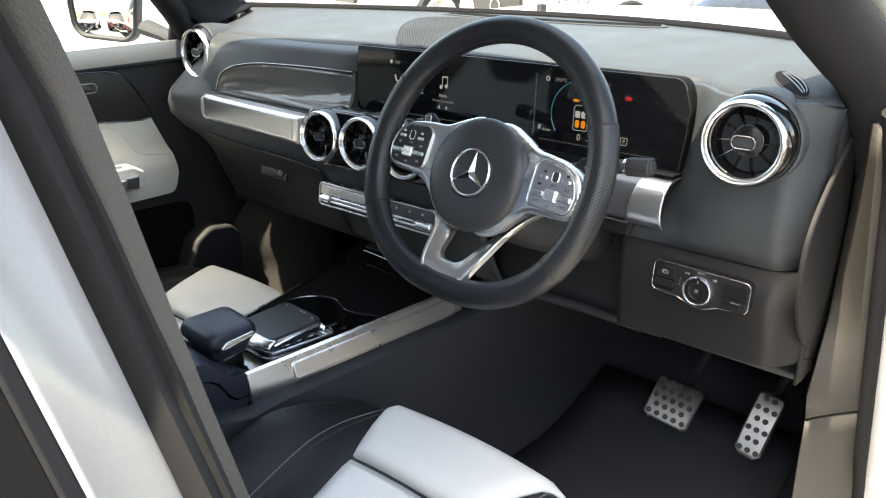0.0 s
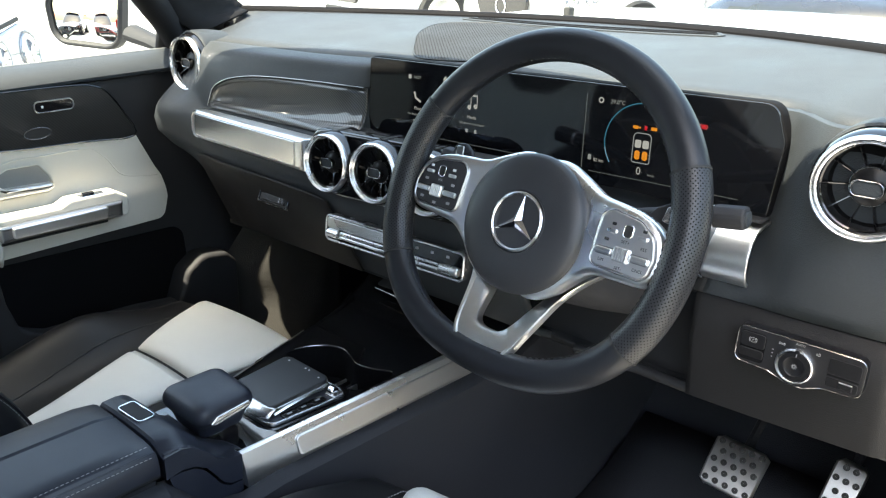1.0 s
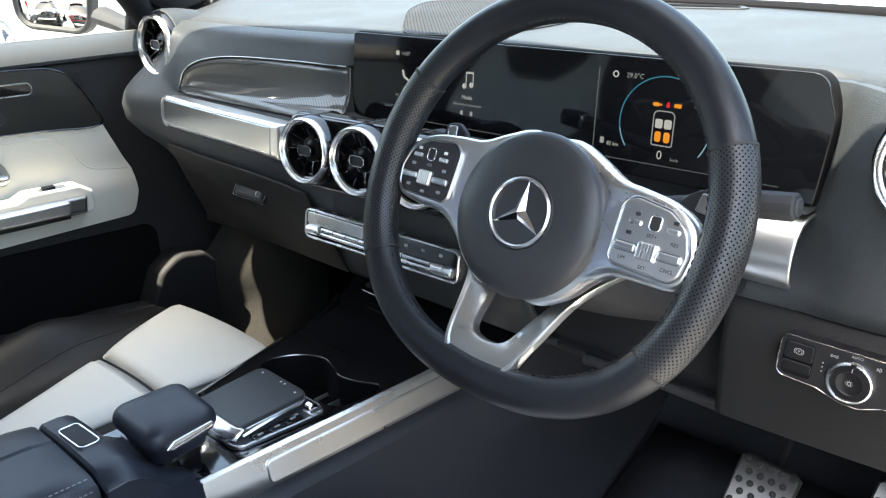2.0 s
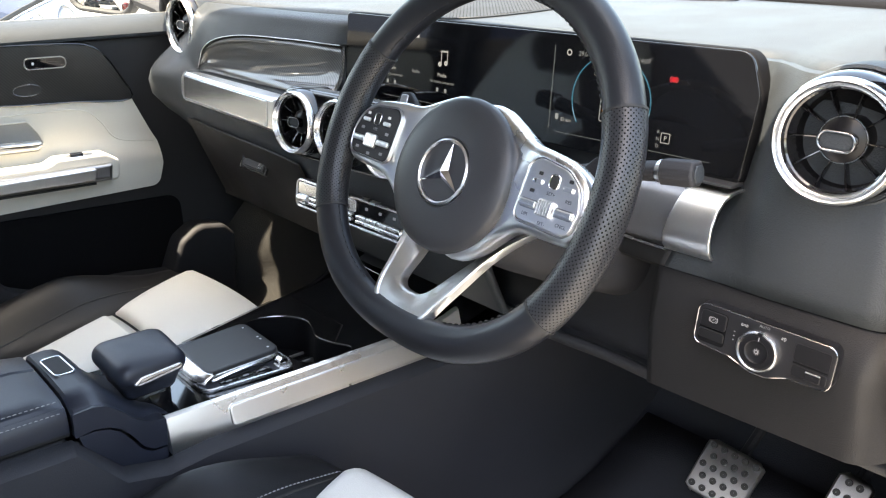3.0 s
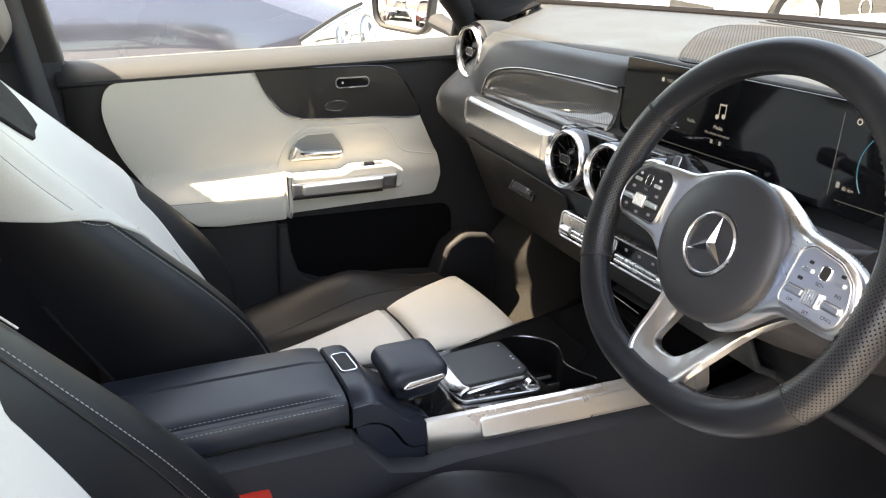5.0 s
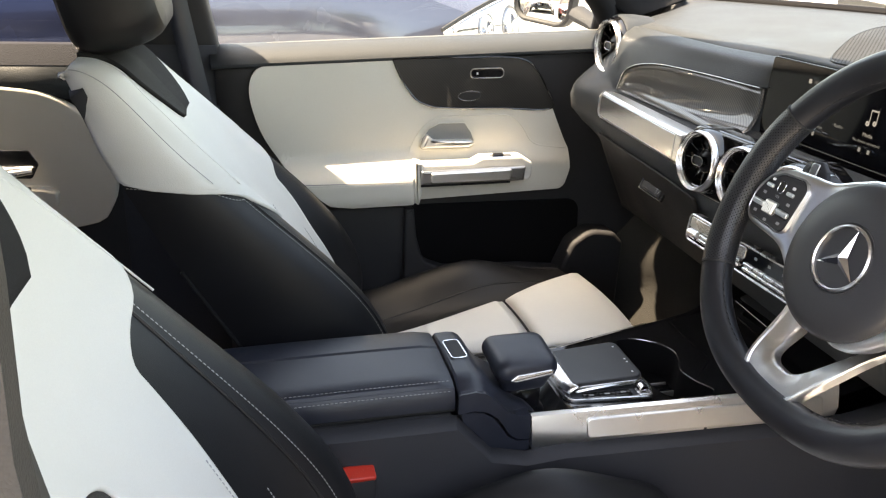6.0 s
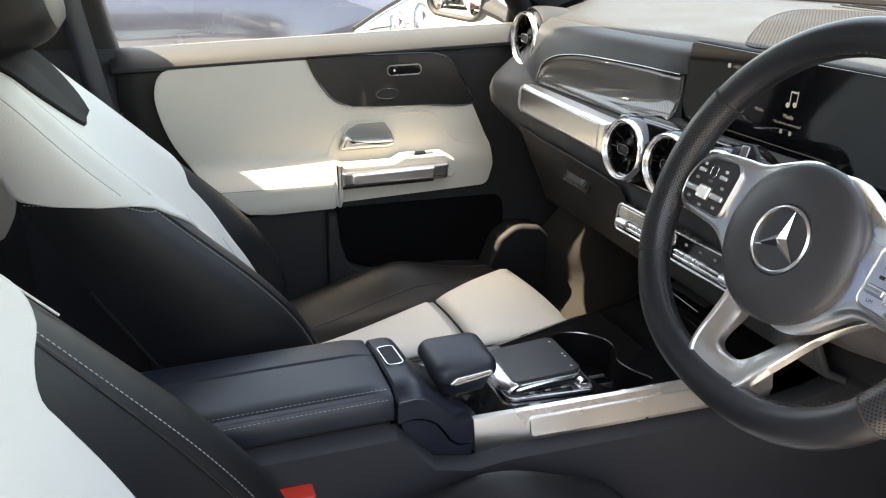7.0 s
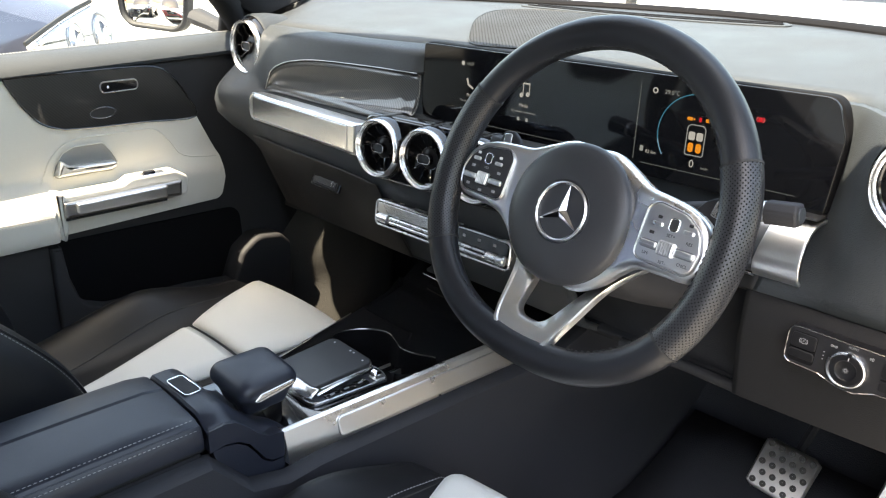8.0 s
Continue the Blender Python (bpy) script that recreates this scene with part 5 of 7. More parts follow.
for z, k in ((-0.026, 0.70), (-0.020, 0.735), (-0.010, 0.79), (-0.002, 0.86), (0.003, 0.955), (0.008, 1.0), (0.014, 1.0), (0.020, 0.965), (0.0245, 0.90), (0.0275, 0.78), (0.0295, 0.55), (0.0300, 0.2)):
    o = rounded([(-0.046 * k, -0.046 * k), (0.046 * k, -0.045 * k), (0.047 * k, 0.043 * k), (-0.042 * k, 0.046 * k)], 0.016 * k, 6)
    rows.append([hm @ Vector((p[0], p[1], z)) for p in o])
bm = sheet(rows, loop=True)
bm.verts.ensure_lookup_table()
bm.faces.new(bm.verts[-len(rows[-1]):])
bm.faces.new(bm.verts[:len(rows[0])])
part("cushion", bm, SKY_LEATHER, rest, mods=[("SUBSURF", 1)])
blade = [(-0.033, -0.0025), (-0.024, -0.0062), (0.028, -0.0036), (0.034, 0.0008), (0.028, 0.0040), (-0.020, 0.0046)]
part("insert", plate(rounded(blade, 0.0035), hm @ axes((0.0445, 0.001, 0.0095), (0.0, 1, 0.06), (-0.25, 0, 1)), 0.0045, 0.002), BRIGHT, rest, "satin silver insert")
part("stem", box(pose(0.014, -0.158, 0.6845), 0.052, 0.052, 0.018, 0.012, 0.003), PIANO, rest)

# armrest box with its stitched lid
arm = thing("armrest_box", (0, -0.42, 0.3), "dark armrest box with a stitched black leather lid", "armrest")
part("body", plate(rounded([(-0.085, -0.62), (0.074, -0.62), (0.074, -0.270), (-0.085, -0.270)], 0.006), pose(0, 0, 0.32), 0.376, 0.006), DARK, arm)


def lid_z(y):
    return 0.7435 - 0.010 * ((y + 0.268) / 0.44) ** 2


lid_rows = []
for y in span(-0.70, -0.2695, 18):
    zz, zb = lid_z(y), 0.7035 - 0.008 * ((y + 0.268) / 0.44) ** 2
    f = 0.004 * sstep(-0.280, -0.2695, y)
    lid_rows.append([(-0.086, y, zb), (-0.086, y, zz - 0.016), (-0.080, y, zz - 0.004 - f), (-0.068, y, zz - f), (-0.027, y, zz + 0.0015 - f), (-0.0235, y, zz - 0.0015 - f), (-0.020, y, zz + 0.0015 - f), (0.045, y, zz - 0.001 - f), (0.060, y, zz - 0.0025 - f), (0.067, y, zz - 0.006 - f), (0.0695, y, zz - 0.0105), (0.0715, y, zz - 0.0095), (0.0755, y, zz - 0.016), (0.0785, y, zz - 0.026), (0.0785, y, zb + 0.002), (0.074, y, zb)])
lid = part("lid", sheet(lid_rows), SKY_LEATHER, arm, "black leather lid", mods=[("SOLIDIFY", (0.010, -1)), ("BEVEL", (0.0015, 2))])
for dx, dz in ((0.0645, -0.0038), (0.0745, -0.0135)):
    stitches("stitching", [(dx, y, lid_z(y) + dz) for y in span(-0.66, -0.272, 14)], PALE_THREAD, lid, r=0.00048)
part("lid_gap", plate(rounded([(-0.66, 0.6925), (-0.268, 0.6985), (-0.268, 0.704), (-0.66, 0.6965)], 0.001), axes((0.060, 0, 0), (0, 1, 0), (0, 0, 1)), 0.0145, 0.001), RUBBER, arm)
# saddle in front of the lid: a strip across the top that runs down the side to the rail
def saddle(x):
    """Height of the strip at x."""
    return 0.7445 - 0.0025 * (x / 0.06) ** 2 - 0.010 * sstep(0.055, 0.082, x)


rows = []
for x in [-0.074, -0.071, -0.066] + span(-0.06, 0.074, 16) + [0.079, 0.0825]:
    z = saddle(x) - 0.012 * sstep(-0.066, -0.074, x)
    reach = 0.020 * sstep(-0.02, 0.07, x)
    rows.append([(x, -0.2665, z - 0.020), (x, -0.2665, z - 0.003), (x, -0.2635, z), (x, -0.246, z + 0.001), (x, -0.236, z - 0.0005), (x, -0.229, z - 0.005), (x, -0.222 + 0.2 * reach, z - 0.014), (x, -0.214 + 0.5 * reach, z - 0.028), (x, -0.200 + 0.8 * reach, z - 0.044), (x, -0.184 + reach, z - 0.054), (x, -0.176 + reach, 0.6845)])
part("front_cover", sheet(rows), SKY_LEATHER, arm, "smooth black saddle in front of the lid", mods=[("SOLIDIFY", (0.004, -1))])
saddle_o = rounded([(-0.2665, 0.700), (-0.2665, 0.729), (-0.244, 0.731), (-0.229, 0.727), (-0.212, 0.712), (-0.200, 0.699), (-0.186, 0.690), (-0.164, 0.6865), (-0.164, 0.651), (-0.181, 0.652), (-0.193, 0.660), (-0.203, 0.676), (-0.214, 0.691), (-0.229, 0.7000), (-0.245, 0.7035)], [0.001, 0.004, 0.01, 0.012, 0.02, 0.02, 0.02, 0.002, 0.002, 0.01, 0.02, 0.02, 0.02, 0.01, 0.01])
part("front_cheek", slab(saddle_o, axes((0.066, 0, 0), (0, 1, 0), (0, 0, 1)), 0.0195), SKY_LEATHER, arm, "dark side of the saddle", mods=[("BEVEL", (0.002, 3))])
low_o = rounded([(-0.2625, 0.700), (-0.246, 0.7005), (-0.230, 0.697), (-0.216, 0.688), (-0.206, 0.674), (-0.196, 0.658), (-0.183, 0.649), (-0.164, 0.648), (-0.164, 0.626), (-0.20, 0.616), (-0.232, 0.622), (-0.247, 0.652)], [0.002, 0.01, 0.01, 0.02, 0.02, 0.02, 0.01, 0.002, 0.008, 0.03, 0.03, 0.03])
part("lower_cheek", slab(low_o, axes((0.064, 0, 0), (0, 1, 0), (0, 0, 1)), 0.0205), SKY_LEATHER, arm, "dark padded panel below the saddle", mods=[("BEVEL", (0.002, 3))])
part("front_base", plate(rounded([(-0.268, 0.36), (-0.17, 0.36), (-0.17, 0.64), (-0.268, 0.66)], 0.01), axes((0.02, 0, 0), (0, 1, 0), (0, 0, 1)), 0.054, 0.006), DARK, arm)
bo = rounded([(-0.024, -0.0105), (0.024, -0.0105), (0.024, 0.0105), (-0.024, 0.0105)], 0.005)
fm = axes((-0.006, -0.2495, 0.7455), (1, 0.05, -0.02), (0, 1, 0))
part("button", plate(bo, fm, 0.0014, 0.0005), DARK, arm)
part("button_frame", ring_plate(offset([Vector(p) for p in bo], -0.0014), offset([Vector(p) for p in bo], 0.0004), fm, 0.0022, 0.0005), CHROME, arm, "thin chrome frame")


# ---- front seats ----
def seat(cx, y0, label, upright=0.0, slim=1.0, lift=0.0, crest=0.575, low=0.0, reach=0.0):
    st = thing("front_seat", (cx, y0 - 0.2, 0.3), label, "car seat", "front seats")

    def cushion(u, v, lift=0.0):
        """u across from -1 to 1, v from the front edge to the back."""
        x = cx + u * 0.236
        y = y0 + 0.125 - v * 0.52 - 0.03 * u * u
        z = 0.612 - 0.040 * sstep(0.1, 0.8, v) - 0.06 * (1 - sstep(-0.14 - reach, 0.03 - 1.8 * reach, v)) + lift - low + 0.25 * reach * (1 - sstep(-0.1, 0.25, v))
        z += 0.056 * (1 - 0.75 * sstep(0.30, 1.0, v)) * sstep(0.42, 0.86, abs(u)) * sstep(-0.05, 0.35, v) - 0.12 * sstep(0.93, 1.07, abs(u))
        return Vector((x, y, z))

    us = [math.copysign(abs(t) ** 0.85, t) * 1.05 for t in span(-1, 1, 37)]
    rows = [[cushion(u, v) for u in us] for v in span(-0.10 - reach, 1.0, 34)]
    front = [[Vector((p.x, p.y - 0.01 + 0.02 * k, p.z - 0.16 * k)) for p in rows[0]] for k in (0.9, 0.4)]
    part("cushion", sheet(front + rows), SEAT_BLACK, st, "black leather cushion with raised sides", mods=[("SOLIDIFY", (0.02, -1))])

    def insert(name, v0, v1, w0, w1, mat, lab):
        n, rows = 16, []
        for k in span(0, 1, n):
            v = v0 + (v1 - v0) * k
            w = w0 + (w1 - w0) * k
            edge = min(k, 1 - k) * (v1 - v0) * 0.52
            rows.append([cushion(t * w, v, 0.018 * min(1, (edge / 0.022)) ** 0.5 * min(1, ((1 - abs(t)) * w * 0.236 / 0.022)) ** 0.5) for t in [math.sin(q * math.pi / 2) for q in span(-1, 1, 25)]])
        part(name, sheet(rows), mat, st, lab, mods=[("SOLIDIFY", (0.016, -1))])
    insert("thigh_rest", -0.09 - reach, 0.250, 0.73, 0.44, PALE, "pale grey leather front pad")
    insert("seat_panel", 0.260, 0.98, 0.43, 0.08, PALE, "pale grey leather seat panel")
    for s in (-1, 1):
        if not reach:
            stitches("stitching", [cushion(s * (0.66 - 0.24 * v * v), v, 0.001) for v in span(-0.02, 0.95, 24)], THREAD, st, r=0.0008)
        part("seam", tube([cushion(s * (0.63 - 0.24 * v * v), v, -0.0005) for v in span(-0.05, 0.97, 26)], 0.0018, 6), RUBBER, st)

    CEN = [(0.56, -0.35), (0.64, -0.375), (0.72, -0.415), (0.80, -0.465), (0.90, -0.530), (0.99, -0.597), (1.05, -0.645), (1.085, -0.675), (1.10, -0.705), (1.102, -0.735)]
    CRE = [(0.56, -0.30), (0.64, -0.298), (0.72, -0.328), (0.80, -0.390), (0.90, -0.492), (0.99, -0.585), (1.05, -0.645), (1.082, -0.678), (1.095, -0.708), (1.097, -0.735)]
    REA = [(0.56, -0.46), (0.64, -0.505), (0.72, -0.552), (0.80, -0.600), (0.90, -0.655), (0.99, -0.700), (1.05, -0.722), (1.072, -0.732), (1.085, -0.740), (1.088, -0.745)]
    WID = [0.235, 0.238, 0.238, 0.236, 0.232, 0.224, 0.205, 0.190, 0.175, 0.165]

    def mid(table, k):
        i = max(0, min(int(k), len(table) - 2))
        f = k - i
        g = lambda q: Vector(table[max(0, min(q, len(table) - 1))])
        a, b2, c, d = g(i - 1), g(i), g(i + 1), g(i + 2)
        return 0.5 * (2 * b2 + (c - a) * f + (2 * a - 5 * b2 + 4 * c - d) * f * f + (3 * b2 - a - 3 * c + d) * f ** 3)

    def raw(u, v):
        """u from -1 to 1 round the section, v from 0 (bottom) to 1 (top)."""
        k = v * 9
        ce, cr, re = mid(CEN, k), mid(CRE, k), mid(REA, k)
        w = mid([(x, 0) for x in WID], k).x
        d = ce.y - cr.y
        sec = [(0.0, ce.y - 0.003), (0.30 * w, ce.y), (0.50 * w, ce.y - 0.35 * d), (0.66 * w, cr.y + 0.08 * d), (0.80 * w, cr.y + 0.0), (0.93 * w, cr.y - min(0.018, 0.15 * (cr.y - re.y))), (1.0 * w, cr.y * 0.72 + re.y * 0.28), (1.0 * w, cr.y * 0.35 + re.y * 0.65), (0.93 * w, re.y)]
        p = mid(sec, abs(u) * 8)
        t = min(1, abs(u) * 8 / 6)
        return Vector((cx + math.copysign(p.x, u), y0 + p.y, ce.x + (cr.x - ce.x) * t + (re.x - cr.x) * max(0, abs(u) * 8 - 5) / 3))

    def back(u, v, lift=0.0):
        p = raw(u, v)
        if lift:
            a = raw(min(u + 0.02, 1), v) - raw(max(u - 0.02, -1), v)
            c = raw(u, min(v + 0.02, 1)) - raw(u, max(v - 0.02, 0))
            n = a.cross(c).normalized()
            p = p - n * lift
        return p

    rows = [[back(u, v) for u in span(-1, 1, 57)] for v in span(0, 1, 50)]
    b = part("backrest", sheet(rows), SEAT_BLACK, st, "black leather backrest with high bolsters")
    sh = [[Vector((cx + u * 0.20 * (1 - 0.2 * sstep(0.8, 1, v)), y0 + mid(REA, v * 9).y + 0.012, mid(REA, v * 9).x - 0.01)) for u in span(-1, 1, 13)] for v in span(0, 0.98, 14)]
    part("back_shell", sheet(sh), DARK, st, mods=[("SOLIDIFY", (0.02, 0)), ("BEVEL", (0.006, 2))])
    for s in (-1, 1):
        part("shell_edge", tube([back(s * 0.995, v, 0.002) for v in span(0.0, 0.36, 14)], 0.003, 8), SEAL, b)

    def band(name, v0, v1, lo, hi, mat, lab, lift=0.004, n=26, m=33):
        """A panel on the backrest between two edges u = lo(v), hi(v)."""
        rows = []
        for k in range(n):
            v = v0 + (v1 - v0) * k / (n - 1)
            a, c = lo(v), hi(v)
            rows.append([back(a + (c - a) * t, v, lift) for t in span(0, 1, m)])
        return part(name, sheet(rows), mat, b, lab, mods=[("SOLIDIFY", (0.006, -1))])

    def pale_w(v):
        return (0.26 + 0.04 * sstep(0.25, 0.40, v)) * slim + (0.56 - 0.30 * slim) * sstep(0.385 + lift, 0.478 + lift, v) + 0.435 * sstep(0.470 + lift, 0.510 + lift, v)
    band("back_panel", 0.10, 0.985, lambda v: -pale_w(v), pale_w, PALE, "pale grey leather centre and shoulders", n=130, m=65)
    band("neck_panel", 0.575, 0.992, lambda v: -0.36 * math.sqrt(sstep(0.545, 0.76, v)) - 0.01, lambda v: 0.36 * math.sqrt(sstep(0.545, 0.76, v)) + 0.01, MATT_LEATHER, "black leather tongue under the headrest", 0.0095)
    for s in (-1, 1):
        part("seam", tube([back(s * (0.50 - 0.12 * k), v, 0.0036) for k, v in zip(span(0, 1, 24), span(0.485, 0.96, 24))], 0.0012, 6), PALE, b)
        part("seam", tube([back(s * (0.66 + 0.14 * k), v, 0.0042) for k, v in zip(span(0, 1, 24), span(0.50, 0.96, 24))], 0.0006, 6), PALE_THREAD, b)
        stitches("stitching", [back(s * crest, v, 0.0010) for v in span(0.05, 0.47 + lift, 40)], PALE_THREAD, b, r=0.00055)
        stitches("stitching", [back(s * u, 0.468 + lift + 0.030 * sstep(0.58, 0.8, u), 0.0016) for u in span(0.58, 0.99, 20)], PALE_THREAD, b, r=0.00065)
        part("seam", tube([back(s * (crest - 0.03), v, 0.0) for v in span(0.03, 0.46 + lift, 30)], 0.0022, 6), SEAT_BLACK, b)
    for s in (-1, 1):
        for v0, v1, u0, u1 in ((0.14, 0.36, 0.10, 0.13), (0.14, 0.28, 0.20, 0.22)):
            stitches("crease_stitching", [back(s * (u0 + (u1 - u0) * k), v0 + (v1 - v0) * k, 0.0045) for k in span(0, 1, 12)], PALE_THREAD, b, r=0.0007)
    # headrest on two posts
    hm = axes((cx, y0 - 0.712, 1.203), (1, 0, 0), (0, -0.25, 1))
    rows = []
    for k, (zz, sc) in enumerate(((-0.085, 0.60), (-0.08, 0.84), (-0.06, 0.96), (-0.02, 1.0), (0.025, 0.99), (0.044, 0.90), (0.053, 0.70))):
        o = rounded([(-0.142 * sc, -0.10 * sc), (0.142 * sc, -0.10 * sc), (0.128 * sc, 0.11 * sc), (-0.128 * sc, 0.11 * sc)], 0.045 * sc, 6)
        rows.append([hm @ Vector((p[0], p[1], zz)) for p in o])
    bm = sheet(rows, loop=True)
    n = len(rows[0])
    bm.verts.ensure_lookup_table()
    bm.faces.new([bm.verts[i] for i in range(n)][::-1])
    bm.faces.new([bm.verts[len(bm.verts) - n + i] for i in range(n)])
    hr = part("headrest", bm, SEAT_BLACK, st, "black leather headrest", mods=[("SUBSURF", 1)])
    for s in (-1, 1):
        stitches("stitching", [hm @ Vector((s * (0.085 - 0.02 * k), -0.09 + 0.19 * k, 0.051)) for k in span(0, 1, 10)], PALE_THREAD, hr, up=(0, 0.9, 0.3))
        part("post", tube([(cx + s * 0.07, y0 - 0.705, 1.06), (cx + s * 0.07, y0 - 0.712, 1.13)], 0.006, 10), CHROME, st, "chrome headrest post")
    hinge = (cx, y0 - 0.36, 0.60)
    turn = Matrix.Translation(hinge) @ Matrix.Rotation(radians(-upright), 4, "X") @ Matrix.Translation(-Vector(hinge))
    for o in st.children:
        if o.name.split(".")[0] in ("backrest", "back_shell"):
            o.matrix_basis = turn
    return st


seat(-0.375, 0.0, "black and pale grey leather passenger seat", low=0.024, reach=0.06)
seat(0.375, -0.112, "black and pale grey leather driver's seat", 4.5, 0.50, 0.065, 0.345)
for bx, by in ((0.098, -0.402),):
    bk = thing("seat_belt_buckle", (bx, by, 0.5), "black seat belt buckle with a red button", "buckle")
    part("buckle_body", box(axes((bx + 0.012, by, 0.52), (1, 0.05, 0), (0, 1, 0)), 0.026, 0.046, 0.125, 0.006, 0.004), DARK, bk)
    part("release", box(axes((bx + 0.012, by + 0.001, 0.640), (1, 0.05, -0.35), (0, 1, -0.1)), 0.022, 0.042, 0.012, 0.004, 0.003), RED, bk, "bright red release button")

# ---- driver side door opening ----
# The pale base carries the bright sky reflection of the glossy cover.
PILLAR_SKY_GREY = material("gloss_pillar_cover", (0.21, 0.207, 0.205), 0.30, spec=0.5, coat=0.35, vary=0.06, wear=9.0, rvary=0.02)
def pillar_edges(z):
    k = 1.2 - z
    a, b = 0.030 * sstep(1.22, 1.06, z) + 0.11 * (min(z, 1.2) - 1.06), -0.016 * sstep(1.22, 1.06, z)
    return ((0.627 + 0.283 * k + a, -0.611 + 0.217 * k + b), (0.626 + 0.567 * k, -0.637 + 0.106 * k), (0.651 + 0.70 * k, -0.686 + 0.12 * k))
zs = span(0.96, 1.50, 12)
rows = []
for z in zs:
    i, w, o = pillar_edges(z)
    f = lambda a: (i[0] + (w[0] - i[0]) * a, i[1] + (w[1] - i[1]) * a)
    rows.append([(i[0] - 0.10, i[1] - 0.03, z), (i[0] - 0.02, i[1] - 0.004, z), (i[0], i[1], z), (*f(0.10), z), (*f(0.26), z), (f(0.30)[0] - 0.006, f(0.30)[1] - 0.004, z), (*f(0.36), z)])
setting("pillar_trim_3", sheet(rows), TRIM_GREY, "grey trim edge of the driver's centre pillar", "pillar", [("SOLIDIFY", (0.006, -1))])
rows = [[(f0[0], f0[1], z) for f0 in [(i[0] + (w[0] - i[0]) * a + b, i[1] + (w[1] - i[1]) * a + b * 0.6) for a, b in ((0.34, -0.004), (0.40, 0.004), (0.60, 0.008), (0.66, -0.004), (0.70, 0.005), (0.92, 0.007), (1.0, -0.003))]] for z, (i, w, o) in ((z, pillar_edges(z)) for z in zs)]
setting("door_seal", sheet(rows), SEAL, "black rubber seal round the door opening", "trim", [("SOLIDIFY", (0.004, -1))])
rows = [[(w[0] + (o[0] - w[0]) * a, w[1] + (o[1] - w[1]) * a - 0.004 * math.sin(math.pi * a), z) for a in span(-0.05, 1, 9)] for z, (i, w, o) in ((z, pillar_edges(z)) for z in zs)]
setting("centre_pillar_2", sheet(rows), PILLAR_SKY_GREY, "glossy centre pillar, the bright sky's reflection put into its grey", "pillar", [("SOLIDIFY", (0.006, -1))])
rows = [[(o[0] + 0.09 * a, o[1] - 0.075 * a, z) for a in (0, 0.02, 0.10, 0.12)] for z, (i, w, o) in ((z, pillar_edges(z)) for z in zs)]
setting("window_frame", sheet(rows), SEAL, "dark frame of the rear door window", "trim", [("SOLIDIFY", (0.006, -1))])
rows = [[(o[0] + 0.09 * a, o[1] - 0.075 * a - 0.002, z) for a in (0.12, 0.8, 3.0)] for z, (i, w, o) in ((z, pillar_edges(z)) for z in zs)]
setting("window_3", sheet(rows), PIANO, "dark tinted rear door glass", "window", [("SOLIDIFY", (0.004, -1))])
# hinge pillar: inner trim, seam, kick panel, body edge, sill
def jamb(z):
    """y of the trim's inner and outer edge."""
    inner = 0.330 + 0.012 * math.cos((z - 0.95) * 6) - 0.03 * sstep(0.85, 0.70, z) if z > 0.7 else 0.315 + 0.10 * (0.7 - z)
    return inner, 0.207 + (1.105 - z) * 0.395
for nm, z0, z1, lab in (("pillar_trim_4", 0.678, 1.105, "grey-brown grained hinge pillar trim in sun"), ("kick_panel", 0.30, 0.672, "grey grained kick panel beside the pedals")):
    rows = []
    for z in span(z0, z1, 12):
        a, b = jamb(z)
        rows.append([(0.730, a + 0.06, z), (0.741, a + 0.005, z), (0.746, a - 0.01, z)] + [(0.746 + 0.042 * k, a - 0.01 + (b - a + 0.01) * k ** 0.9, z) for k in (0.25, 0.5, 0.75, 1.0)] + [(0.796, b + 0.008, z), (0.80, b + 0.03, z)])
    setting(nm, sheet(rows), TRIM_GREY, lab, "trim", [("SOLIDIFY", (0.006, -1))])
seal_path = smooth_path([(0.800, 0.19, 1.13)] + [(0.803, jamb(z)[1] + 0.012, z) for z in (1.05, 0.9, 0.75, 0.6, 0.45)] + [(0.81, 0.36, 0.385), (0.82, 0.20, 0.375), (0.83, -0.45, 0.375)], 8)
setting("door_seal_2", tube(seal_path, 0.010, 10), SEAL, "black rubber seal round the driver's door opening", "trim")
rows = [[(0.812, jamb(z)[1] + 0.022, z), (0.83, jamb(z)[1] + 0.03, z), (0.87, jamb(z)[1] + 0.06, z), (0.90, jamb(z)[1] + 0.12, z), (0.93, 0.80, z)] for z in span(0.3, 1.15, 8)]
setting("wing", sheet(rows), PAINT, "white painted hinge pillar of the body", "car body", [("SOLIDIFY", (0.008, -1))])
setting("sill", plate(rounded([(-1.0, 0.29), (0.5, 0.29), (0.5, 0.37), (-1.0, 0.37)], 0.01), axes((0.79, 0, 0), (0, 1, 0), (0, 0, 1)), 0.12, 0.02), PAINT, "white painted door sill", "sill")

# unseen rear walls, added to keep light out, and the open driver's door
rear = sheet([[(x, -1.45 - 0.25 * (z - 0.6), z) for x in span(-0.72, 0.72, 7)] for z in span(0.3, 1.16, 5)])
setting("rear_wall", rear, SKY_LEATHER, "plain black wall in place of the unseen rear bench", "wall", [("SOLIDIFY", (0.10, 0))])
side = sheet([[(0.80, y, z) for y in span(-2.2, -0.70, 5)] for z in span(0.3, 1.04, 4)])
setting("side_wall_4", side, DARK, "plain dark wall for the unseen rear door behind the driver", "wall", [("SOLIDIFY", (0.05, 0))])
tail = sheet([[(x, -2.2 + 0.15 * (1.5 - z), z) for x in span(-0.7, 0.7, 5)] for z in span(0.4, 1.46, 5)])
setting("tailgate", tail, DARK, "plain dark wall in place of the unseen tail end", "wall", [("SOLIDIFY", (0.05, 0))])
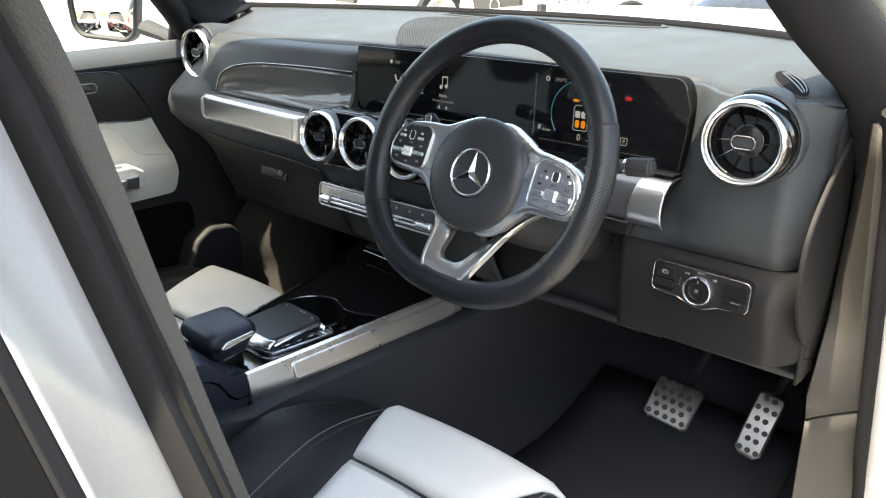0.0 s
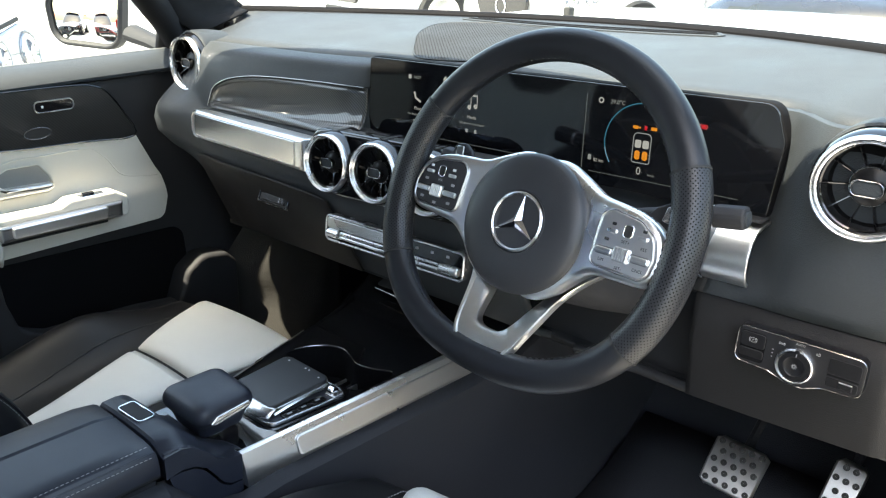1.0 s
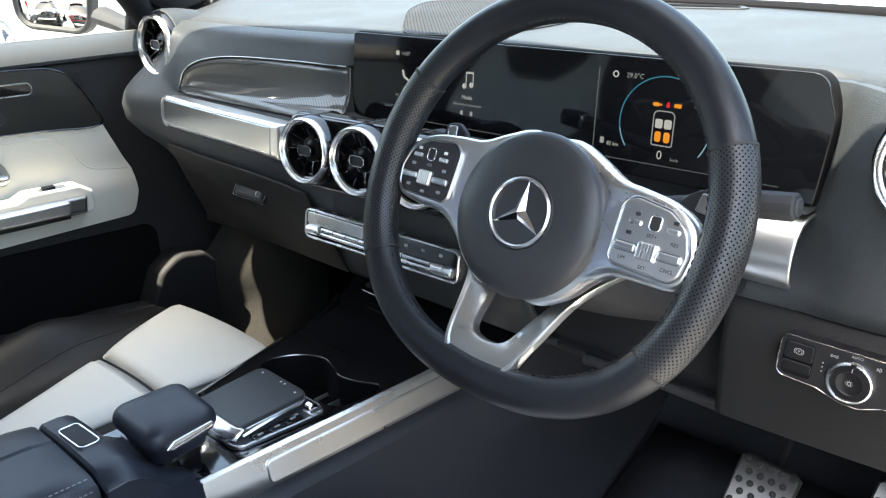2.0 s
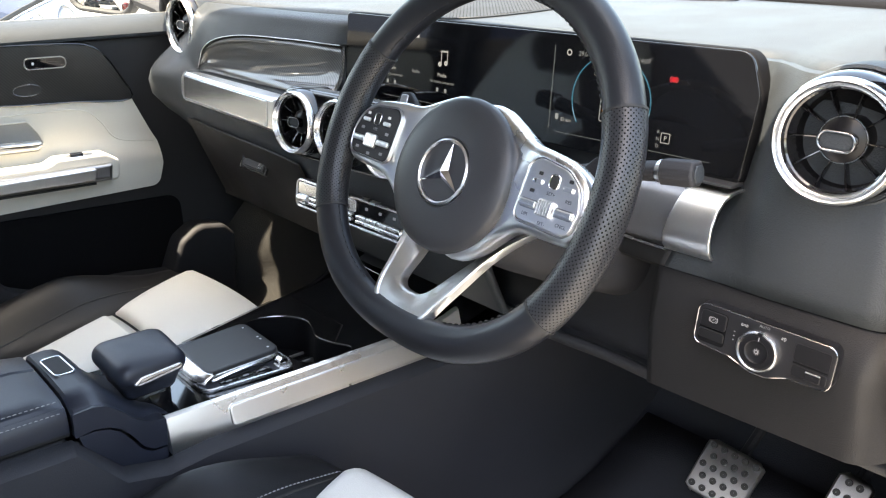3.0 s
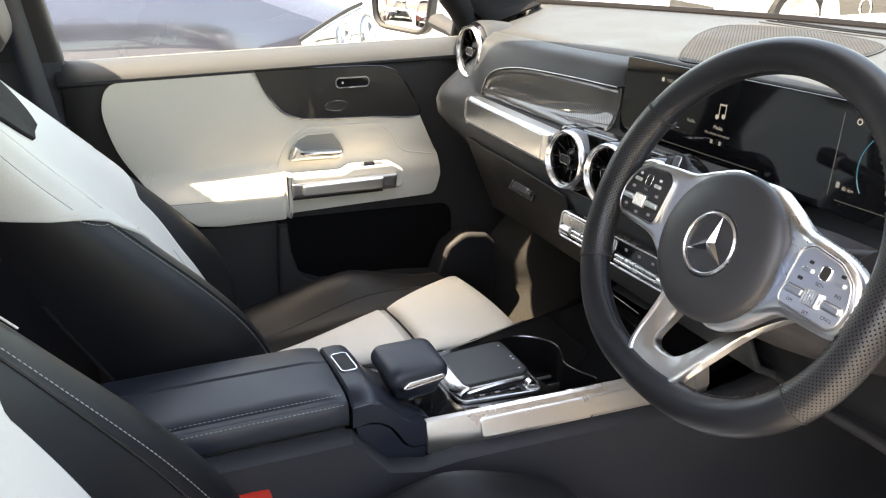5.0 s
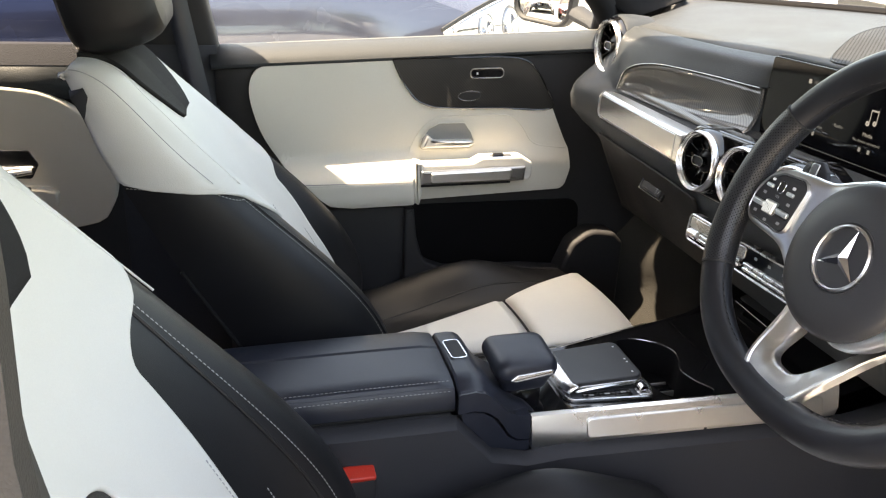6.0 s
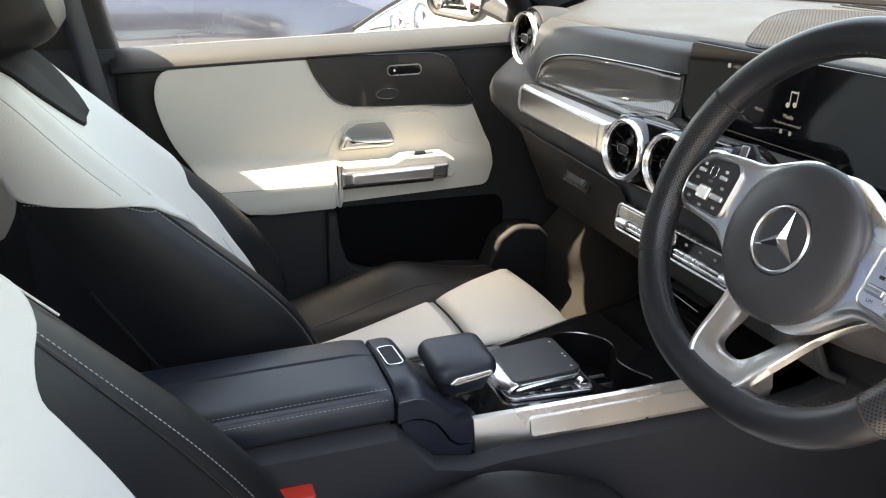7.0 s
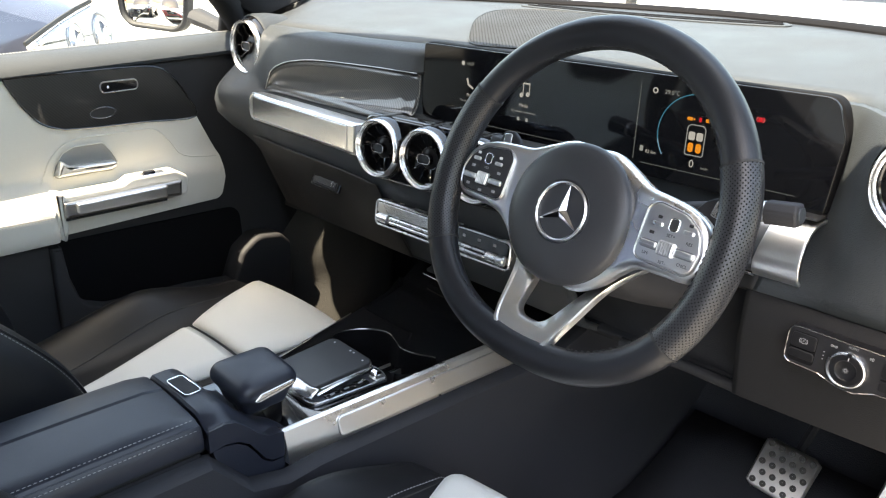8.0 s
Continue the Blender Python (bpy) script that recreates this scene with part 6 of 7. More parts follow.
dd = thing("driver_door", (0.93, 0.45, 0.36), "open driver's door of the car", "car door")
ddm = axes((0.93, 0.45, 0), (0.88, -0.47, 0), (0, 0, 1))
part("door_shell", plate(rounded([(0.02, 0.34), (1.05, 0.34), (1.08, 1.06), (0.02, 1.06)], 0.05), ddm, 0.10, 0.02), PAINT, dd, "white painted door shell")
part("door_lining", plate(rounded([(0.06, 0.38), (1.0, 0.38), (1.03, 1.04), (0.06, 1.04)], 0.05), ddm @ Matrix.Translation((0, 0, 0.10)), 0.05, 0.015), DARK, dd, "dark door lining")
part("door_frame", tube([ddm @ Vector(p) for p in ((0.05, 1.05, 0.05), (0.30, 1.25, 0.03), (0.60, 1.42, 0.0), (0.98, 1.46, 0.0), (1.06, 1.05, 0.05))], 0.022, 8), DARK, dd)

# ---- pedals ----
def pedal(name, m, w, h, nx, ny, label):
    p = thing(name, label=label, category="pedal", group="pedals", m=m)
    o = rounded([(-w / 2, -h / 2), (w / 2, -h / 2), (w / 2 * 1.05, h / 2), (-w / 2 * 1.05, h / 2)], 0.012)
    def bend(x, y):
        return -1.9 * max(0, y + h * 0.1) ** 2 - 1.2 * min(0, y + h * 0.1) ** 2
    rows = []
    for k in span(0, 1, 15):
        y = -h / 2 + h * k
        w2 = w / 2 * (1 + 0.05 * k) - 0.010 * (max(0, abs(2 * k - 1) - 0.82) / 0.18) ** 2.2
        rows.append([(-w2, y, -0.004 + bend(0, y)), (-w2, y, 0.005 + bend(0, y)), (-w2 + 0.003, y, 0.008 + bend(0, y))] + [(u * (w2 - 0.003), y, 0.008 + bend(0, y)) for u in (-0.4, 0.4)] + [(w2 - 0.003, y, 0.008 + bend(0, y)), (w2, y, 0.005 + bend(0, y)), (w2, y, -0.004 + bend(0, y))])
    part("plate", sheet(rows), PEDAL, p, "brushed steel face", mods=[("SOLIDIFY", (0.003, -1))])
    part("backing", plate(offset([Vector(q) for q in o], 0.004), Matrix.Translation((0, 0, -0.018)), 0.009, 0.002), RUBBER, p)
    stud = None
    for j in range(ny):
        for i in range(nx - (j % 2)):
            x = (i - (nx - 1 - (j % 2)) / 2) * w / (nx + 0.15)
            y = (j - (ny - 1) / 2) * h / (ny + 0.3)
            if stud is None:
                stud = part("stud", lathe([(0.0050, 0.0), (0.0050, 0.010), (0.0044, 0.0112), (0.0004, 0.0114)], seg=12), STUD, p)
                ob = stud
            else:
                ob = stud.copy()
                scene.collection.objects.link(ob)
            ob.matrix_basis = Matrix.Translation((x, y, bend(x, y)))
    part("arm", tube([(0, h * 0.2, -0.01), (0, h * 0.6, -0.04), (0, h * 1.6, -0.06)], 0.008, 8), DARK, p)


pedal("brake_pedal", axes((0.474, 0.492, 0.517), (1, 0.05, -0.12), (-0.05, 0.95, 1)), 0.084, 0.086, 5, 5, "brushed steel brake pedal with black rubber studs")
pedal("accelerator_pedal", axes((0.624, 0.520, 0.520), (1, 0.02, -0.15), (0.15, 0.52, 1)), 0.046, 0.122, 3, 6, "brushed steel accelerator pedal with black rubber studs")
mat = thing("floor_mat", (0.4, 0.4, 0.34), "dark textile floor mat under the pedals", "floor mat")
rows = [[(x, y, 0.338 + max(0.0, (y - 0.45) / 0.5) ** 1.6 * 0.2) for x in span(0.21, 0.66, 6)] for y in span(-0.15, 0.72, 12)]
part("mat", sheet(rows), CARPET, mat, mods=[("SOLIDIFY", (0.01, 0))])

# ---- headlamp switch panel ----
PANEL_MARK = material("grey_print", (0.30, 0.30, 0.30), 0.6, vary=0.0)
hp = thing("light_switch_panel", (0.62, 0.18, 0.85), "dark lamp switch panel with a rotary knob and silver frame", "switch panel")
lm = axes((0.621, 0.178, 0.8805), (1, 0.03, -0.03), (0, 0.02, 1))
SWITCH_PANEL = material("satin_switch_panel", (0.0125, 0.0125, 0.0145), 0.42, spec=0.30, vary=0.08)
SWITCH_DARK = material("dark_switch_plastic", (0.0070, 0.0070, 0.0085), 0.40, spec=0.28, vary=0.08)
lo = rounded([(-0.066, -0.020), (-0.028, -0.022), (-0.006, -0.0295), (0.010, -0.0295), (0.028, -0.022), (0.066, -0.020), (0.066, 0.023), (-0.066, 0.023)], [0.009, 0.008, 0.012, 0.012, 0.008, 0.009, 0.009, 0.009])


def at(x, z, lift=0.0023):
    return lm @ Matrix.Translation((x, z, lift))


def dash_mark(x, z, w, h, parent=None):
    part("icon", box(at(x, z), w, h, 0.0002, 0.0002, 0.0001), PANEL_MARK, parent or hp)


def lamp_mark(x, z, r, side):
    """A little lamp sign: half a lens and three beams."""
    arc = [at(x, z) @ Vector((side * r * 0.9 * math.cos(a), r * math.sin(a), 0)) for a in span(-math.pi / 2, math.pi / 2, 9)]
    part("icon", tube(arc + [at(x, z) @ Vector((0, 0, 0))], 0.00028, 5, closed=True), PANEL_MARK, hp)
    for k in (-1, 0, 1):
        dash_mark(x - side * r * 0.95, z + k * r * 0.55, r * 1.0, 0.00045)


part("panel", plate(lo, lm @ Matrix.Translation((0, 0, -0.012)), 0.014, 0.002), SWITCH_PANEL, hp)
part("panel_frame", ring_plate(lo, offset([Vector(p) for p in lo], 0.0013), lm @ Matrix.Translation((0, 0, -0.002)), 0.0046, 0.0006), SATIN_DARK, hp, "thin silver frame")
km = lm @ Matrix.Translation((-0.001, -0.0045, 0.002))
part("knob_ring", lathe([(0.0200, 0), (0.0200, 0.0050), (0.0190, 0.0066), (0.0176, 0.0070), (0.0166, 0.0055)], km, 44), BRIGHT, hp, "bright knurled ring")
kn = part("knob", lathe([(0.0168, 0), (0.0168, 0.0056), (0.0160, 0.0066), (0.0112, 0.0068), (0.0106, 0.0058), (0.0100, 0.0054), (0.0004, 0.0056)], km, 40), SWITCH_DARK, hp, "dark rotary knob with a sunken centre")
part("knob_notch", box(km @ Matrix.Translation((0.0005, 0.0178, 0.0060)), 0.0050, 0.0034, 0.0018, 0.0008, 0.0004), SWITCH_DARK, kn, "dark notch in the ring")
part("pointer", box(km @ Matrix.Translation((0.0004, 0.0132, 0.0070)), 0.0008, 0.0038, 0.0004, 0.0003, 0.0001), PANEL_MARK, kn)
part("icon", lathe([(0.0012, 0), (0.0015, 0.0002), (0.0018, 0)], km @ Matrix.Translation((0, 0, 0.0058)), 14), PANEL_MARK, kn)
for k in range(8):
    a = k * math.pi / 4
    part("icon_ray", tube([km @ Vector((r * math.cos(a), r * math.sin(a), 0.0059)) for r in (0.0022, 0.0032)], 0.00022, 5), PANEL_MARK, kn)
part("brake_switch_surround", plate(rounded([(-0.0615, -0.0165), (-0.0345, -0.0165), (-0.0345, 0.0175), (-0.0615, 0.0175)], 0.004), at(0, 0, 0.0018), 0.0006, 0.0002), POCKET, hp)
part("brake_switch", box(at(-0.048, 0.0085), 0.0255, 0.0165, 0.0018, 0.003, 0.0008), SWITCH_DARK, hp, "parking brake rocker")
part("brake_switch", box(lm @ Matrix.Translation((-0.048, -0.0085, 0.0015)) @ pose(0, 0, 0, 18), 0.0255, 0.0150, 0.0020, 0.003, 0.0008), SWITCH_DARK, hp, "sunken pull tab")
part("icon", tube([at(-0.048, 0.0092, 0.0043) @ Vector((0.0028 * math.cos(a), 0.0028 * math.sin(a), 0)) for a in span(0, 2 * math.pi, 17)[:-1]], 0.00026, 5, closed=True), PANEL_MARK, hp)
for q in (0, math.pi):
    part("icon", tube([at(-0.048, 0.0092, 0.0043) @ Vector((0.0042 * math.cos(a + q), 0.0036 * math.sin(a + q), 0)) for a in span(-0.8, 0.8, 7)], 0.00030, 5), PANEL_MARK, hp)
writing("lettering", "P", at(-0.048, 0.0077, 0.0042), 0.0040, PANEL_MARK, hp, "CENTER")
part("fog_switch", box(at(0.046, 0.0075), 0.032, 0.017, 0.0008, 0.003, 0.0004), SWITCH_DARK, hp)
part("switch_gap", box(at(0.046, -0.0030), 0.031, 0.0012, 0.0004, 0.0004, 0.0002), POCKET, hp)
part("dimmer_switch", box(at(0.046, -0.0105, 0.0020), 0.031, 0.0105, 0.0010, 0.002, 0.0005), SWITCH_DARK, hp)
wheel_body = part("thumb_wheel", box(at(0.050, -0.0105, 0.0026), 0.0135, 0.0088, 0.0020, 0.001, 0.0008), SWITCH_DARK, hp, "dark dimmer wheel")
part("wheel_edge", box(at(0.050, -0.0070, 0.0046), 0.0128, 0.0012, 0.0004, 0.0003, 0.0002), SILVER, wheel_body, "bright upper edge")
writing("lettering", "AUTO", at(0.000, 0.0180), 0.0036, PANEL_MARK, hp, "CENTER")
lamp_mark(-0.0205, 0.0145, 0.0013, -1)
lamp_mark(-0.0165, 0.0145, 0.0013, 1)
lamp_mark(0.0190, 0.0145, 0.0017, 1)
lamp_mark(0.0470, 0.0080, 0.0018, 1)
for dz in (0.0050, 0.0008, -0.0034):
    dash_mark(-0.0265, dz, 0.0014, 0.0011)
dash_mark(0.0375, -0.0105, 0.0030, 0.0018)

# silver surround below the instrument screen
sv = thing("screen_surround", (0.52, 0.22, 0.94), "satin silver wraparound trim under the instrument screen", "trim bar")


def surround(x0, x1, back, cutback):
    """A rolled strip under the screen between two ends; cutback: how its free end swings back towards the foot."""
    rows = []
    for k in span(0, 1, 12):
        row = []
        for q, (y, z) in enumerate(((0.250, 1.004), (0.229, 1.003), (0.211, 0.998), (0.199, 0.987), (0.1925, 0.972), (0.1915, 0.956), (0.196, 0.943), (0.204, 0.935))):
            a = x0 - cutback * sstep(0.995, 0.94, z) if cutback else x0
            row.append((a + (x1 - a) * k, y + back * sstep(0, 2, q), z))
        rows.append(row)
    return sheet(rows)
part("cover", surround(0.502, 0.5475, 0.0, 0.008), SILVER, sv, mods=[("SOLIDIFY", (0.004, -1)), ("BEVEL", (0.001, 2))])
part("inner_cover", surround(0.43, 0.515, 0.007, 0.0), GREY_SATIN, sv, "grey satin inner face", mods=[("SOLIDIFY", (0.003, -1))])
part("lower_lip", tube([(0.43, 0.208, 0.936), (0.46, 0.205, 0.935), (0.497, 0.201, 0.936)], 0.0016, 8), BRIGHT, sv, "thin bright lower lip")
part("upper_ledge", plate(rounded([(0.44, 0.222), (0.546, 0.222), (0.546, 0.25), (0.44, 0.25)], 0.004), pose(0, 0, 1.0065), 0.003, 0.001), DARK, sv, "dark ledge under the screen")

# ---- climate panel ----
cl = thing("climate_panel", (0.03, 0.17, 0.86), "silver climate control bar with rocker keys", "control panel")
clm = axes((-0.125, 0.173, 0.866), (1, 0.02, 0.0), (0, 0.10, 1))
co = rounded([(0, -0.021), (0.290, -0.021), (0.290, 0.021), (0, 0.021)], 0.009)
part("panel", plate(co, clm, 0.012, 0.003), PIANO, cl, "glossy black face")
part("panel_frame", ring_plate(offset([Vector(p) for p in co], -0.001), offset([Vector(p) for p in co], 0.002), clm, 0.014, 0.001), BRIGHT, cl, "thin silver frame")
part("upper_strip", box(clm @ Matrix.Translation((0.076, 0.0085, 0.0122)), 0.142, 0.017, 0.0012, 0.003, 0.0005), BRIGHT, cl, "polished silver strip")
for k in range(4):
    part("icon", box(clm @ Matrix.Translation((0.17 + 0.03 * k, 0.010, 0.0124)), 0.006, 0.004, 0.0003, 0.001, 0.0001), THREAD, cl)
for a, b in ((0.036, 0.140), (0.150, 0.244)):
    for dz in (-0.0045, -0.0115):
        part("rocker", box(clm @ Matrix.Translation(((a + b) / 2, dz, 0.0122)), b - a, 0.0048, 0.004, 0.0018, 0.0015), BRIGHT, cl)
    for k in (1, 2, 3):
        part("rocker_gap", box(clm @ Matrix.Translation((a + (b - a) * k / 4, -0.0045, 0.0124)), 0.0012, 0.0052, 0.0042, 0.0003, 0.0002), RUBBER, cl)
for a, b in ((0.007, 0.033), (0.247, 0.283)):
    part("thumb_barrel", tube([clm @ Vector((q, -0.008, 0.0125)) for q in (a, a + 0.002, b - 0.002, b)], [0.0055, 0.0072, 0.0072, 0.0055], 16), BRIGHT, cl, "polished temperature rocker")

# ---- glovebox ----
gl = thing("glovebox", (-0.33, 0.22, 0.76), "dark glovebox lid with a flush latch", "glovebox")
rows = []
for x in span(-0.56, -0.135, 20):
    rows.append([(x, p[1] - 0.004, p[2]) for p in stations(P, [x])[0][9:12]])
part("lid", sheet(rows), SHADED_SKIN, gl, mods=[("SOLIDIFY", (0.004, -1)), ("BEVEL", (0.002, 2))])
gm = axes((-0.310, 0.199, 0.870), (1, -0.04, 0), (0, 0.45, 1))
part("latch_recess", plate(rounded([(-0.042, -0.012), (0.042, -0.012), (0.042, 0.011), (-0.030, 0.011), (-0.042, 0.006)], 0.003), gm, 0.003, 0.001), RUBBER, gl)
part("latch", plate(rounded([(-0.030, -0.009), (0.036, -0.009), (0.036, 0.003), (-0.026, 0.004)], 0.002), gm @ Matrix.Translation((0, 0, 0.003)), 0.004, 0.0015), DARK, gl)
part("latch_frame", ring_plate(rounded([(-0.045, -0.015), (0.045, -0.015), (0.045, 0.013), (-0.045, 0.013)], 0.003), rounded([(-0.042, -0.012), (0.042, -0.012), (0.042, 0.010), (-0.042, 0.010)], 0.003), gm, 0.005, 0.001), SATIN_DARK, gl, "thin dark metal edge")
part("lock", lathe([(0.006, 0.0), (0.006, 0.004), (0.0048, 0.005), (0.004, 0.003), (0.0004, 0.003)], gm @ Matrix.Translation((0.026, -0.001, 0.003)), 20), CHROME, gl, "small chrome lock barrel")

# ---- passenger door ----
door = thing("passenger_door", (-0.74, -0.15, 0.35), "closed passenger door with pale panel and dark top", "car door")
def belt(y):
    return 1.084 + 0.05 * y


def door_sheet(y0, y1, prof, n=18):
    return [[(x, y, belt(y) + d) for x, d in prof] for y in span(y0, y1, n)]


part("belt_pad", sheet(door_sheet(-0.572, 0.40, [(-0.80, -0.006), (-0.79, 0.0), (-0.765, 0.001), (-0.745, -0.003), (-0.729, -0.009), (-0.716, -0.017), (-0.708, -0.025), (-0.7045, -0.0305), (-0.706, -0.036), (-0.714, -0.040)])), DASH, door, "dark soft top edge in sun", mods=[("SOLIDIFY", (0.008, -1))])
part("door_body", sheet(door_sheet(-0.565, 0.40, [(-0.722, -0.030), (-0.724, -0.06), (-0.732, -0.12), (-0.735, -0.18), (-0.73, -0.25), (-0.725, -0.36), (-0.72, -0.5), (-0.72, -0.66), (-0.72, -0.76)])), DARK, door, "dark plastic door lining", mods=[("SOLIDIFY", (0.012, 0))])
stitches("stitching", [(-0.768, y, belt(y) + 0.0018) for y in span(-0.46, 0.33, 14)], PALE_THREAD, door)
stitches("stitching", [(-0.764, y, belt(y) + 0.0016) for y in span(-0.46, 0.33, 14)], PALE_THREAD, door)
DM = axes((-0.700, 0, 0), (0, 1, 0), (0, 0, 1))   # x forward, y up, z into the cabin


def door_bulge(y, z):
    """How far the pale panel stands into the cabin."""
    d = belt(y) - z
    b = 0.058 * sstep(0.222, 0.280, d) * (1 - 0.25 * sstep(0.31, 0.36, d)) * (1 - 0.72 * sstep(-0.172, -0.150, y))
    return b - 0.014


def door_panel(outline, mat, nm, lab, lift, thick=0.008, uv=False, n=1):
    """A panel cut to an outline in y, z that follows the door's bulge."""
    bm = bmesh.new()
    vs = [bm.verts.new((p[0], p[1], 0)) for p in outline]
    bm.faces.new(vs)
    bmesh.ops.triangulate(bm, faces=bm.faces[:])
    for _ in range(6):
        long = [e for e in bm.edges if e.calc_length() > 0.014]
        if not long:
            break
        bmesh.ops.subdivide_edges(bm, edges=long, cuts=1, use_grid_fill=False)
        bmesh.ops.triangulate(bm, faces=bm.faces[:])
    for v in bm.verts:
        y, z = v.co.x, v.co.y
        v.co = Vector((-0.700 + door_bulge(y, z) + lift, y, z))
    if uv:
        add_uv(bm, lambda c: (c.y, c.z))
    for f in bm.faces:
        if f.normal.x < 0:
            f.normal_flip()
    me = bpy.data.meshes.new(nm)
    bm.normal_update()
    bm.to_mesh(me)
    bm.free()
    return part(nm, me, mat, door, lab, mods=[("SOLIDIFY", (thick, -1)), ("BEVEL", (0.003, 3))])


left = [(p.x, p.y) for p in smooth_path([(-0.440, 1.033, 0), (-0.484, 1.018, 0), (-0.500, 0.988, 0), (-0.498, 0.944, 0), (-0.474, 0.875, 0), (-0.421, 0.802, 0), (-0.346, 0.742, 0)], 4)]
pale = left + [tuple(p) for p in rounded([(-0.30, 0.736), (-0.16, 0.738), (0.188, 0.753), (0.200, 0.80), (0.194, 0.846), (0.151, 0.935), (-0.117, 0.938), (-0.154, 0.952), (-0.179, 0.979), (-0.213, 1.040), (-0.40, 1.034)], [0, 0.01, 0.02, 0.03, 0.02, 0.004, 0.02, 0.03, 0.03, 0.004, 0], 8)]
door_panel([tuple(p) for p in pale], PALE_DOOR, "pale_panel", "pale grey leather door panel", 0.006)
carb = [(p.x, p.y) for p in smooth_path([(-0.211, 1.040, 0), (-0.197, 1.009, 0), (-0.179, 0.980, 0), (-0.154, 0.953, 0), (-0.117, 0.939, 0)], 5)]
carb += [(p.x, p.y) for p in smooth_path([(-0.06, 0.9365, 0), (0.04, 0.936, 0), (0.147, 0.935, 0), (0.132, 0.980, 0), (0.102, 1.024, 0), (0.076, 1.0405, 0), (0.031, 1.0455, 0), (-0.091, 1.0435, 0)], 4)]
bm = slab(carb, axes((-0.7145, 0, 0), (0, 1, 0), (0, 0, 1)), 0.008)
add_uv(bm, lambda c: (c.y, c.z))
part("carbon_panel", bm, SPEAKER_CARBON, door, "dark carbon-look inlay", smooth=False)
part("panel_piping", tube([(-0.7055, y, z) for y, z in carb], 0.0016, 6, closed=True), PIANO, door, "glossy black piping round the inlay")
wm = axes((-0.7058, -0.006, 1.012), (0, 1, 0.03), (0, 0, 1))
wo = rounded([(-0.036, -0.0095), (0.036, -0.0095), (0.036, 0.0095), (-0.036, 0.0095)], 0.008)
part("seat_switch", plate(wo, wm, 0.002, 0.001), PIANO, door)
part("switch_frame", ring_plate(offset([Vector(p) for p in wo], -0.0016), offset([Vector(p) for p in wo], 0.0004), wm, 0.0032, 0.0006), GUNMETAL, door, "thin satin frame")
# Thin dark oval with a grey edge, low on the inlay.
bm_ = axes((-0.7062, -0.042, 0.9635), (0, 1, 0.05), (0, 0, 1))
badge = oval(0, 0, 0.025, 0.0105, 0, 36)
part("oval_plate", plate([Vector(p) for p in badge], bm_, 0.0008, 0.0003), SATIN_BLACK, door, "faint dark oval")
part("oval_edge", tube([bm_ @ Vector((*p, 0.0008)) for p in badge], 0.0005, 6, closed=True), GREY_SATIN, door)
part("icon", box(wm @ Matrix.Translation((-0.022, 0, 0.002)), 0.004, 0.005, 0.0003, 0.001, 0.0001), WHITE_MARK, door)
# handle in its bowl
BOWL = material("satin_grey_bowl", (0.30, 0.295, 0.28), 0.42, vary=0.05)
LEVER = material("satin_lever", (0.66, 0.66, 0.65), 0.33, metal=0.45, vary=0.04)
ho = rounded([(-0.151, 0.847), (-0.145, 0.872), (-0.129, 0.894), (-0.107, 0.905), (-0.050, 0.906), (-0.034, 0.884), (-0.026, 0.866), (-0.035, 0.848)], [0.008, 0.01, 0.015, 0.015, 0.008, 0.01, 0.008, 0.008])
part("handle_bowl", plate([tuple(p) for p in ho], DM @ Matrix.Translation((0, 0, -0.0125)), 0.0065, 0.002), BOWL, door, "satin grey handle bowl")
part("bowl_rim", tube([(-0.7055, p[0], p[1]) for p in ho], 0.0013, 6, closed=True), PALE_DOOR, door)
hv = rounded([(-0.149, 0.852), (-0.136, 0.884), (-0.126, 0.876), (-0.120, 0.8705), (-0.034, 0.8695), (-0.030, 0.861), (-0.042, 0.8535), (-0.118, 0.8535)], [0.004, 0.006, 0.006, 0.006, 0.004, 0.004, 0.004, 0.004])
part("door_handle", plate([tuple(p) for p in hv], DM @ Matrix.Translation((0, 0, -0.006)), 0.016, 0.005), LEVER, door, "satin silver door handle")
part("handle_groove", tube([(-0.6895, -0.118, 0.8655), (-0.6892, -0.08, 0.8662), (-0.6895, -0.040, 0.8655)], 0.0010, 6), GUNMETAL, door)
# armrest crease line and pull bar
seam = [(-0.173, 0.84), (-0.149, 0.888), (-0.108, 0.916), (-0.03, 0.920), (0.048, 0.920), (0.082, 0.897), (0.111, 0.859), (0.158, 0.849), (0.187, 0.847)]
part("bowl_seam", tube([(-0.6945 + door_bulge(p.x, p.y), p.x, p.y) for p in smooth_path([(y, z, 0) for y, z in seam], 6)], 0.0017, 6), PALE_DOOR, door)
pb = axes((-0.668, -0.156, 0.802), (0, 1, 0.018), (0, 0, 1))
part("pull_plate", plate(rounded([(-0.006, -0.020), (0.250, -0.020), (0.252, 0.020), (0.225, 0.036), (0.135, 0.036), (0.115, 0.026), (-0.006, 0.026)], [0.004, 0.012, 0.012, 0.01, 0.01, 0.01, 0.004]), pb @ Matrix.Translation((0, 0, -0.020)), 0.034, 0.006), PALE_DOOR, door, "pale padded pull carrier")
# Silver bar in darker metal: the dark seat it mirrors is in the colour.
part("pull_bar", plate(rounded([(0.0, -0.017), (0.230, -0.017), (0.234, 0.016), (0.0, 0.014)], 0.004), pb @ Matrix.Translation((0, 0, 0.010)), 0.014, 0.005), GUNMETAL, door, "satin silver pull bar")
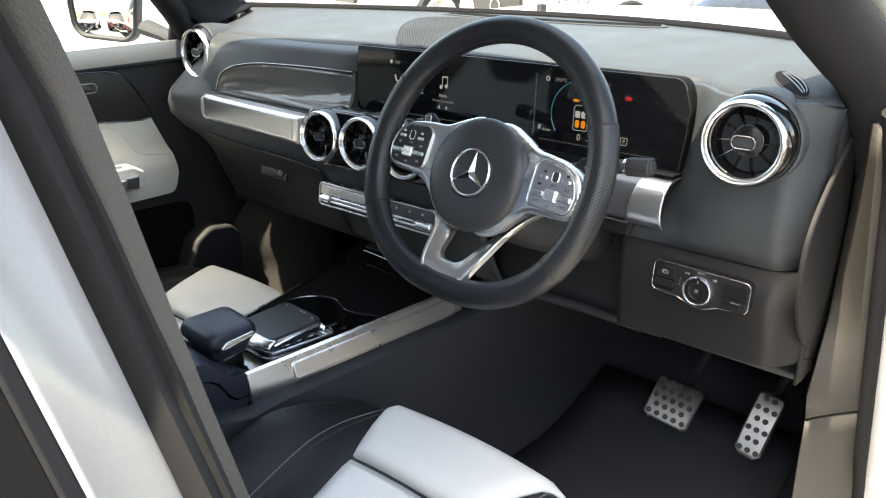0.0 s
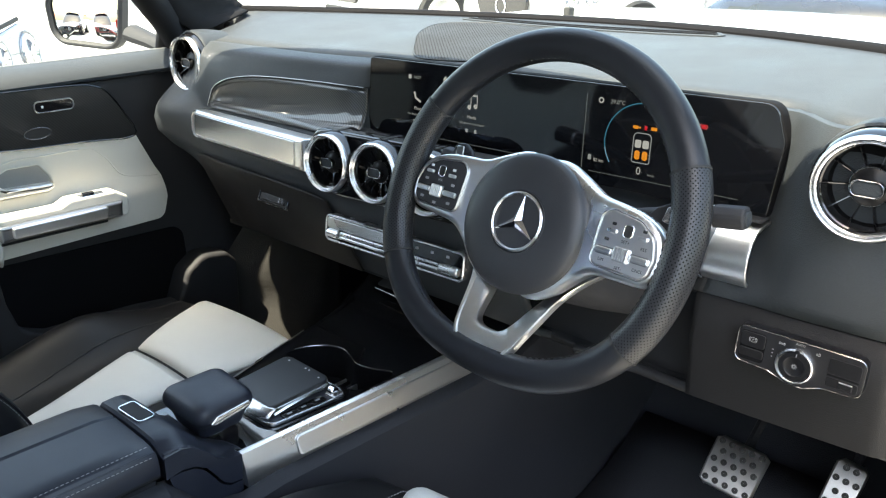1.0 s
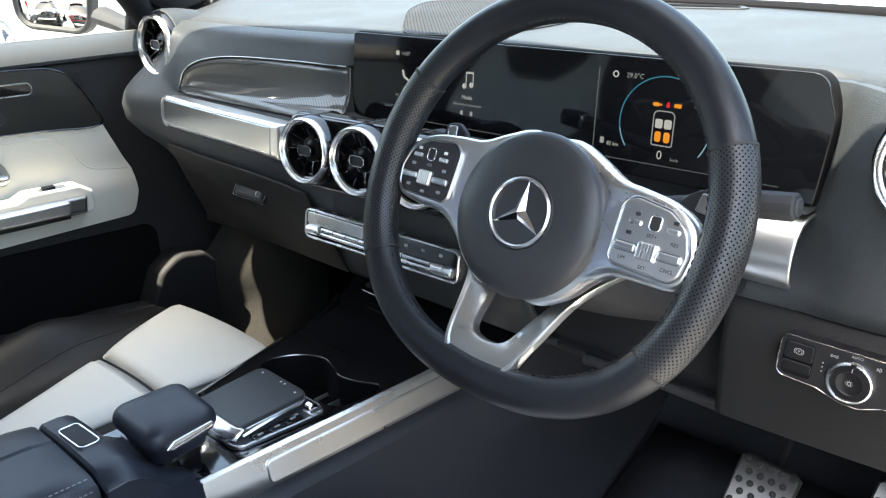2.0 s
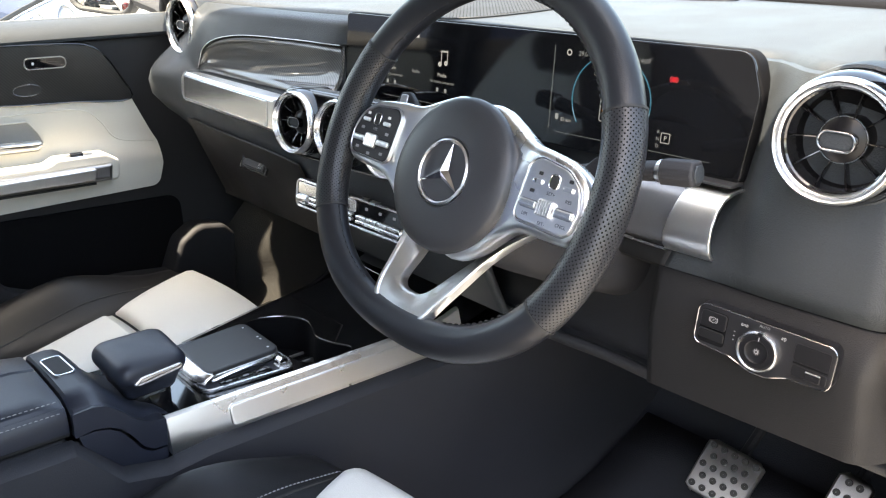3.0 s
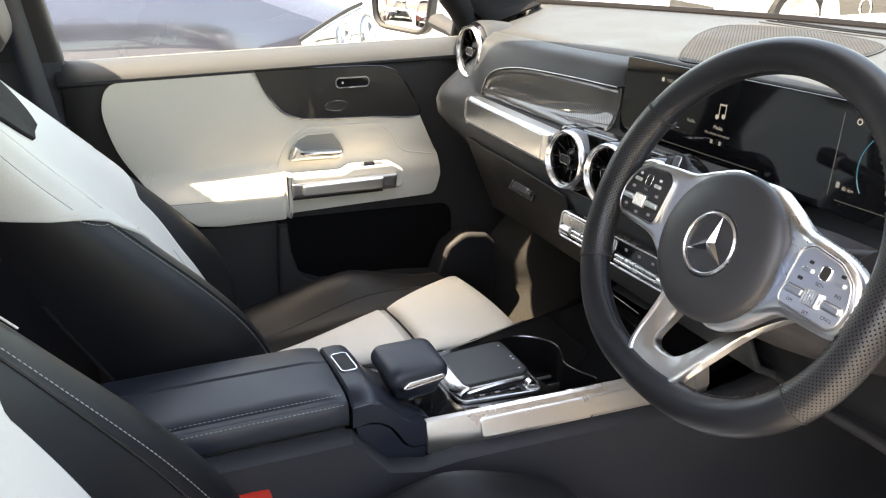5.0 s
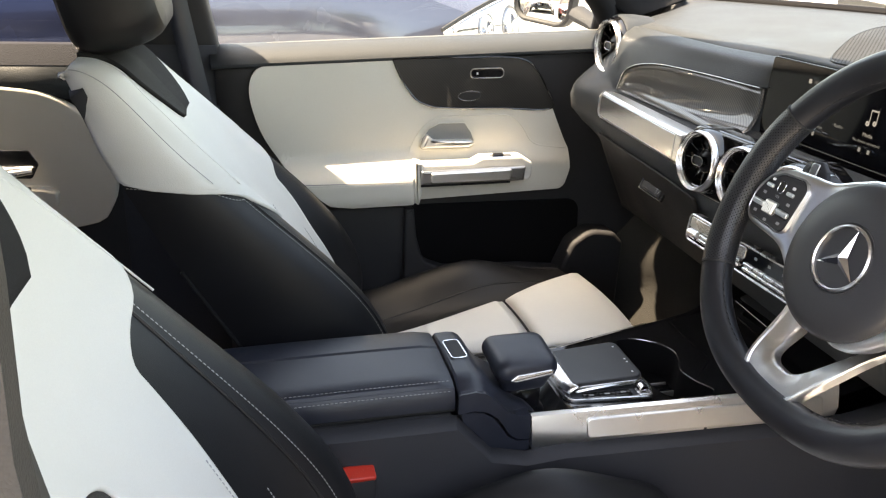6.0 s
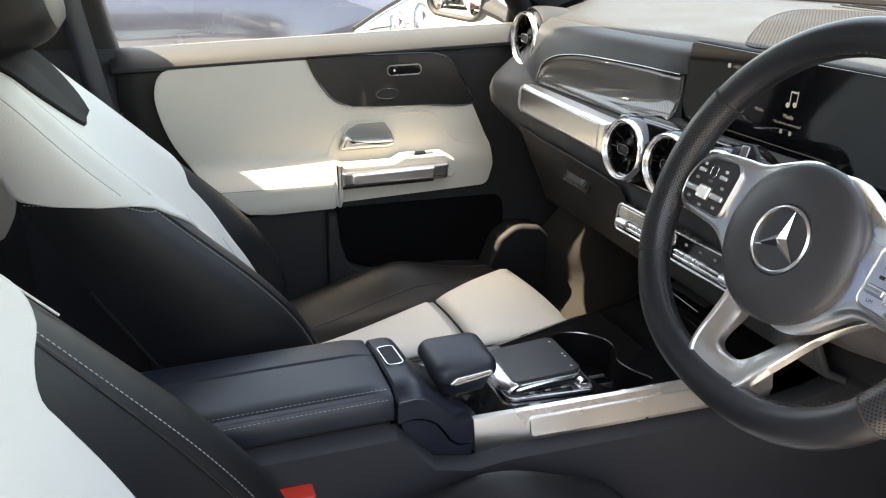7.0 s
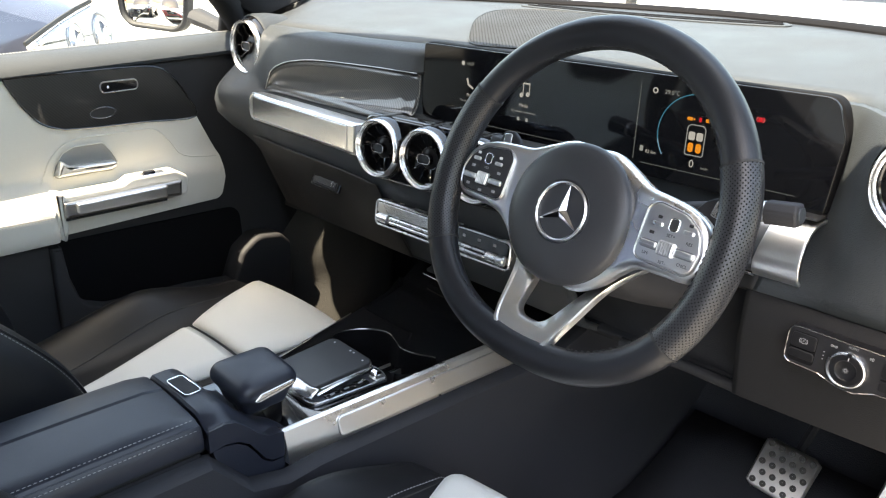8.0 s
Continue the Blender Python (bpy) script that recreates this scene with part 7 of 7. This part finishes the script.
part("pull_grip", plate(rounded([(0.020, -0.012), (0.196, -0.012), (0.202, 0.013), (0.020, 0.011)], 0.006), pb @ Matrix.Translation((0, 0, 0.0235)), 0.008, 0.004), BRUSHED, door, "raised brushed grip")
part("pull_strip", plate(rounded([(0.0, -0.0225), (0.200, -0.0225), (0.200, -0.0175), (0.0, -0.0175)], 0.001), pb @ Matrix.Translation((0, 0, 0.0)), 0.0185, 0.001), RUBBER, door, "dark gap under the bar")
part("window_switch", box(axes((-0.664, -0.156 + 0.178, 0.838), (0, 1, 0.018), (-1, 0, 0.35)), 0.052, 0.014, 0.005, 0.004, 0.002), BRIGHT, door, "chrome window switch")
part("window_key", box(axes((-0.662, -0.156 + 0.172, 0.842), (0, 1, 0.018), (-1, 0, 0.35)), 0.024, 0.008, 0.005, 0.002, 0.001), PIANO, door)
part("bracket", plate(rounded([(-0.168, 0.745), (-0.158, 0.738), (-0.152, 0.76), (-0.152, 0.832), (-0.170, 0.836)], 0.003), DM @ Matrix.Translation((0, 0, 0.02)), 0.030, 0.005), PALE_DOOR, door)
part("pad_seam", tube([(-0.700 + door_bulge(y, 0.7915) + 0.0060, y, 0.7915) for y in span(-0.40, -0.174, 10)], 0.0009, 6), THREAD, door)
stitches("stitching", [(-0.700 + door_bulge(y, 0.788) + 0.0075, y, 0.788) for y in span(-0.39, -0.175, 10)], PALE_THREAD, door, up=(1, 0, 0))
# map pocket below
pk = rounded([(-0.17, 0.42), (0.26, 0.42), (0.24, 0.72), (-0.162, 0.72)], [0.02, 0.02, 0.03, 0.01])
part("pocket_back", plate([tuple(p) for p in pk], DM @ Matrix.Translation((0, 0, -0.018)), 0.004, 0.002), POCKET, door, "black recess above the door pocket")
pk = rounded([(-0.185, 0.42), (0.26, 0.42), (0.24, 0.560), (0.10, 0.574), (-0.09, 0.580), (-0.140, 0.60), (-0.158, 0.66), (-0.165, 0.726), (-0.185, 0.726)], [0.02, 0.02, 0.03, 0.03, 0.04, 0.04, 0.05, 0.004, 0.004])
part("map_pocket", plate([tuple(p) for p in pk], DM @ Matrix.Translation((0, 0, 0.0)), 0.034, 0.006), DARK, door, "dark door pocket")
lp = rounded([(-0.50, 0.42), (-0.20, 0.42), (-0.17, 0.60), (-0.165, 0.728), (-0.40, 0.728), (-0.50, 0.70)], 0.02)
part("lower_panel", plate([tuple(p) for p in lp], DM, 0.018, 0.006), DARK, door)

fb = rounded([(0.165, 0.42), (0.185, 0.56), (0.212, 0.628), (0.255, 0.658), (0.315, 0.650), (0.340, 0.625), (0.340, 0.42)], [0.01, 0.05, 0.04, 0.05, 0.02, 0.02, 0.01], 6)
part("front_bulge", plate([tuple(p) for p in fb], DM @ Matrix.Translation((0, 0, -0.02)), 0.062, 0.008), DARK, door, "rounded dark edge of the door lining")

# ---- passenger door mirror ----
mr = thing("door_mirror", (-0.96, 0.28, 1.03), "passenger door mirror reflecting the yard", "mirror")
mm = axes((-1.10, 0.262, 1.150), Vector((0.866, 0.50, 0)), (0, 0, 1))
mo = rounded([(-0.082, -0.055), (0.075, -0.066), (0.090, 0.05), (0.07, 0.078), (-0.072, 0.078), (-0.090, 0.02)], [0.035, 0.03, 0.03, 0.02, 0.025, 0.03], 6)
rows = [[mm @ Vector((p[0] * k, p[1] * k, 0.004 - (p[0] ** 2 + p[1] ** 2) * k * k / 2.8)) for p in mo] for k in (1, 0.9, 0.75, 0.6, 0.45, 0.3, 0.15, 0.02)]
part("mirror_glass", sheet(rows, loop=True), MIRROR, mr, "clear domed mirror glass")
part("mirror_rim", ring_plate(offset([Vector(p) for p in mo], -0.014), offset([Vector(p) for p in mo], -0.001), mm @ Matrix.Translation((0, 0, -0.02)), 0.032, 0.008), DARK, mr, "dark rim")
rows = []
mo2 = offset([Vector(p) for p in mo], -0.0135)
for k, z in ((1.0, -0.005), (1.0, -0.03), (0.9, -0.07), (0.6, -0.10), (0.2, -0.11)):
    rows.append([mm @ Vector((p.x * k, p.y * k, z)) for p in mo2])
part("mirror_shell", sheet(rows, loop=True), PAINT, mr, "white painted shell")
part("mirror_arm", tube([(-0.955, 0.30, 1.115), (-0.88, 0.31, 1.10), (-0.79, 0.31, 1.085)], [0.03, 0.024, 0.03], 10, flat=0.7), DARK, mr)
# corner sail with its little speaker
sl = sheet([[(-0.785 + 0.03 * k, 0.26 + 0.08 * j - 0.03 * k * j, 1.095 + 0.10 * k) for j in range(4)] for k in range(3)])
setting("corner_trim", sl, DARK, "dark corner trim behind the mirror", "trim", [("SOLIDIFY", (0.015, 0))])

# ---- rear passenger door and front seat belt ----
rd = thing("rear_door", (-0.74, -1.2, 0.35), "closed rear passenger door with pale panel and silver handle", "car door")
part("belt_pad", sheet([[(x, y, 1.036 + d) for x, d in [(-0.80, -0.006), (-0.785, 0.0), (-0.76, 0.001), (-0.735, -0.006), (-0.715, -0.022), (-0.708, -0.045), (-0.712, -0.075)]] for y in span(-1.6, -0.80, 8)]), DASH, rd, "dark soft top edge in sun", mods=[("SOLIDIFY", (0.01, -1))])
for dx in (-0.766, -0.761):
    stitches("stitching", [(dx, y, 1.0378) for y in span(-1.2, -0.82, 8)], PALE_THREAD, rd)
part("door_body", sheet([[(-0.725, y, z) for y in span(-1.6, -0.76, 6)] for z in span(0.36, 0.97, 6)]), DARK, rd, mods=[("SOLIDIFY", (0.012, 0))])
ro = [(p.x, p.y) for p in smooth_path([(-1.45, 0.705, 0), (-1.1, 0.70, 0), (-0.84, 0.703, 0), (-0.778, 0.745, 0), (-0.764, 0.82, 0), (-0.79, 0.90, 0), (-0.85, 0.96, 0), (-0.95, 0.985, 0), (-1.2, 0.988, 0), (-1.45, 0.985, 0)], 4, closed=True)]
part("pale_panel", plate(ro, DM @ Matrix.Translation((0, 0, -0.020)), 0.016, 0.006), PALE_DOOR, rd, "pale grey leather door panel")
ri = [(p.x, p.y) for p in smooth_path([(-1.40, 0.735, 0), (-1.1, 0.733, 0), (-0.91, 0.738, 0), (-0.875, 0.765, 0), (-0.90, 0.792, 0), (-1.1, 0.800, 0), (-1.40, 0.80, 0)], 4, closed=True)]
part("arm_pad", plate(ri, DM @ Matrix.Translation((0, 0, -0.006)), 0.018, 0.008), PALE_DOOR, rd)
part("handle_bowl", plate(rounded([(-1.02, 0.815), (-0.915, 0.812), (-0.90, 0.84), (-0.915, 0.868), (-1.02, 0.87)], 0.008), DM @ Matrix.Translation((0, 0, 0.0115)), 0.003, 0.001), SATIN_DARK, rd, "dark silver handle bowl")
part("door_handle", tube([(-0.674, -1.01, 0.826), (-0.671, -0.95, 0.826), (-0.677, -0.912, 0.830)], [0.008, 0.008, 0.006], 10), BRIGHT, rd, "satin silver handle")
part("window_switch", box(axes((-0.688, -0.935, 0.790), (0, 1, 0), (0, 0, 1)), 0.03, 0.010, 0.006, 0.003, 0.001), PIANO, rd)
sb = thing("seat_belt", (-0.72, -0.6, 0.9), "dark seat belt hanging at the centre pillar", "seat belt")
part("strap", sheet([[(-0.705 + 0.02 * (z - 0.9), y - 0.17 * (z - 0.9), z) for y in (-0.605, -0.59, -0.565)] for z in span(0.55, 1.42, 6)]), SKY_LEATHER, sb, mods=[("SOLIDIFY", (0.0015, 0))])
part("guide", box(axes((-0.69, -0.665, 1.36), (0, 1, -0.1), (0, 0, 1)), 0.06, 0.05, 0.015, 0.01, 0.004), DARK, sb)

# ---- bonnet and the yard outside ----
def bonnet_z(x, k):
    """Height of the bonnet, k from the scuttle to the nose."""
    return 1.168 + 0.020 * sstep(0, 0.45, k) - 0.085 * x * x - 0.010 * sstep(0.45, 0.85, k) - 0.20 * max(0, (k - 0.80) / 0.20) ** 2 + 0.007 * math.exp(-((abs(x) - 0.42) / 0.05) ** 2) * sstep(0.02, 0.2, k)


rows = []
for k in span(0, 1, 22):
    rows.append([(x, (cowl_y(x) + 0.055) * (1 - k) + (2.0 - 0.30 * (abs(x) / 0.84) ** 2.5) * k, bonnet_z(x, k)) for x in span(-0.84, 0.84, 41)])
bonnet = thing("bonnet", (0, 1.5, 0.9), "white glossy bonnet of the car", "bonnet")
part("panel", sheet(rows), PAINT, bonnet, mods=[("SOLIDIFY", (0.01, -1))])
rows = [[(x, cowl_y(x) + 0.024 + 0.036 * k, 1.158) for x in span(-0.78, 0.78, 25)] for k in (0, 0.5, 1)]
part("scuttle", sheet(rows), RUBBER, bonnet, "black scuttle at the foot of the windscreen")
part("washer_nozzle", box(pose(-0.24, 1.02, bonnet_z(0.24, 0.2) - 0.002), 0.018, 0.026, 0.022, 0.005, 0.003), RUBBER, bonnet, "small black washer nozzle")


TINTED = material("tinted_car_glass", (0.006, 0.008, 0.014), 0.12, spec=0.25, vary=0.1)


LAMP_CLEAR = material("clear_lamp", (0.55, 0.55, 0.56), 0.22, metal=0.8, coat=0.6, vary=0.25, wear=40)


def car(m, paint, label, glass=TINTED):
    """A parked car, nose towards +y of m."""
    c = thing("parked_car", label=label, category="car", group="parked cars", m=m, base=Matrix.Identity(4))

    def section(y):
        """Half width, bottom, shoulder, top of the body without its cabin."""
        k = y / 2.2
        w = 0.90 * (1 - 0.13 * abs(k) ** 4)
        top = 0.98 - 0.20 * sstep(1.3, 2.2, y) - 0.02 * sstep(0.7, 1.0, y)
        return w, 0.28 + 0.05 * abs(k) ** 4, top
    rows = []
    for y in span(-2.2, 2.2, 25):
        w, b, t = section(y)
        rows.append([(-w * 0.92, y, b), (-w, y, b + 0.15), (-w * 1.0, y, t - 0.22), (-w * 0.95, y, t - 0.06), (-w * 0.72, y, t + 0.015), (-w * 0.35, y, t + 0.045), (0, y, t + 0.05), (w * 0.35, y, t + 0.045), (w * 0.72, y, t + 0.015), (w * 0.95, y, t - 0.06), (w, y, t - 0.22), (w, y, b + 0.15), (w * 0.92, y, b)])
    bm = sheet(rows)
    bm.verts.ensure_lookup_table()
    n = 13
    bm.faces.new([bm.verts[i] for i in range(n)])
    bm.faces.new([bm.verts[len(bm.verts) - n + i] for i in range(n)])
    body = part("body", bm, paint, c, mods=[("SUBSURF", 1)])
    cab = [(0.95, 0.98, 0.72), (0.45, 1.25, 0.66), (0.1, 1.42, 0.60), (-0.6, 1.47, 0.58), (-1.3, 1.40, 0.58), (-1.75, 1.20, 0.60), (-1.95, 1.0, 0.66)]
    rows = [[(-0.80, y, 0.95), (-w - 0.02, y, z - 0.06 if z > 1.05 else z - 0.01), (-w * 0.8, y, z), (0, y, z + 0.03), (w * 0.8, y, z), (w + 0.02, y, z - 0.06 if z > 1.05 else z - 0.01), (0.80, y, 0.95)] for y, z, w in cab]
    part("cabin_glass", sheet(rows), glass, c, "dark cabin glass", mods=[("SUBSURF", 1)])
    rows = [[(-w * 0.96, y, z + 0.004), (-w * 0.6, y, z + 0.03), (0, y, z + 0.045), (w * 0.6, y, z + 0.03), (w * 0.96, y, z + 0.004)] for y, z, w in cab[2:5]]
    part("roof", sheet(rows), paint, c, mods=[("SUBSURF", 1), ("SOLIDIFY", (0.012, 1))])
    for sx in (-1, 1):
        for y in (-1.35, 1.38):
            wm = axes((sx * 0.80, y, 0.33), (0, 1, 0), (0, 0, 1)) if sx > 0 else axes((sx * 0.80, y, 0.33), (0, -1, 0), (0, 0, 1))
            wh = part("wheel", lathe([(0.20, 0.02), (0.22, 0.07), (0.24, 0.10), (0.31, 0.105), (0.33, 0.08), (0.33, -0.08), (0.2, -0.1)], wm, 28), RUBBER, c, "black tyre")
            part("rim", lathe([(0.23, 0.085), (0.21, 0.075), (0.08, 0.095), (0.001, 0.095)], wm, 20), SILVER, wh)
        hl = rounded([(-0.29, -0.014), (-0.16, -0.045), (0.0, -0.078), (0.20, -0.08), (0.24, 0.0), (0.10, 0.052), (-0.10, 0.024)], [0.01, 0.05, 0.05, 0.03, 0.04, 0.03, 0.1])
        hmx = axes((sx * 0.822, 1.955, 0.72), (-0.60, 0.80 * sx, 0), (0, -0.2, 1))
        pts = [tuple(p) for p in hl] if sx > 0 else [(-p[0], p[1]) for p in reversed(hl)]
        hlp = part("headlight", plate(pts, hmx @ Matrix.Translation((0, 0, 0.012)), 0.038, 0.012), LAMP_CLEAR, c, "clear bright headlight")
        top = [hmx @ Vector((x * sx, z + 0.006, 0.046)) for x, z in ((-0.30, -0.012), (-0.20, 0.008), (-0.10, 0.026), (0.0, 0.042), (0.10, 0.054))]
        part("shut_line", tube(top, 0.006, 6), RUBBER, hlp, "dark gap along the bonnet")
        for x, r in ((-0.05, 0.040), (0.11, 0.046)):
            lm = hmx @ Matrix.Translation((x * sx, -0.026, 0.0))
            part("lamp", lathe([(r, 0.048), (r, 0.055), (r * 0.86, 0.057), (r * 0.74, 0.052), (r * 0.3, 0.0535), (0.001, 0.054)], lm, 28), CHROME, hlp, "round bright projector lamp")
            part("lamp_bezel", lathe([(r * 1.22, 0.049), (r * 1.16, 0.053), (r * 1.04, 0.050)], lm, 28), GREY_SATIN, hlp)
        part("light_strip", tube([hmx @ Vector((x * sx, z, 0.051)) for x, z in ((-0.24, -0.014), (-0.12, 0.008), (0.0, 0.026), (0.12, 0.036))], 0.004, 6), BRIGHT, hlp, "bright upper light strip")
        part("tail_light", box(axes((sx * 0.62, -2.16, 0.85), (-1, 0, 0), (0, 0, 1)), 0.3, 0.12, 0.03, 0.03, 0.01), RED, c, "red tail light")
    part("grille", plate(rounded([(-0.32, -0.10), (0.32, -0.10), (0.40, 0.12), (-0.40, 0.12)], 0.05), axes((0, 2.19, 0.60), (-1, 0, 0), (0, 0, 1)), 0.03, 0.01), PIANO, c, "black grille")
    part("grille_badge", lathe([(0.06, 0.034), (0.07, 0.04), (0.08, 0.034)], axes((0, 2.19, 0.62), (-1, 0, 0), (0, 0, 1)), 24), CHROME, c, "round chrome badge")
    part("bumper_slot", box(axes((0, 2.17, 0.38), (-1, 0, 0), (0, 0, 1)), 1.1, 0.12, 0.03, 0.03, 0.01), RUBBER, c)
    return c


SLATE = material("slate_blue_paint", (0.10, 0.103, 0.13), 0.22, metal=0.5, coat=1.0, vary=0.04)
NAVY = material("navy_paint", (0.012, 0.022, 0.075), 0.25, metal=0.3, coat=1.0, vary=0.04)
BLACKP = material("black_paint", (0.012, 0.012, 0.014), 0.25, coat=1.0, vary=0.04)
REDP = material("dark_red_paint", (0.16, 0.012, 0.012), 0.25, coat=1.0, vary=0.04)
GREYP = material("grey_paint", (0.20, 0.21, 0.22), 0.25, metal=0.5, coat=1.0, vary=0.04)
car(pose(-2.88, -1.56, 0, 0, 0, 0) @ Matrix.Diagonal((1, 1, 1.34, 1)), SLATE, "slate blue parked car with a clear headlight")
car(pose(-5.9, -3.2, 0, 0, 0, 0), NAVY, "navy blue parked car behind another")
for i, (x, y, p, lab) in enumerate(((-5.9, -15.2, GREYP, "grey car parked across the yard"), (-3.5, -15.4, BLACKP, "black car parked across the yard"), (-1.1, -15.3, REDP, "dark red car parked across the yard"), (-8.4, -15.0, PAINT, "white car parked across the yard"), (1.4, -15.3, BLACKP, "black car parked across the yard"))):
    car(pose(x, y, 0, 0, 0, 0), p, lab)
for x, y, p, lab in ((-0.4, 6.8, BLACKP, "black car parked ahead with a wide grille"), (2.3, 7.0, NAVY, "blue car parked ahead"), (-3.1, 7.4, PAINT, "white car parked ahead, nose in"), (-5.9, 8.0, PAINT, "white car parked ahead")):
    car(pose(x, y, 0, 0, 0, 164), p, lab)
car(pose(5.3, -1.2, 0, 0, 0, 0), BLACKP, "black car parked on the driver's side")
car(pose(7.9, -2.0, 0, 0, 0, 0), GREYP, "grey car parked in the same row")
LEAF = material("tree_leaves", (0.06, 0.10, 0.03), 0.6, vary=0.3, wear=1.5)
BARK = material("tree_bark", (0.12, 0.09, 0.06), 0.9, bump=0.6, scale=30)
rnd = random.Random(4)


def tree(x, y, h):
    """A broad tree: tapered trunk, limbs and a crown of many leaves."""
    t = thing("tree", label="leafy green tree at the edge of the yard", category="tree", group="trees", m=pose(x, y, 0), base=Matrix.Identity(4))
    bm = tube(smooth_path([(0, 0, 0), (0.1, 0.05, h * 0.25), (0.05, 0.1, h * 0.5)], 4), [0.24 - 0.011 * i for i in range(9)], 9)
    tips = []
    for k in range(7):
        a = k * 2.4
        tip = Vector((math.cos(a) * h * 0.26, math.sin(a) * h * 0.26, h * (0.6 + 0.05 * (k % 4))))
        tips.append(tip)
        tube(smooth_path([(0.05, 0.1, h * 0.42), tip * 0.5 + Vector((0, 0, h * 0.26)), tip], 3), [0.10 - 0.012 * i for i in range(7)], 6, bm=bm)
    part("trunk", bm, BARK, t)
    bm = bmesh.new()
    for _ in range(2600):
        c = rnd.choice(tips) + Vector((rnd.gauss(0, 1), rnd.gauss(0, 1), rnd.gauss(0.3, 0.8))) * h * 0.085
        u = Vector((rnd.uniform(-1, 1), rnd.uniform(-1, 1), rnd.uniform(-1, 1))).normalized()
        v = u.orthogonal().normalized()
        bm.faces.new([bm.verts.new(c + u * a + v * b) for a, b in ((-0.16, 0), (0, 0.08), (0.16, 0), (0, -0.08))])
    part("crown", bm, LEAF, t, smooth=False)["kind"] = "stuff"


for x, y, h in ((11.0, -9.0, 7.0), (15.0, -3.0, 8.5), (13.0, 4.0, 7.5), (16.0, -13.0, 8.0)):
    tree(x, y, h)


# ---- outside of the car itself ----
def flank(y):
    """Half width of the body at y."""
    return 0.905 - 0.16 * max(0, (abs(y + 0.35) - 1.5) / 1.0) ** 2


def body_side(s, y0, y1, z1=1.02):
    prof = ((0.965, 0.24), (0.995, 0.36), (1.0, 0.55), (0.985, 0.72), (0.992, 0.86), (0.965, z1))
    rows = []
    for y in span(y0, y1, 16):
        arch = max([0.0] + [math.sqrt(max(0, 0.37 ** 2 - (y - c) ** 2)) for c in (1.28, -1.45)])
        rows.append([(s * flank(y) * w, y, max(z, 0.33 + arch) if k < 3 else z) for k, (w, z) in enumerate(prof)])
    return sheet(rows)


thick = [("SOLIDIFY", (0.012, -1))]
setting("body_side_1", body_side(-1, -2.55, 2.0), PAINT, "white painted passenger flank of the car", "car body", thick)
setting("body_side_2", body_side(1, -2.55, -0.74), PAINT, "white painted rear door and rear wing", "car body", thick)
setting("body_side_3", body_side(1, 0.72, 2.0), PAINT, "white painted front wing", "car body", thick)
rows = [[(s * flank(2.0) * w, 2.0 + 0.16 * (1 - abs(s * w) ** 2.5), z) for s, w in ((-1, 1), (-1, 0.8), (-1, 0.4), (1, 0), (1, 0.4), (1, 0.8), (1, 1))] for z in (0.24, 0.42, 0.60, 0.80, 0.93)]
setting("front_bumper", sheet(rows), PAINT, "white painted front bumper", "bumper", thick)
rows = [[(s * flank(-2.55) * w, -2.55 - 0.12 * (1 - abs(s * w) ** 2.5), z) for s, w in ((-1, 1), (-1, 0.8), (-1, 0.4), (1, 0), (1, 0.4), (1, 0.8), (1, 1))] for z in (0.26, 0.45, 0.70, 0.95, 1.02)]
setting("rear_bumper", sheet(rows), PAINT, "white painted rear bumper", "bumper", thick)
rows = [[(x, -2.62 + 0.34 * k, 1.02 + 0.45 * k) for x in [u * (0.84 - 0.24 * k) for u in span(-1, 1, 7)]] for k in (0, 0.3, 0.7, 1)]
rear_glass = setting("window_4", sheet(rows), WINDOW, "clear rear window of the tailgate", "window")
rear_glass.visible_shadow = False
rear_glass.data.flip_normals()
for i, s in ((5, -1), (6, 1)):
    rows = [[(s * (0.83 - 0.19 * k), y, 1.045 + 0.43 * k) for y in span(-2.30 + 0.08 * k, -0.80 - 0.06 * k, 6)] for k in span(0, 1, 4)]
    pane = setting("window_%d" % i, sheet(rows), PRIVACY, "dark tinted rear side window glass", "window")
    pane.visible_shadow = False
    pane.data.flip_normals()
    end = sheet([[(s * (0.855 - 0.20 * k), y, 1.02 + 0.46 * k) for y in span(-2.55 + 0.22 * k, -2.28 + 0.08 * k, 3)] for k in span(0, 1, 4)])
    setting("rear_pillar_%d" % (i - 4), end, PAINT, "white painted rear pillar", "pillar", thick)
for s in (-1, 1):
    tl = thing("tail_lamp", (s * 0.74, -2.58, 0.92), "red tail lamp in the rear wing", "lamp", "tail lamps")
    part("lens", box(axes((s * 0.70, -2.59, 0.90), (-1, 0.25 * s, 0), (0, 0, 1)), 0.30, 0.12, 0.05, 0.03, 0.012), RED, tl)
for s in (-1, 1):
    for y in (1.28, -1.45):
        m = axes((s * 0.80, y, 0.34), (0, s, 0), (0, 0, 1))
        rw = thing("road_wheel", label="black tyre on a silver alloy wheel", category="wheel", group="road wheels", m=m)
        part("tyre", lathe([(0.23, 0.02), (0.24, 0.09), (0.32, 0.10), (0.345, 0.07), (0.345, -0.09), (0.24, -0.11)], seg=40), RUBBER, rw)
        rim = part("rim", lathe([(0.24, 0.085), (0.225, 0.07), (0.215, 0.03), (0.06, 0.02), (0.001, 0.02)], seg=40), SILVER, rw)
        for k in range(5):
            a = 2 * math.pi * k / 5
            part("spoke", tube([(0.03 * math.cos(a), 0.03 * math.sin(a), 0.06), (0.22 * math.cos(a), 0.22 * math.sin(a), 0.072)], [0.03, 0.022], 8, flat=0.5), SILVER, rim)
